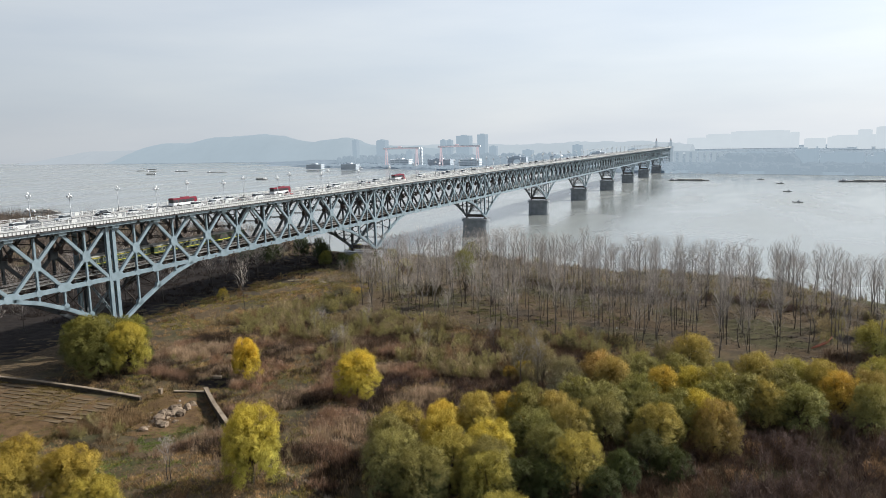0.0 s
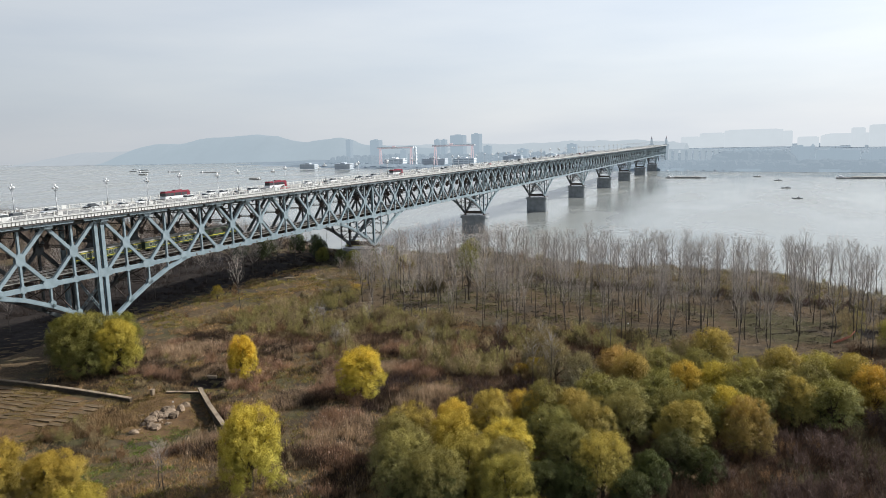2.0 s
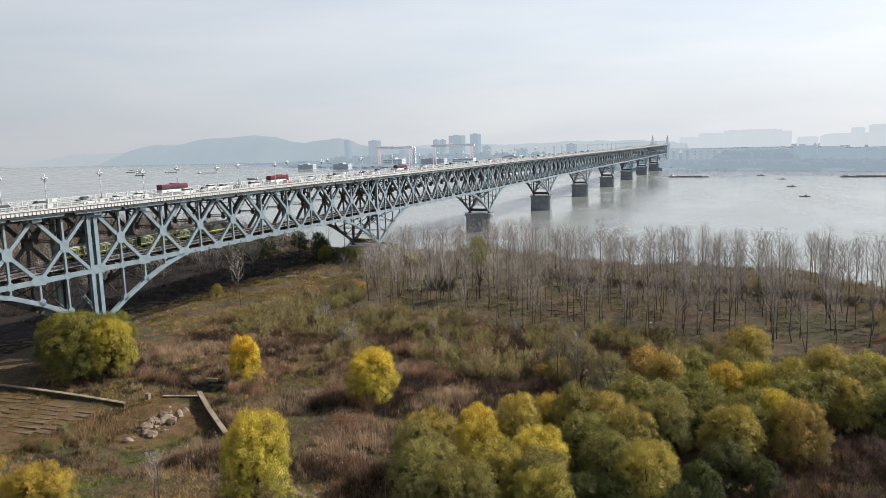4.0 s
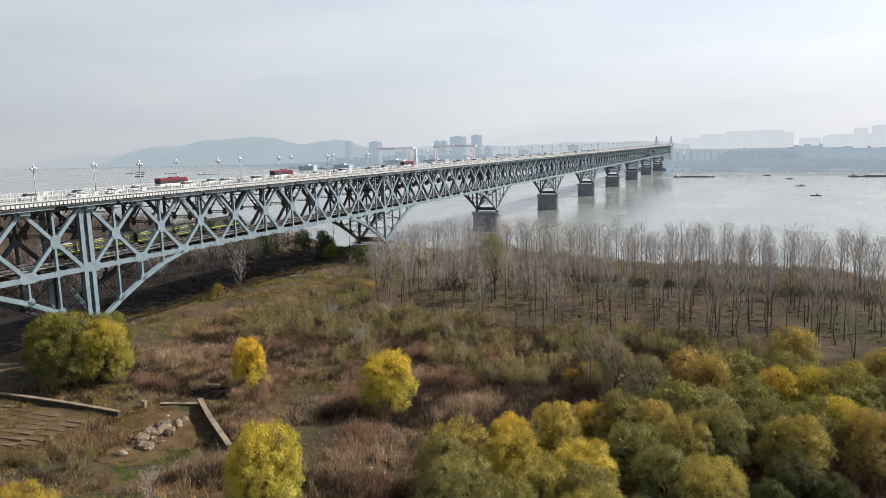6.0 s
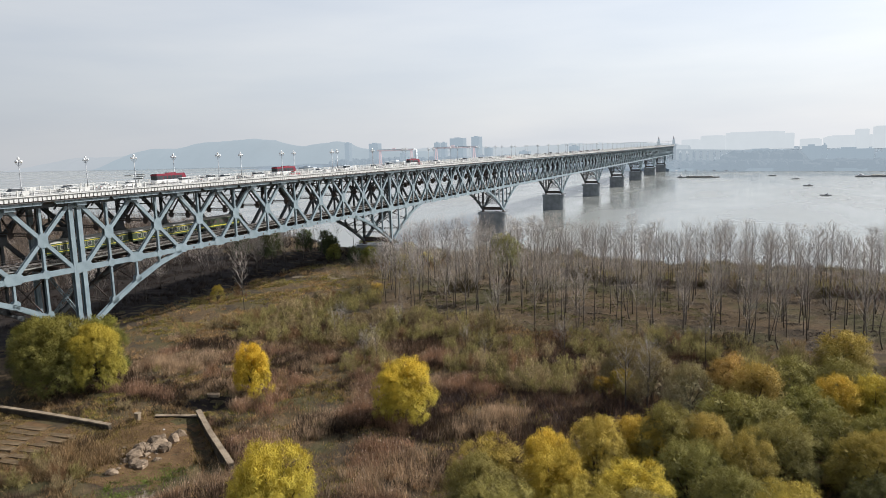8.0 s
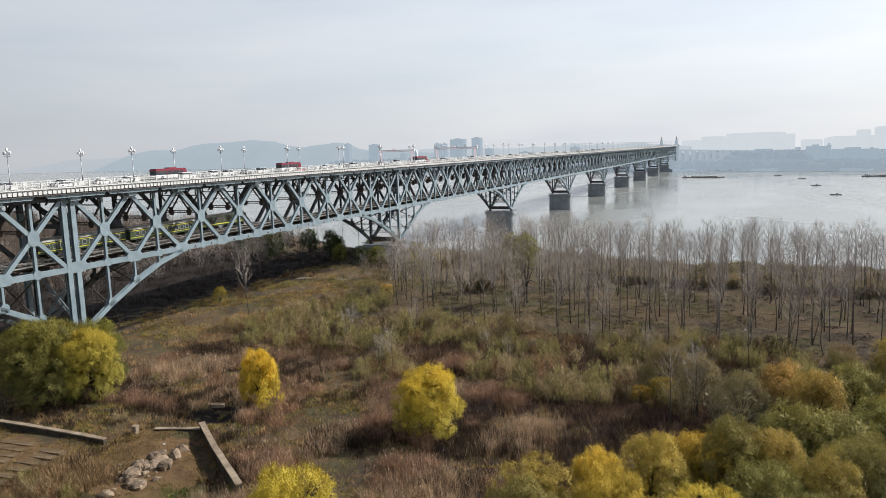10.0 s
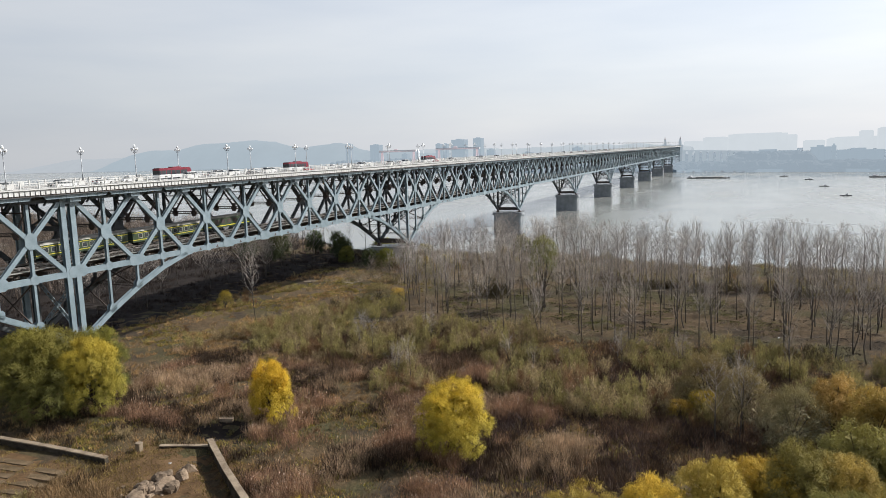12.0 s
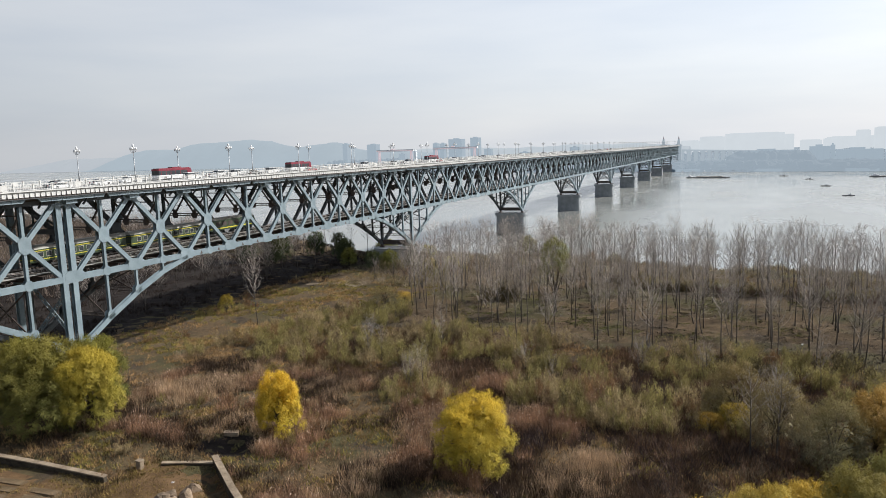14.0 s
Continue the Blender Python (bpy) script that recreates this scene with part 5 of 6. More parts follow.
for i in range(240):                                         # leafless purple-brown brush before the willows
    x, y = ((sg.uniform(176, 244), sg.uniform(-64, 4)) if i % 3 else (sg.uniform(150, 196), sg.uniform(-94, -56)))
    shrub(x, y, sg.uniform(0.7, 1.5), sg.choices(("purple", "rust", "dark"), (6, 2, 1))[0], i, sg.uniform(0, 360), False)
for i in range(16):                                          # rust and olive bushes over the old basin
    shrub(sg.uniform(47, 60), sg.uniform(-56, -44), sg.uniform(0.5, 0.95), sg.choice(("rust", "olive", "rust", "straw")), i, sg.uniform(0, 360))
for i in range(330):
    x = sg.uniform(92, 236)
    y = float(np.interp(x, BROW_X, BROW_Y))
    if i < 210:
        shrub(x, y + sg.uniform(-1, 4), sg.uniform(0.45, 0.85), sg.choice(("dark", "purple", "dark")), i, sg.uniform(0, 360), False)
    elif y + 20 < float(np.interp(x, SHORE_X, SHORE_Y)) - 8:
        shrub(x, y + sg.uniform(7, 20), sg.uniform(0.5, 0.95), sg.choice(("olive", "olive", "straw", "purple")), i, sg.uniform(0, 360), False)
for colour, pieces in shrub_rest.items():
    v = np.concatenate(pieces)
    ob = tagged(new("scrub", cloud_mesh("scrub", v, np.arange(len(v)).reshape(-1, 3), BUSH_LEAF)), f"mass of {colour}-coloured winter scrub", "scrub", kind="stuff")
    ob.color = (*SHRUB_COLOURS[colour], 1)


def blotch(x, y, seed, small, large):
    """Uneven patches between about 0 and 1, from small to large metres across, with no direction of their own."""
    g = np.random.default_rng(seed)
    total = np.zeros(len(x))
    for i in range(10):
        a, size = g.uniform(0, 6.283), g.uniform(small, large)
        total += np.sin((x * math.cos(a) + y * math.sin(a)) * 6.283 / size + g.uniform(0, 6.283))
    return np.clip(0.5 + total / 9, 0, 1)


def drift(name, label, category, colour, boxes, count, height, width, lean, keep, seed, plume=None, per=16, clump=0.45, bare=True):
    """Standing dry stalks in tufts over stretches of ground, each box x0, y0, x1, y1; keep thins them into drifts."""
    g = np.random.default_rng(seed)
    area = np.array([(b[2] - b[0]) * (b[3] - b[1]) for b in boxes], float)
    tufts = count // per
    which = g.choice(len(boxes), tufts * 3, p=area / area.sum())
    b = np.array(boxes, float)[which]
    x = b[:, 0] + (b[:, 2] - b[:, 0]) * g.random(len(b))
    y = b[:, 1] + (b[:, 3] - b[:, 1]) * g.random(len(b))
    wave, fine = blotch(x, y, seed, 16, 34), blotch(x, y, seed + 100, 4, 9)
    ok = (wave * 0.7 + fine * 0.3 + 0.06 * g.normal(0, 1, len(x))) > keep
    ok &= ((x - 115.2) ** 2 + (y + 24) ** 2 > 5) & ((x - 56.5) ** 2 / 20 + (y + 15.5) ** 2 / 15 > 1)
    if bare:
        ok &= reed_ditch(x, y) < 0.3
        glade = blotch(x, y, 500, 10, 26)                    # open ground between the drifts
        if height > 1.4 and category == "reeds":
            ok &= glade + 0.06 * g.normal(0, 1, len(x)) > 0.32
        ok &= ~((x > 50) & (x < 77) & (y > -58) & (y < -24) & (x * 0.613 + y * 0.79 < 19.5)) & ~((x < 47) & (x > 0) & (y < -32) & (y > -62))
    x, y, wave = x[ok][:tufts], y[ok][:tufts], wave[ok][:tufts]
    tall = np.repeat(g.uniform(0.5, 1.3, len(x)) * (0.55 + 0.7 * wave), per)[:, None]
    wide = np.repeat(g.uniform(0.5, 1.6, len(x)), per)
    x = np.repeat(x, per) + g.normal(0, clump, len(tall)) * wide
    y = np.repeat(y, per) + g.normal(0, clump, len(tall)) * wide
    z = land_height(x, y)
    p = np.stack([x, y, z - 0.05], -1)
    turn = g.random(len(x)) * 6.28
    d = np.stack([g.normal(0, lean, len(x)), g.normal(0, lean, len(x)), np.ones(len(x))], -1)
    s = np.stack([np.cos(turn), np.sin(turn), np.zeros(len(x))], -1)
    h = height * g.uniform(0.65, 1.15, (len(x), 1)) * tall
    w = width * g.uniform(0.6, 1.4, (len(x), 1))
    v = np.stack([p - s * w, p + s * w, p + d * h], 1).reshape(-1, 3)
    ob = tagged(new(name, cloud_mesh(name, v, np.arange(len(v)).reshape(-1, 3), REED)), label, category, kind="stuff")
    ob.color = (*colour, 1)
    if plume:
        pick = g.random(len(x)) < plume[0]
        t = (p + d * h)[pick]
        k = s[pick] * 0.09
        up = np.array([0, 0, 0.24])
        v = np.stack([t - up * 0.3, t + k, t + up, t - k], 1).reshape(-1, 3)
        o2 = tagged(new(name + "_plumes", cloud_mesh(name + "_plumes", v, np.arange(len(v)).reshape(-1, 4), REED)), "pale fluffy seed plumes on dry reeds", "reeds", kind="stuff")
        o2.color = (*plume[1], 1)


REED_BEDS = ((60, -58, 122, -14), (84, -20, 116, 12), (20, -20, 66, 18), (64, -14, 90, 12), (86, 2, 112, 34))
SCRUB_LAND = ((0, -70, 140, 60), (130, -20, 170, 60), (60, -95, 130, -50), (-24, 18, 30, 140))
THICKETS = ((176, -62, 240, 2), (206, 0, 250, 60), (118, -30, 200, 40), (150, -92, 214, -30), (40, 16, 150, 58))
drift("red_reeds", "dense reddish-brown dry reeds standing in drifts", "reeds", (0.33, 0.212, 0.142), REED_BEDS, 110000, 2.1, 0.032, 0.3, 0.62, 3, (0.02, (0.58, 0.47, 0.39)))
drift("tan_reeds", "tan dry reeds mixed among darker ones", "reeds", (0.455, 0.345, 0.235), REED_BEDS + ((10, -10, 120, 30),), 90000, 2.0, 0.032, 0.3, 0.6, 4, (0.014, (0.58, 0.48, 0.39)))
drift("dark_reeds", "dark brown withered reeds and stems", "reeds", (0.072, 0.052, 0.038), REED_BEDS + ((10, -60, 130, 50),), 95000, 1.6, 0.04, 0.35, 0.52, 5)
drift("tall_grass", "straw-brown tall dry grass across the floodplain", "grass", (0.4, 0.275, 0.135), SCRUB_LAND, 100000, 0.9, 0.05, 0.5, 0.46, 6)
drift("dry_litter", "low brown withered stems and litter over bare soil", "grass", (0.28, 0.2, 0.115), ((10, -66, 132, 56),), 90000, 0.5, 0.06, 0.7, 0.2, 30, None, 16, 0.6)
drift("olive_grass", "short olive-green tussock grass", "grass", (0.27, 0.235, 0.065), ((-24, 20, 40, 140), (30, -70, 150, 60)), 80000, 0.55, 0.08, 0.55, 0.5, 8)
drift("grove_litter", "low tan grass and litter under the poplars", "grass", (0.27, 0.235, 0.195), ((40, 50, 236, 132),), 60000, 0.3, 0.08, 0.7, 0.42, 9)
drift("grove_moss", "short green winter grass in patches under the poplars", "grass", (0.16, 0.165, 0.06), ((52, 58, 150, 118),), 36000, 0.25, 0.07, 0.7, 0.55, 31)
drift("dark_litter", "dark leaves and fallen twigs under the poplars", "grass", (0.06, 0.05, 0.042), ((40, 50, 236, 132),), 50000, 0.25, 0.09, 0.9, 0.5, 32)
drift("bare_thicket", "dense purple-brown leafless thicket", "thicket", (0.14, 0.095, 0.065), THICKETS, 70000, 2.4, 0.055, 0.5, 0.4, 11, None, 26, 0.8)
drift("dark_brush", "dark purple-brown leafless brush between the shrubs", "thicket", (0.085, 0.062, 0.058), ((96, -4, 176, 42), (100, -26, 132, 4)), 34000, 1.5, 0.05, 0.5, 0.48, 33, None, 24, 0.8)
drift("rust_thicket", "rust-brown withered thicket stems", "thicket", (0.18, 0.115, 0.075), THICKETS, 50000, 1.8, 0.055, 0.45, 0.5, 12, None, 20, 0.6)
drift("tall_thicket", "tall dark purple-brown leafless thicket", "thicket", (0.1, 0.072, 0.062), ((184, -66, 244, -4), (150, -96, 190, -56), (214, -4, 250, 40)), 40000, 3.4, 0.05, 0.6, 0.3, 14, None, 30, 1.0)
drift("plot_weeds", "low olive weeds over the old plots and the dug basin", "grass", (0.22, 0.17, 0.065), ((-4, -66, 48, -33), (48, -50, 72, -25)), 60000, 0.5, 0.06, 0.6, 0.36, 18, None, 20, 0.5, False)
drift("basin_reeds", "rust-brown dry stems in the dug basin", "reeds", (0.28, 0.2, 0.11), ((46, -56, 66, -40), (62, -50, 74, -36)), 8000, 1.3, 0.06, 0.4, 0.5, 19, None, 20, 0.5, False)
drift("meadow_grass", "straw-brown dry grass on the open floodplain", "grass", (0.36, 0.27, 0.14), ((80, -200, 270, -92),), 30000, 0.8, 0.06, 0.5, 0.44, 24)
drift("moss_patch", "yellow-green moss and grass beside a lone willow", "grass", (0.36, 0.32, 0.06), ((83, -19, 92, -12), (108, -20, 112, -16)), 3000, 0.3, 0.06, 0.6, 0.3, 22, None, 20, 0.5, False)
drift("green_turf", "fresh green grass in a damp strip of the basin", "grass", (0.15, 0.21, 0.045), ((64, -58, 73, -40), (30, -72, 44, -62), (64, -71, 90, -57)), 14000, 0.35, 0.06, 0.6, 0.4, 20, None, 20, 0.5, False)
drift("bank_reeds", "tan reeds along the river edge", "reeds", (0.32, 0.275, 0.15), ((-30, 165, 60, 204), (56, 150, 150, 200), (140, 128, 226, 184), (0, 118, 40, 168)), 45000, 1.7, 0.06, 0.25, 0.5, 13)
# The brush's dark colour stands in for part of the bridge's shade.
drift("shade_brush", "dark leafless brush added to deepen the bridge's shade", "thicket", (0.05, 0.04, 0.036), ((-170, -20, -64, 262), (-64, 108, -10, 190), (-70, 14, -26, 110)), 60000, 1.7, 0.08, 0.5, 0.3, 15, None, 24, 0.9)
drift("distant_woods", "brown leafless woods filling the land beyond the bridge", "woods", (0.165, 0.138, 0.12), ((-520, -60, -190, 325), (-200, -60, -90, 250)), 50000, 12.0, 0.1, 0.3, 0.3, 17, None, 40, 2.2)
drift("bank_brush", "tangled pale leafless brush on the overgrown bank", "thicket", (0.4, 0.345, 0.27), ((0, 116, 62, 182), (40, 140, 120, 190)), 26000, 3.6, 0.03, 0.6, 0.35, 26, None, 26, 1.0)
for i in range(5):
    shrub(sg.uniform(60, 68), sg.uniform(102, 108), sg.uniform(1.0, 1.5), "dark", i, sg.uniform(0, 360))
for i in range(8):
    shrub(sg.uniform(-2, 16), sg.uniform(143, 152), sg.uniform(1.2, 1.8), sg.choice(("olive", "straw", "dark")), i, sg.uniform(0, 360))
for i in range(26):                                          # the overgrown bank before the second pier
    shrub(sg.uniform(2, 40), sg.uniform(124, 164), sg.uniform(0.9, 1.7), sg.choice(("olive", "straw", "rust", "dark")), i, sg.uniform(0, 360), True)
for i in range(22):
    bare_poplar(sg.uniform(4, 40), sg.uniform(122, 166), sg.uniform(8, 13), i, sg.uniform(0, 360), sg.gauss(0, 3), "low pale leafless tree on the overgrown bank")

# ---- old walls, plots and rubble at the edge of the scrub ----
def low_wall(points, high, thick, label):
    """A low retaining wall along a line of points, its coping a little wider and chipped."""
    root = thing("low_wall", label, "wall", "old walls in the scrub")
    g = random.Random(len(points) * 100 + int(points[0][0]))
    for (xa, ya), (xb, yb) in zip(points, points[1:]):
        za, zb = ground_z(xa, ya), ground_z(xb, yb)
        n = max(2, int(math.hypot(xb - xa, yb - ya) / 2.2))
        for i in range(n):
            u, v = i / n, (i + 0.985) / n
            p = Vector((xa + (xb - xa) * u, ya + (yb - ya) * u, 0))
            q = Vector((xa + (xb - xa) * v, ya + (yb - ya) * v, 0))
            p.z, q.z = za + (zb - za) * u, za + (zb - za) * v
            z, j = 0, g.uniform(-0.03, 0.03)
            part("wall_block", Shape().beam(p + Vector((0, 0, z - 0.9 + (high + 0.9) / 2)), q + Vector((0, 0, z - 0.9 + (high + 0.9) / 2)), thick, high + 0.9, (0, 0, 1)), WALL_SHADE, root, "mossy wall face darkened for shade")
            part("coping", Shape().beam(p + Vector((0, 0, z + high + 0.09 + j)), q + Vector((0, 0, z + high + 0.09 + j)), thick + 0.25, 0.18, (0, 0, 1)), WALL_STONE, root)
    return root


low_wall(((-6, -36), (13.5, -35), (31.6, -34), (47.5, -33.6)), 0.95, 0.7, "long low earth-stained concrete wall beside old plots")
low_wall(((51.5, -26.5), (58.5, -22.5)), 0.4, 0.6, "short broken stretch of low wall")
low_wall(((58.5, -22.5), (68, -30), (81, -40)), 1.5, 0.75, "straight pale-topped wall of a dug basin")

stump_at = pose(49.4, -28.8, ground_z(49.4, -28.8))
stump = thing("gate_post", "squat weathered concrete post standing in dry grass", "post", at=stump_at)
part("shaft", Shape().prism(rounded(0.95, 0.85, 0.12, 2), "z", -0.3, 1.3), WALL_STONE, stump)
part("cap", Shape().prism(rounded(1.1, 1.0, 0.14, 2), "z", 1.3, 1.5), WALL_STONE, stump)
block = thing("stone_slab", "pale stone slab lying by a dark hollow", "stone", at=pose(53.5, -12.5, ground_z(53.5, -12.5) + 0.3, 4, 3, 25))
part("slab", Shape().prism(rounded(2.6, 1.0, 0.2, 2), "z", -0.3, 0.35), WALL_STONE, block)


def rock_mesh(seed):
    """A broken boulder: lumpy, with faces split off flat."""
    g = np.random.default_rng(seed + 40)
    s = Shape().ball((0, 0, 0), 1.0, 8, 12, 0.8)
    cuts = [(Vector(g.normal(0, 1, 3)).normalized(), g.uniform(0.55, 0.85)) for i in range(9)]
    out = []
    for p in s.v:
        p = Vector(p) * (1 + 0.35 * noise.noise(Vector(p) * 1.7 + Vector((seed * 9.1, 0, 0))))
        for n, d in cuts:
            over = p.dot(n) - d
            if over > 0:
                p = p - n * over * 0.95
        out.append((p.x * 1.3, p.y, p.z + 0.05 * noise.noise(p * 5)))
    s.v = out
    return s.mesh("boulder", ROCK)


ROCKS = [rock_mesh(s) for s in range(7)]
kg = random.Random(4)
for i in range(46):
    u, v = kg.gauss(0, 3.4), kg.gauss(0, 2.1)
    x, y = 60.4 + 0.2 * u + 0.97 * v, -38.8 + 0.97 * u - 0.2 * v
    ob = tagged(new("boulder", ROCKS[i % 7]), "pale angular boulder in a heap of rubble", "rock", "rubble heap")
    k = 0.3 + 1.3 * kg.random() ** 1.6
    ob.matrix_basis = pose(x, y, ground_z(x, y) + 0.3 * k, kg.uniform(-25, 25), kg.uniform(-25, 25), kg.uniform(0, 360)) @ Matrix.Diagonal((k, k, k, 1))

def earth_sheet(name, x0, y0, x1, y1, lift, material, label):
    """Bare worked earth laid over the ground, with a frayed edge."""
    xs, ys = np.arange(x0, x1 + 0.1, 1.1), np.arange(y0, y1 + 0.1, 1.1)
    XX, YY = np.meshgrid(xs, ys)
    u, v = (XX - x0) / (x1 - x0) * 2 - 1, (YY - y0) / (y1 - y0) * 2 - 1
    edge = 1 - np.maximum(np.abs(u), np.abs(v)) + 0.12 * np.sin(XX * 0.9) * np.cos(YY * 1.1)
    ZZ = land_height(XX, YY) + np.clip(edge * 2.2, -0.5, 1) * lift + rng.normal(0, 0.03, XX.shape)
    ii = np.arange(XX.size).reshape(XX.shape)
    q = np.stack([ii[:-1, :-1], ii[:-1, 1:], ii[1:, 1:], ii[1:, :-1]], -1).reshape(-1, 4)
    return tagged(new(name, cloud_mesh(name, np.stack([XX, YY, ZZ], -1).reshape(-1, 3), q, material)), label, "field", kind="structure")


plots = earth_sheet("plot_ground", -4, -66, 47, -35.5, 0.16, SOIL, "worn brown plots with rows of narrow earth beds")
earth_sheet("basin_ground", 47, -50, 72, -24, 0.16, SOIL, "bare brown earth of an old dug basin")
BED_EARTH = surface("dry_crumbled_bed_earth", (0.07, 0.049, 0.028), (0.17, 0.122, 0.072), scale=0.6, rough=0.95, bump=0.6, fine=8, per_object=0.15)
bed = Shape().prism([(-0.8, -0.5), (0.8, -0.5), (0.68, 0.22), (-0.68, 0.22)], "x", -3.4, 3.4).mesh("bed", BED_EARTH)
for i in range(6):
    for j in range(7):
        x, y = 4 + 7.4 * i + 0.7 * j, -38 - 2.1 * j - 0.3 * i
        if x < 45:
            part("bed", bed, None, plots, at=pose(x, y, ground_z(x, y) + 0.02, 0, 0, 7 + 2 * math.sin(i + j)))


def footpath(points, wide, label):
    """A trodden path laid just over the ground."""
    s = Shape()
    line = []
    for (xa, ya), (xb, yb) in zip(points, points[1:]):
        n = max(2, int(math.hypot(xb - xa, yb - ya) / 1.2))
        line += [(xa + (xb - xa) * i / n, ya + (yb - ya) * i / n) for i in range(n)]
    line.append(points[-1])
    for i, (x, y) in enumerate(line):
        a, b = line[max(i - 1, 0)], line[min(i + 1, len(line) - 1)]
        d = Vector((b[0] - a[0], b[1] - a[1], 0)).normalized()
        w = wide * (0.5 + 0.12 * math.sin(i * 1.7))
        s.v += [(x - d.y * w, y + d.x * w, ground_z(x - d.y * w, y + d.x * w) + 0.1), (x + d.y * w, y - d.x * w, ground_z(x + d.y * w, y - d.x * w) + 0.1)]
        if i:
            o = 2 * i
            s.f.append((o - 2, o - 1, o + 1, o))
    return tagged(new("footpath", s.mesh("footpath", PATH_SOIL)), label, "path", kind="structure")


footpath(((100, -52), (106, -54), (114, -56), (122, -60)), 1.1, "narrow pale trodden path through reeds")
footpath(((104, 124), (122, 129), (140, 127), (152, 131), (165, 130), (178, 126), (190, 125), (203, 113), (214, 106), (230, 88)), 2.4, "pale earth track through the grove")
footpath(((-14, 112), (-4, 118), (8, 112)), 2.2, "pale mound of earth on the bank")
SPLIT_WOOD = surface("split_red_wood", (0.34, 0.1, 0.06), (0.62, 0.24, 0.15), scale=1.5, rough=0.8)
fallen = thing("fallen_tree", "fallen leafless tree with a split pale trunk", "tree", at=pose(206, 64, ground_z(206, 64)) @ Matrix.Diagonal((0.62, 0.62, 0.8, 1)))
part("trunk", Shape().tube([(-4, -1.5, 0.3), (-1, 0, 0.9), (2.5, 1.2, 2.2), (4.5, 2.5, 4.2)], [0.34, 0.3, 0.24, 0.12], 7), SPLIT_WOOD, fallen, smooth=True)
part("split_wood", Shape().tube([(-3.2, -0.9, 0.7), (0.2, 0.9, 1.7), (2.2, 1.6, 2.7)], [0.1, 0.2, 0.06], 5), SPLIT_WOOD, fallen, "raw reddish split wood")
pond = Shape().prism([(2.2 * math.cos(a) * (1 + 0.25 * math.sin(3 * a)), 1.1 * math.sin(a) * (1 + 0.2 * math.cos(2 * a))) for a in np.linspace(0, 2 * math.pi, 20)[:-1]], "z", -0.3, 0.0)
tagged(new("pond_water", pond.mesh("pond_water", WATER)), "small shallow pool in the reeds", "water", kind="structure").matrix_basis = pose(115.2, -24, ground_z(115.2, -24) + 0.15, 0, 0, 60)
# Dark sheet that paints the bridge's shade onto the ground behind it.
earth_sheet("woodland_floor", -190, -90, -20, 176, 0.22, DARK_SOIL, "dark ground sheet standing in for shade under bare woods")

scrap = Shape().ball((0, 0, 0.2), 0.5, 4, 6, 0.4)
scrap.v = [(a * (1 + 0.5 * math.sin(7 * b + 3)), b * 0.8, c + 0.1 * math.sin(9 * a)) for a, b, c in scrap.v]
scrap = scrap.mesh("plastic_scrap", HULLWHITE)
for i, (x, y, k) in enumerate(((140.7, 58.7, 1.2), (138.9, 59.0, 0.7), (147.2, 70.1, 0.6), (143.5, 59.5, 0.6), (118, 52, 0.6), (96, 10, 0.5), (57, -30, 0.5))):
    ob = tagged(new("plastic_scrap", scrap), "crumpled white plastic scrap lying in dead grass", "litter", "scraps of litter")
    ob.matrix_basis = pose(x, y, ground_z(x, y) + 0.05, 0, 0, 40 * i) @ Matrix.Diagonal((k, k, k, 1))
earth_sheet("damp_hollow", 51, -20.5, 62, -11, 0.12, DARK_SOIL, "dark hollow among dry reeds")
earth_sheet("damp_hollow", 208, 72, 219, 81, 0.12, DARK_SOIL, "dark hollow beside an earth track")

# ---- bridgehead, far bank ----
def bridgehead_tower(x):
    root = thing("bridgehead_tower", "tall pale stone bridgehead tower with a stepped crown", "tower", "bridgehead towers", at=pose(x, 1446, 0))
    part("shaft", Shape().prism(rounded(11, 12, 0.5, 1), "z", 2, 45), FAR_STONE, root)
    for i in range(3):
        part("pilaster", Shape().box(-4.6 + 3.4 * i, -6.25, 2, -2.4 + 3.4 * i, -5.95, 44), FAR_STONE, root)
    part("lobby", Shape().box(-6.5, -7, 45, 6.5, 7, 47.5).box(-5, -5.5, 47.5, 5, 5.5, 49), FAR_STONE, root)
    part("crown", Shape().box(-2.6, -2.6, 49, 2.6, 2.6, 56).box(-1.9, -1.9, 56, 1.9, 1.9, 60), FAR_STONE, root)
    part("banner", Shape().prism([(-2.2, 56), (-0.9, 62), (0, 66), (0.9, 62), (2.2, 56)], "y", -0.9, 0.9), FLAG_RED, root, "pale red stone banner")
    return root


bridgehead_tower(7), bridgehead_tower(-23)
link = thing("end_pier", "pale bridgehead portal pier carrying the deck end", "bridge pier")
part("pier_wall", Shape().box(-30, 1439, -4, -20, 1452, 27), FAR_STONE, link)
part("pier_wall", Shape().box(-2, 1439, -4, 12, 1452, 27), FAR_STONE, link)
part("lintel", Shape().box(-30, 1440, 27, 12, 1452, 45.4), FAR_STONE, link)
viaduct = thing("approach_viaduct", "pale concrete approach viaduct on tall arched piers", "viaduct")
va, vb = Vector((8, 1452, 0)), Vector((150, 1572, 0))
vd = (vb - va).normalized()
part("deck", Shape().beam(va + Vector((0, 0, 36)), vb + Vector((0, 0, 29)), 11, 1.6, (0, 0, 1)), FAR_PALE, viaduct)
part("parapet", Shape().beam(va + Vector((5, 0, 37.3)), vb + Vector((5, 0, 30.3)), 0.4, 1.2, (0, 0, 1)), FAR_PALE, viaduct)
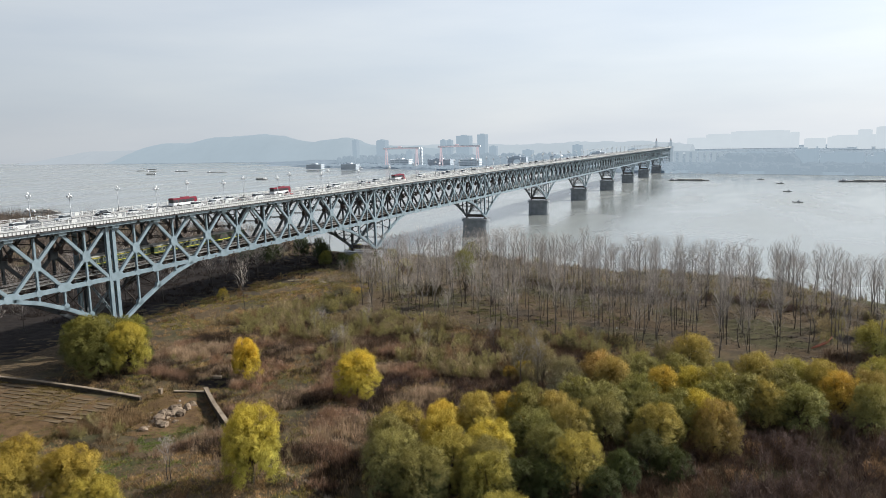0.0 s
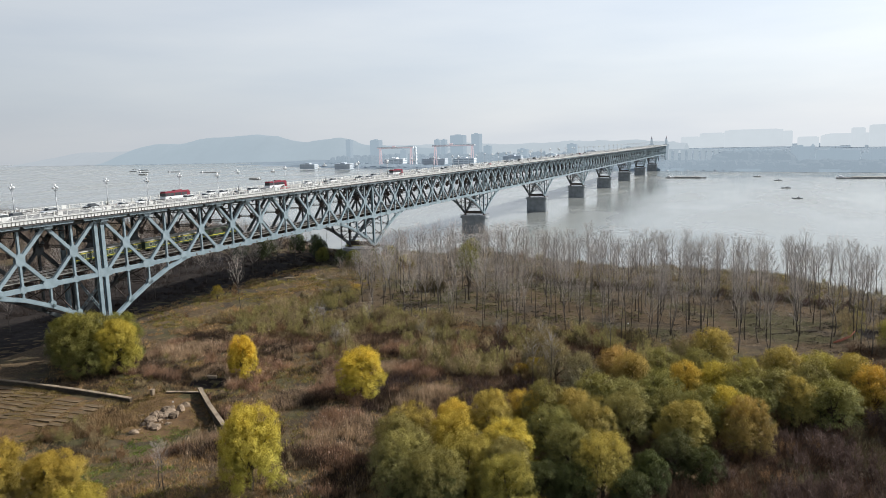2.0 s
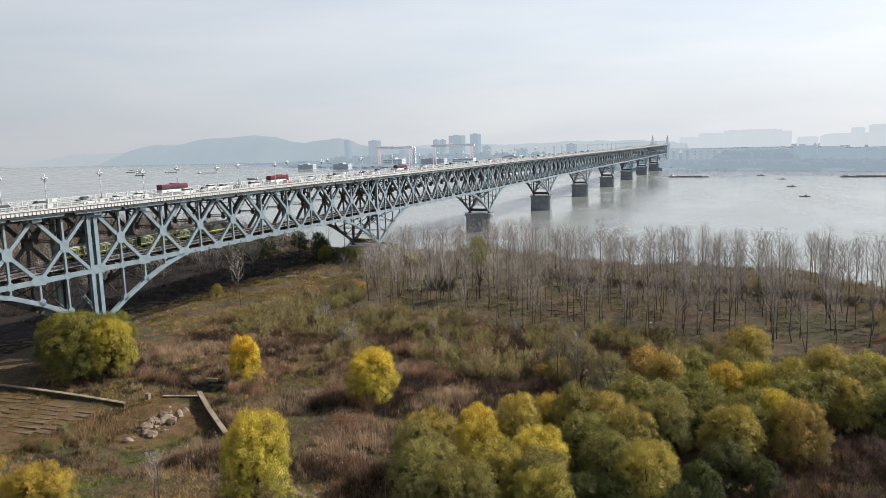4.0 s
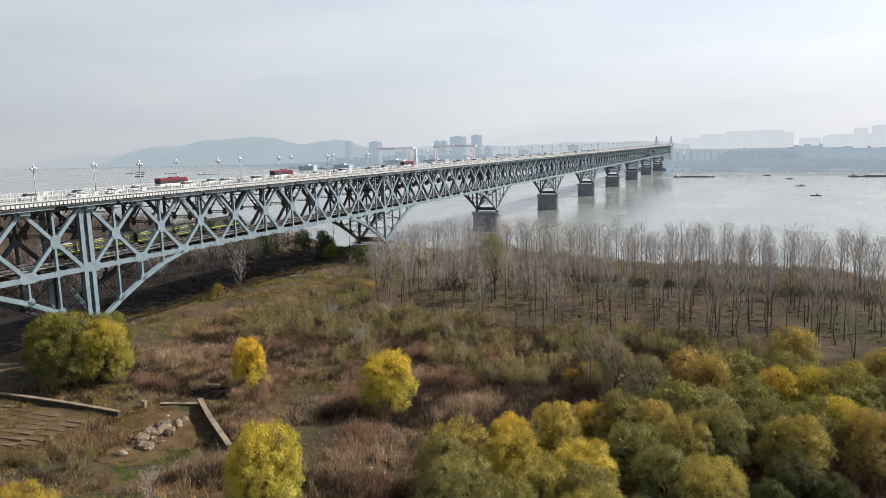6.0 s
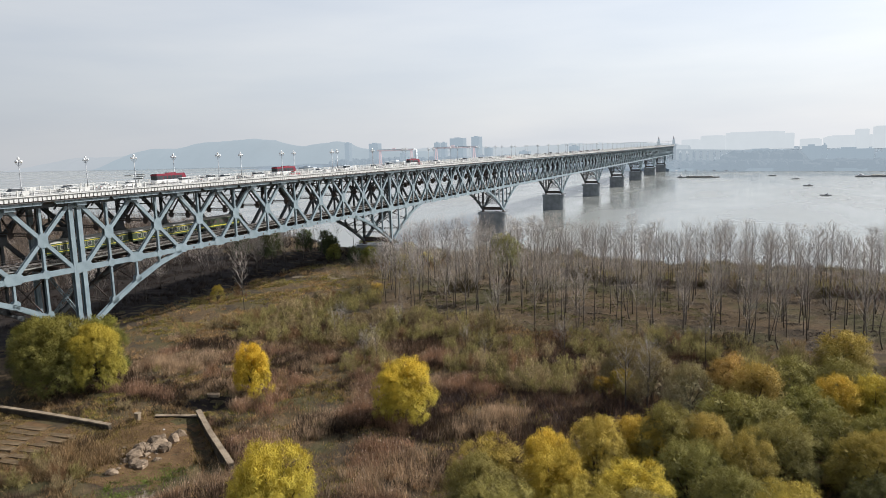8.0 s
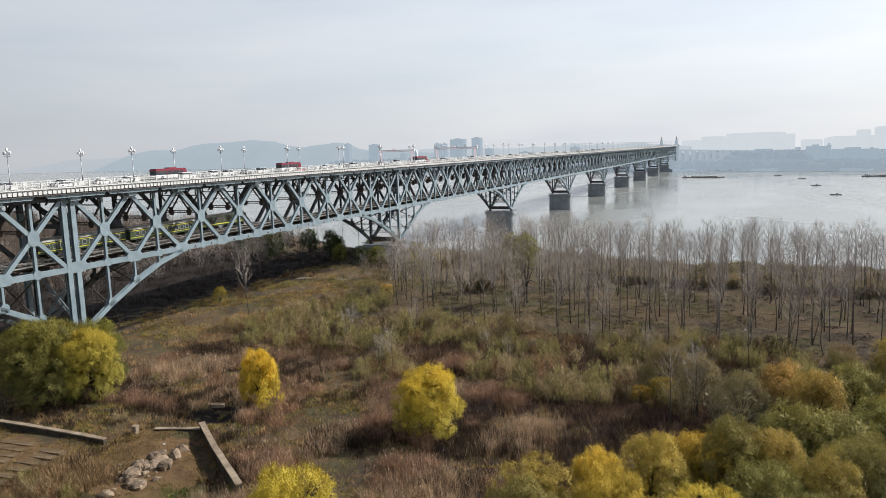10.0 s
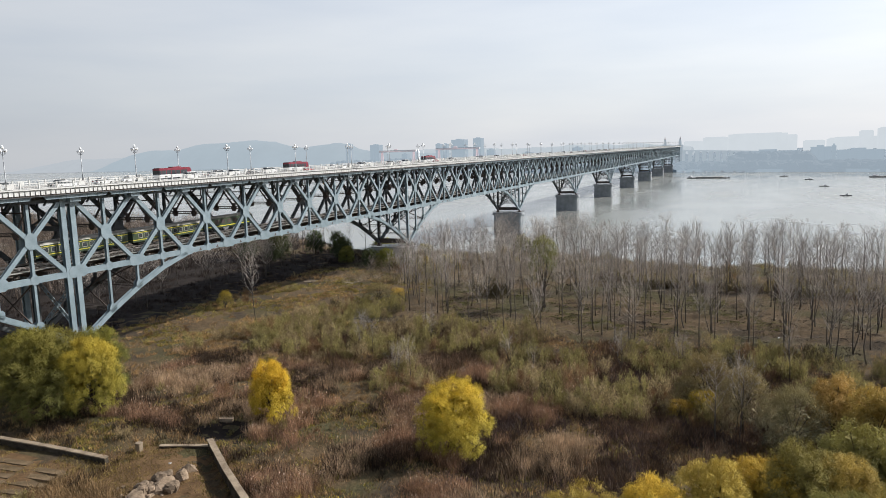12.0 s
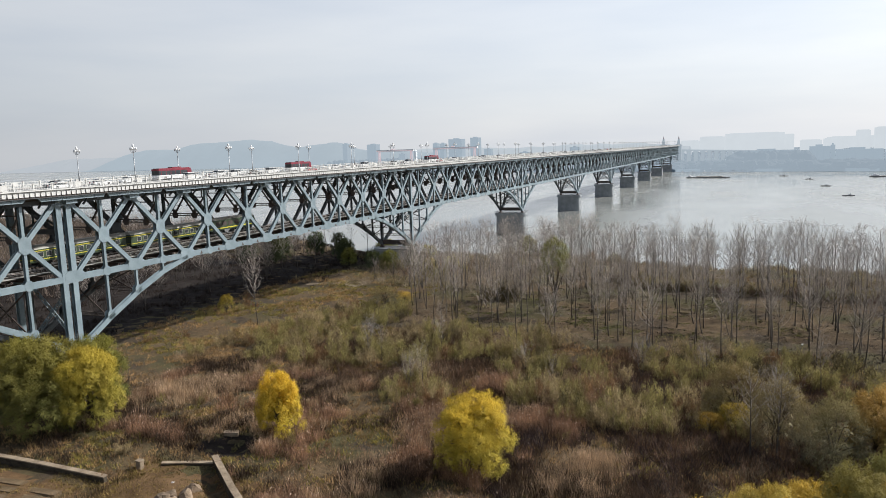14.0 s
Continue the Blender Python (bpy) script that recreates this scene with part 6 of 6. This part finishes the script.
viaduct_pier = Shape().box(-4.5, -0.9, -8, 4.5, 0.9, 33).box(-5.2, -1.6, 30.5, 5.2, 1.6, 33.4).mesh("viaduct_pier", FAR_PALE)
for i in range(11):
    c = va + vd * (6 + 17 * i)
    part("viaduct_pier", viaduct_pier, None, viaduct, at=pose(c.x, c.y, 1.6 - 0.64 * i, 0, 0, 42))


def far_building(x0, x1, y, depth, top, floors, tint, label, crown=True, material=None):
    """A block with recessed window bands, floor by floor, and a plant room on the roof."""
    wall = material or FAR_WALL
    root = thing("far_building", label, "building", "buildings on the far bank")
    w, z0 = x1 - x0, 2.0
    h = (top - z0) / floors
    part("wall", Shape().box(x0 + 0.4, y + 0.4, z0, x1 - 0.4, y + depth, top), FAR_GLASS if material is None else material, root)
    if y < 2900:
        band = Shape().box(x0, y, -0.22 * h, x1, y + depth + 0.4, 0.28 * h).mesh("floor_band", wall)
        pilaster = Shape().box(0, y - 0.15, z0, 1.6, y + 0.6, top).mesh("pilaster", wall)
        bays = max(3, int(w / 14))
        made = [part("floor_band", band, None, root, at=Matrix.Translation((0, 0, z0 + h * i))) for i in range(floors + 1)]
        made += [part("pilaster", pilaster, None, root, at=Matrix.Translation((x0 + (w - 1.6) * i / bays, 0, 0))) for i in range(bays + 1)]
        for o in made:
            o.color = (*tint, 1)
    else:
        part("roof", Shape().box(x0 + w * 0.08, y + 3, top, x1 - w * 0.1, y + depth * 0.8, top + 2.6), wall, root)
    if crown:
        r = part("roof", Shape().box(x0 + w * 0.3, y + depth * 0.2, top + 0.28 * h, x0 + w * 0.62, y + depth * 0.8, top + 0.28 * h + 3.2), wall, root)
        r.color = (*tint, 1)
    return root


PALE, COOL, WHITE = (0.9, 0.92, 0.95), (0.72, 0.78, 0.86), (1.35, 1.33, 1.3)
HIGH_RISES = (
        (-939, -884, 2500, 40, 92, 24, PALE, "pale high-rise slab veiled in haze"), (-848, -815, 2500, 34, 95, 26, PALE, "pale high-rise tower veiled in haze"),
        (-919, -901, 2300, 20, 76, 20, PALE, "slim pale tower block in haze"), (-892, -874, 2300, 20, 75, 20, PALE, "slim pale tower block in haze"),
        (-1137, -1100, 2200, 30, 79, 20, COOL, "grey-blue high-rise block in haze"), (-1120, -1103, 2000, 20, 82, 22, COOL, "tall grey-blue office tower by the hill"),
        )
WATERFRONT = (
        (-714, -708, 1700, 8, 52, 12, WHITE, "slim white tower on the far bank"), (-856, -809, 1500, 20, 15, 3, PALE, "low pale riverside shed"),
        (-1010, -960, 1560, 18, 13, 2, PALE, "low pale riverside warehouse"), (-780, -720, 1640, 24, 22, 4, WHITE, "long white workshop block"), (-680, -610, 1680, 24, 20, 4, PALE, "long pale workshop block"),
        (-560, -500, 1620, 20, 21, 4, WHITE, "pale riverside office block"), (-430, -380, 1650, 20, 24, 5, PALE, "pale riverside office block"), (-330, -300, 1700, 20, 26, 6, WHITE, "white apartment block on the far bank"),
        (-240, -205, 1800, 22, 30, 8, PALE, "pale apartment block on the far bank"), (-470, -440, 1900, 22, 38, 10, PALE, "pale apartment block in haze"), (-160, -130, 1900, 22, 36, 9, PALE, "pale apartment block in haze"),
        )
EAST_BANK = (
        (247, 281, 1420, 26, 36, 9, COOL, "dark grey-blue riverside building"), (281, 288, 1414, 9, 38, 9, WHITE, "white stair tower beside a dark building"),
        (290, 364, 1400, 30, 29, 7, COOL, "long grey-blue riverside hall"), (365, 376, 1380, 14, 22, 5, WHITE, "white building with open balconies"), (380, 440, 1390, 30, 29, 6, COOL, "grey-blue riverside block beyond the river"),
        (124, 232, 1520, 30, 29, 6, COOL, "long low hall half hidden by riverside trees"), (-1300, -1264, 2500, 30, 83, 20, COOL, "grey-blue high-rise block in haze"),
        (-860, -840, 1900, 16, 44, 11, PALE, "pale tower block in haze"), (-650, -625, 2100, 18, 50, 12, PALE, "pale tower block in haze"), (-380, -350, 2150, 20, 48, 12, PALE, "pale tower block in haze"))
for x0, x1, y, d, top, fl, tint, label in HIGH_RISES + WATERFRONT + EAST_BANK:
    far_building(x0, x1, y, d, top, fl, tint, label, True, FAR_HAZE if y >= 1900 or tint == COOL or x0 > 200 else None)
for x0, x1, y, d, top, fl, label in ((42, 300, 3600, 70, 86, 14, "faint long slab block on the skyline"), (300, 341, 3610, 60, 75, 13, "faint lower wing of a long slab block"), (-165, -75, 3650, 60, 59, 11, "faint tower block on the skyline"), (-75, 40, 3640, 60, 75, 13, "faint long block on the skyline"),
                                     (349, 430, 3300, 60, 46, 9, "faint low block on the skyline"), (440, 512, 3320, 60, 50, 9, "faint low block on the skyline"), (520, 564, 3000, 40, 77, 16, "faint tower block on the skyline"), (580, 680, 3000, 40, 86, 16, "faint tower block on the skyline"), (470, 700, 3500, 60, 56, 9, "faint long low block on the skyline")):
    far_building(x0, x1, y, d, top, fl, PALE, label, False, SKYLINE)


def gantry_crane(x, y, span, high):
    root = thing("gantry_crane", "hazy red and white shipyard gantry crane", "crane", "shipyard cranes", at=pose(x, y, 4))
    for e in (0, 1):
        for s in (-1, 1):
            part("leg", Shape().beam((span * e + 6 * s, -4 * s, 0), (span * e + 1.5 * s, 0, high), 2.2, 2.2, (0, 1, 0)), RED_PAINT, root)
        part("cross_tie", Shape().beam((span * e - 5, 0, high * 0.3), (span * e + 5, 0, high * 0.3), 1.2, 1.2, (0, 1, 0)), RED_PAINT, root)
    part("girder", Shape().box(-8, -3, high, span + 8, 3, high + 5), HULLWHITE, root, "white main girder")
    part("girder_stripe", Shape().box(-8, -3.2, high + 1.4, span + 8, -3.05, high + 2.6), RED_PAINT, root)
    part("trolley", Shape().box(span * 0.4, -3.4, high + 5, span * 0.4 + 9, 3.4, high + 8), RED_PAINT, root)


gantry_crane(-790, 1640, 96, 48), gantry_crane(-620, 1640, 108, 50)


def woods(name, label, x0, x1, y0, y1, count, low, high, seed):
    """Far-off trees in one mass of uneven crowns, y0 to y1 metres behind the far shore."""
    g = random.Random(seed)
    s = Shape()
    for i in range(count):
        x = g.uniform(x0, x1)
        y = float(np.interp(x, FAR_X, FAR_Y)) + g.uniform(y0, y1)
        r, h = g.uniform(7, 15), g.uniform(low, high)
        n0 = len(s.v)
        s.ball((x, y, 1 + h * 0.5), r, 4, 6, h * 0.5 / r)
        s.v[n0:] = [(a + g.gauss(0, 1.2), b, c + g.gauss(0, 0.9)) for a, b, c in s.v[n0:]]
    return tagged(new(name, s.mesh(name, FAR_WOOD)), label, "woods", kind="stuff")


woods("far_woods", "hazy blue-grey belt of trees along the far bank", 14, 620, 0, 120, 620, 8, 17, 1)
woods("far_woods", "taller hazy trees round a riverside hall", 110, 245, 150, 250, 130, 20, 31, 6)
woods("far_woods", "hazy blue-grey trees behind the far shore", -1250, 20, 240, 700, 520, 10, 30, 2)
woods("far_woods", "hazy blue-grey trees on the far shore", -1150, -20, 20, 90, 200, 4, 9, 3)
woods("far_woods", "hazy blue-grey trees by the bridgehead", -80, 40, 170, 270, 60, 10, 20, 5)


# ---- boats ----
def barge(x, y, turn, length, loaded=True):
    root = thing("river_barge", "long low dark river barge heaped with pale cargo", "barge", "vessels on the river", at=pose(x, y, WATER_Z, 0, 0, turn))
    w = length * 0.16
    o = [(-length / 2, -w / 2), (length * 0.42, -w / 2), (length / 2, 0), (length * 0.42, w / 2), (-length / 2, w / 2)]
    part("hull", Shape().prism(o, "z", -0.8, 1.5), SHIP, root)
    if loaded:
        part("cargo", Shape().prism([(-length * 0.3, 1.5), (length * 0.36, 1.5), (length * 0.32, 2.6), (-length * 0.05, 2.3), (-length * 0.26, 2.7)], "y", -w * 0.34, w * 0.34), SHIP_TOP, root)
    part("wheelhouse", Shape().box(-length * 0.46, -w * 0.32, 1.5, -length * 0.38, w * 0.32, 2.8).box(-length * 0.45, -w * 0.24, 2.8, -length * 0.41, w * 0.24, 3.9), HULLWHITE, root)
    part("mast", Shape().tube([(-length * 0.43, 0, 3.9), (-length * 0.43, 0, 6)], [0.15, 0.08], 5), POLE, root)
    return root


def small_boat(x, y, turn, length=14, hull=None):
    root = thing("small_boat", "small dark work boat with a low cabin", "boat", "vessels on the river", at=pose(x, y, WATER_Z, 0, 0, turn))
    w = length * 0.2
    part("hull", Shape().prism([(-length / 2, -w / 2), (length * 0.3, -w / 2), (length / 2, 0), (length * 0.3, w / 2), (-length / 2, w / 2)], "z", -0.4, 0.9), hull or SHIP, root)
    part("cabin", Shape().box(-length * 0.2, -w * 0.3, 0.9, length * 0.02, w * 0.3, 1.8).box(-length * 0.16, -w * 0.2, 1.8, -length * 0.08, w * 0.2, 2.5), HULLWHITE, root)


barge(84, 1020, -6, 60), barge(330, 990, -4, 85)
small_boat(186, 1047, 170, 11), small_boat(212, 945, 175, 10), small_boat(217, 790, 180, 10), small_boat(222, 638, 175, 10)
for x, y, t, n in ((-1750, 1700, 10, 40), (-1660, 1570, 190, 36), (-1540, 1500, 5, 38), (-1380, 1340, 185, 34), (-1440, 1520, 0, 46), (-800, 1090, 160, 40), (-780, 1065, 165, 36), (-1230, 1440, 10, 60), (-580, 404, 20, 34), (-552, 392, 14, 38)):
    barge(x, y, t, n, n < 42)
small_boat(-497, 455, 30, 16), small_boat(-1900, 1800, 0, 18)

# Added wall whose haze glow covers a dark line at the far shore.
bank = thing("river_embankment", "low glowing wall added to cover the dark far shoreline", "embankment", kind="structure")
for i in range(14):
    xa, xb = 16 + 44 * i, 60 + 44 * i
    ya, yb = (float(np.interp(q, FAR_X, FAR_Y)) - 0.5 for q in (xa, xb))
    part("embankment_wall", Shape().beam((xa, ya - 4, -0.6), (xb, yb - 4, -0.6), 2.4, 8.6 + 0.7 * (i * 7 % 3), (0, 0, 1)), FAR_WOOD if i % 3 else FAR_HAZE, bank)
mg = random.Random(8)
for i in range(7):                                           # moored craft along the far shore
    x = 34 + 17 * i + mg.uniform(-4, 4)
    small_boat(x, float(np.interp(x, FAR_X, FAR_Y)) - mg.uniform(8, 22), -22 + mg.uniform(-6, 6), mg.uniform(12, 22), FAR_STONE if i % 2 else FAR_WOOD)

# ---- traffic ----
def wheel_part(root, x, y, r, wide):
    tyre = part("wheel", Shape().tube([(x - wide / 2, y, r), (x + wide / 2, y, r)], [r, r], 12), RUBBER, root)
    return part("rim", Shape().tube([(x - wide / 2 - 0.01, y, r), (x + wide / 2 + 0.01, y, r)], [r * 0.6, r * 0.6], 10), RAIL, tyre)


def car_thing(kind):
    """A car facing +y: lower body, tapering cabin of glass, roof, wheels and lamps."""
    long, high, wide = {"saloon": (4.6, 1.45, 1.8), "van": (4.9, 1.9, 1.8), "suv": (4.6, 1.7, 1.85)}[kind]
    root = thing("car", "white saloon car on the bridge deck", "car", "vehicles on the bridge")
    h, hw = long / 2, wide / 2
    belt = high * 0.58
    body = Shape().prism([(-h, 0.35), (-h + 0.1, 0.25), (h - 0.15, 0.25), (h, 0.4), (h - 0.05, belt * 0.82), (h * 0.5, belt), (-h * 0.8, belt), (-h, belt * 0.92)], "x", -hw, hw)
    part("body", body, CAR_PAINT, root)
    a, b = {"saloon": (-0.72, 0.48), "van": (-0.96, 0.62), "suv": (-0.93, 0.46)}[kind]
    c, d = {"saloon": (-0.42, 0.12), "van": (-0.9, 0.36), "suv": (-0.8, 0.2)}[kind]
    cabin = Shape().add([(-hw * 0.95, a * h, belt), (hw * 0.95, a * h, belt), (hw * 0.95, b * h, belt), (-hw * 0.95, b * h, belt), (-hw * 0.78, c * h, high - 0.06), (hw * 0.78, c * h, high - 0.06), (hw * 0.78, d * h, high - 0.06), (-hw * 0.78, d * h, high - 0.06)],
                        [(0, 1, 5, 4), (1, 2, 6, 5), (2, 3, 7, 6), (3, 0, 4, 7), (4, 5, 6, 7)])
    part("cabin_glass", cabin, CAR_GLASS, root, "dark tinted windows")
    part("roof", Shape().box(-hw * 0.82, c * h - 0.12, high - 0.15, hw * 0.82, d * h + 0.12, high), CAR_PAINT, root)
    for x in (-hw + 0.08, hw - 0.08):
        for y in (-h * 0.62, h * 0.64):
            wheel_part(root, x, y, 0.33, 0.2)
    for x in (-hw + 0.28, hw - 0.28):
        part("headlight", Shape().box(x - 0.2, h - 0.12, 0.55, x + 0.2, h + 0.005, 0.72), LAMP_CLEAR, root)
        part("tail_light", Shape().box(x - 0.2, -h - 0.005, 0.6, x + 0.2, -h + 0.1, 0.82), LAMP_RED, root)
    return root


def paint(ob, colour):
    for c in ob.children:
        c.color = (*colour, 1)


def city_bus(paint_colour, label):
    root = thing("bus", label, "bus", "vehicles on the bridge")
    part("skirt", Shape().prism(rounded(2.5, 11.8, 0.25, 3), "z", 0.35, 1.25), HULLWHITE, root, "white lower panels")
    part("window_band", Shape().prism(rounded(2.46, 11.76, 0.25, 3), "z", 1.25, 2.35), CAR_GLASS, root, "dark window band")
    for i in range(7):
        for x in (-1.24, 1.22):
            part("pillar", Shape().box(x, -5.2 + 1.7 * i - 0.08, 1.25, x + 0.02, -5.2 + 1.7 * i + 0.08, 2.35), CAR_PAINT, root).color = (*paint_colour, 1)
    part("roof", Shape().prism(rounded(2.5, 11.8, 0.25, 3), "z", 2.35, 2.85).prism(rounded(2.2, 11.2, 0.25, 3), "z", 2.85, 3.0), CAR_PAINT, root).color = (*paint_colour, 1)
    part("roof_unit", Shape().box(-0.8, -2.5, 3.0, 0.8, 0.5, 3.25), CAR_PAINT, root).color = (*paint_colour, 1)
    part("rear_panel", Shape().box(-1.26, -5.95, 0.4, 1.26, -4.4, 2.36), CAR_PAINT, root).color = (*paint_colour, 1)
    for x in (-1.12, 1.12):
        for y in (-3.4, 3.6):
            wheel_part(root, x, y, 0.48, 0.28)
    return root


bus = city_bus((0.2, 0.018, 0.034), "red and white city bus with dark windows")
bus.matrix_basis = pose(-5.0, 40, DECK_Z + 0.01, 0, 0, 180)
copy_thing(bus, pose(-4.9, 98, DECK_Z + 0.01, 0, 0, 180))
tagged(copy_thing(bus, pose(-5.0, 210, DECK_Z + 0.01, 0, 0, 180)), "red city bus with dark windows")

CARS = {k: car_thing(k) for k in ("saloon", "van", "suv")}
COLOURS = {"white": (0.78, 0.78, 0.77), "silver": (0.45, 0.46, 0.47), "black": (0.02, 0.021, 0.023), "red": (0.4, 0.03, 0.03), "grey": (0.16, 0.165, 0.17)}
WORDS = {"saloon": "saloon car", "van": "van", "suv": "hatchback"}
TRAFFIC = [(5.3, -31, "van", "white"), (5.3, -2, "saloon", "white"), (1.9, 11, "saloon", "white"), (5.4, 36, "van", "white"), (1.8, 48, "saloon", "silver"), (5.3, 61, "saloon", "black"), (-1.9, -12, "suv", "silver"), (-5.2, 5, "saloon", "black"),
           (-1.9, 22, "saloon", "white"), (-5.3, 58, "suv", "white"), (1.9, 74, "van", "white"), (5.3, 90, "saloon", "red"), (-1.9, 80, "saloon", "silver"), (5.3, 112, "saloon", "white"), (1.9, 127, "saloon", "grey"), (-5.3, 122, "saloon", "white"),
           (-1.9, 138, "van", "white"), (5.3, 150, "suv", "black"), (1.8, 166, "saloon", "white"), (-5.3, 170, "saloon", "silver"), (-1.9, 61, "suv", "white"), (-5.2, -40, "saloon", "white"), (1.9, -24, "suv", "grey")]
tg = random.Random(14)
y = 184
while y < 700:
    TRAFFIC.append((tg.choice((-5.3, -1.9, 1.9, 5.3)), y, tg.choice(("saloon", "van", "suv", "saloon")), tg.choice(("white", "white", "silver", "black", "grey", "red"))))
    y += tg.uniform(8, 24)
used = set()
for x, y, kind, colour in TRAFFIC:
    at = pose(x, y, DECK_Z + 0.01, 0, 0, 0 if x > 0 else 180)
    if kind in used:
        ob = copy_thing(CARS[kind], at)
    else:
        ob = CARS[kind]
        ob.matrix_basis = at
        used.add(kind)
    ob["label"] = f"{colour} {WORDS[kind]} driving on the bridge deck"
    paint(ob, COLOURS[colour])


# ---- the train on the lower deck ----
def coach(y, label):
    root = thing("railway_coach", label, "railway coach", "coaches of the train", at=pose(-2.25, y, LOW + 2.33))
    part("body", Shape().box(-1.52, -12.5, 0.9, 1.52, 12.5, 3.55), COACH_GREEN, root)
    part("roof", Shape().prism([(-1.54, 3.55), (1.54, 3.55), (1.25, 4.05), (0.6, 4.3), (-0.6, 4.3), (-1.25, 4.05)], "y", -12.6, 12.6), COACH_ROOF, root)
    for z in (1.35, 3.15):
        part("stripe", Shape().box(-1.545, -12.5, z, 1.545, 12.5, z + 0.15), COACH_YELLOW, root, "yellow stripe")
    pane = Shape().box(-1.55, -0.55, 1.95, 1.55, 0.55, 2.85).mesh("window", CAR_GLASS)
    frame_shape = Shape()
    for s in ((-0.66, -0.56), (0.56, 0.66)):
        frame_shape.box(-1.552, s[0], 1.85, 1.552, s[1], 2.95)
    frame_shape.box(-1.552, -0.56, 2.85, 1.552, 0.56, 2.95).box(-1.552, -0.56, 1.85, 1.552, 0.56, 1.95)
    surround = frame_shape.mesh("window_frame", COACH_ROOF)
    for i in range(11):
        w = part("window", pane, None, root, at=Matrix.Translation((0, -10 + 2.0 * i, 0)))
        part("window_frame", surround, None, w)
    for e in (-8.8, 8.8):
        b = part("bogie", Shape().box(-1.2, e - 1.7, 0.35, 1.2, e + 1.7, 0.85), RUBBER, root)
        for dy in (-1.2, 1.2):
            part("wheelset", Shape().tube([(-0.85, e + dy, 0.46), (0.85, e + dy, 0.46)], [0.46, 0.46], 12), RUBBER, b)
    return root


for y in (33, 6.5):
    coach(y, "dark green railway coach with yellow stripes on the lower deck")
loco = thing("locomotive", "dark green diesel locomotive on the lower deck", "locomotive", at=pose(-2.25, 57.5, LOW + 2.33))
part("body", Shape().prism([(-10, 1.1), (10, 1.1), (10.4, 2.2), (9.8, 3.9), (-9.8, 3.9), (-10.4, 2.2)], "x", -1.5, 1.5), COACH_GREEN, loco)
part("roof", Shape().prism([(-1.5, 3.9), (1.5, 3.9), (0.9, 4.45), (-0.9, 4.45)], "y", -9.6, 9.6), SHIP_TOP, loco)
part("stripe", Shape().box(-1.52, -9.9, 1.5, 1.52, 9.9, 1.75), COACH_YELLOW, loco, "yellow stripe")
part("cab_window", Shape().box(-1.25, 9.5, 2.7, 1.25, 10.15, 3.5), CAR_GLASS, loco)
for i in range(5):
    part("grille", Shape().box(-1.53, -7 + 2.6 * i, 2.3, 1.53, -5.2 + 2.6 * i, 3.4), STEEL_DARK, loco)
for e in (-6.5, 6.5):
    part("bogie", Shape().box(-1.2, e - 2.4, 0.3, 1.2, e + 2.4, 1.0), RUBBER, loco)
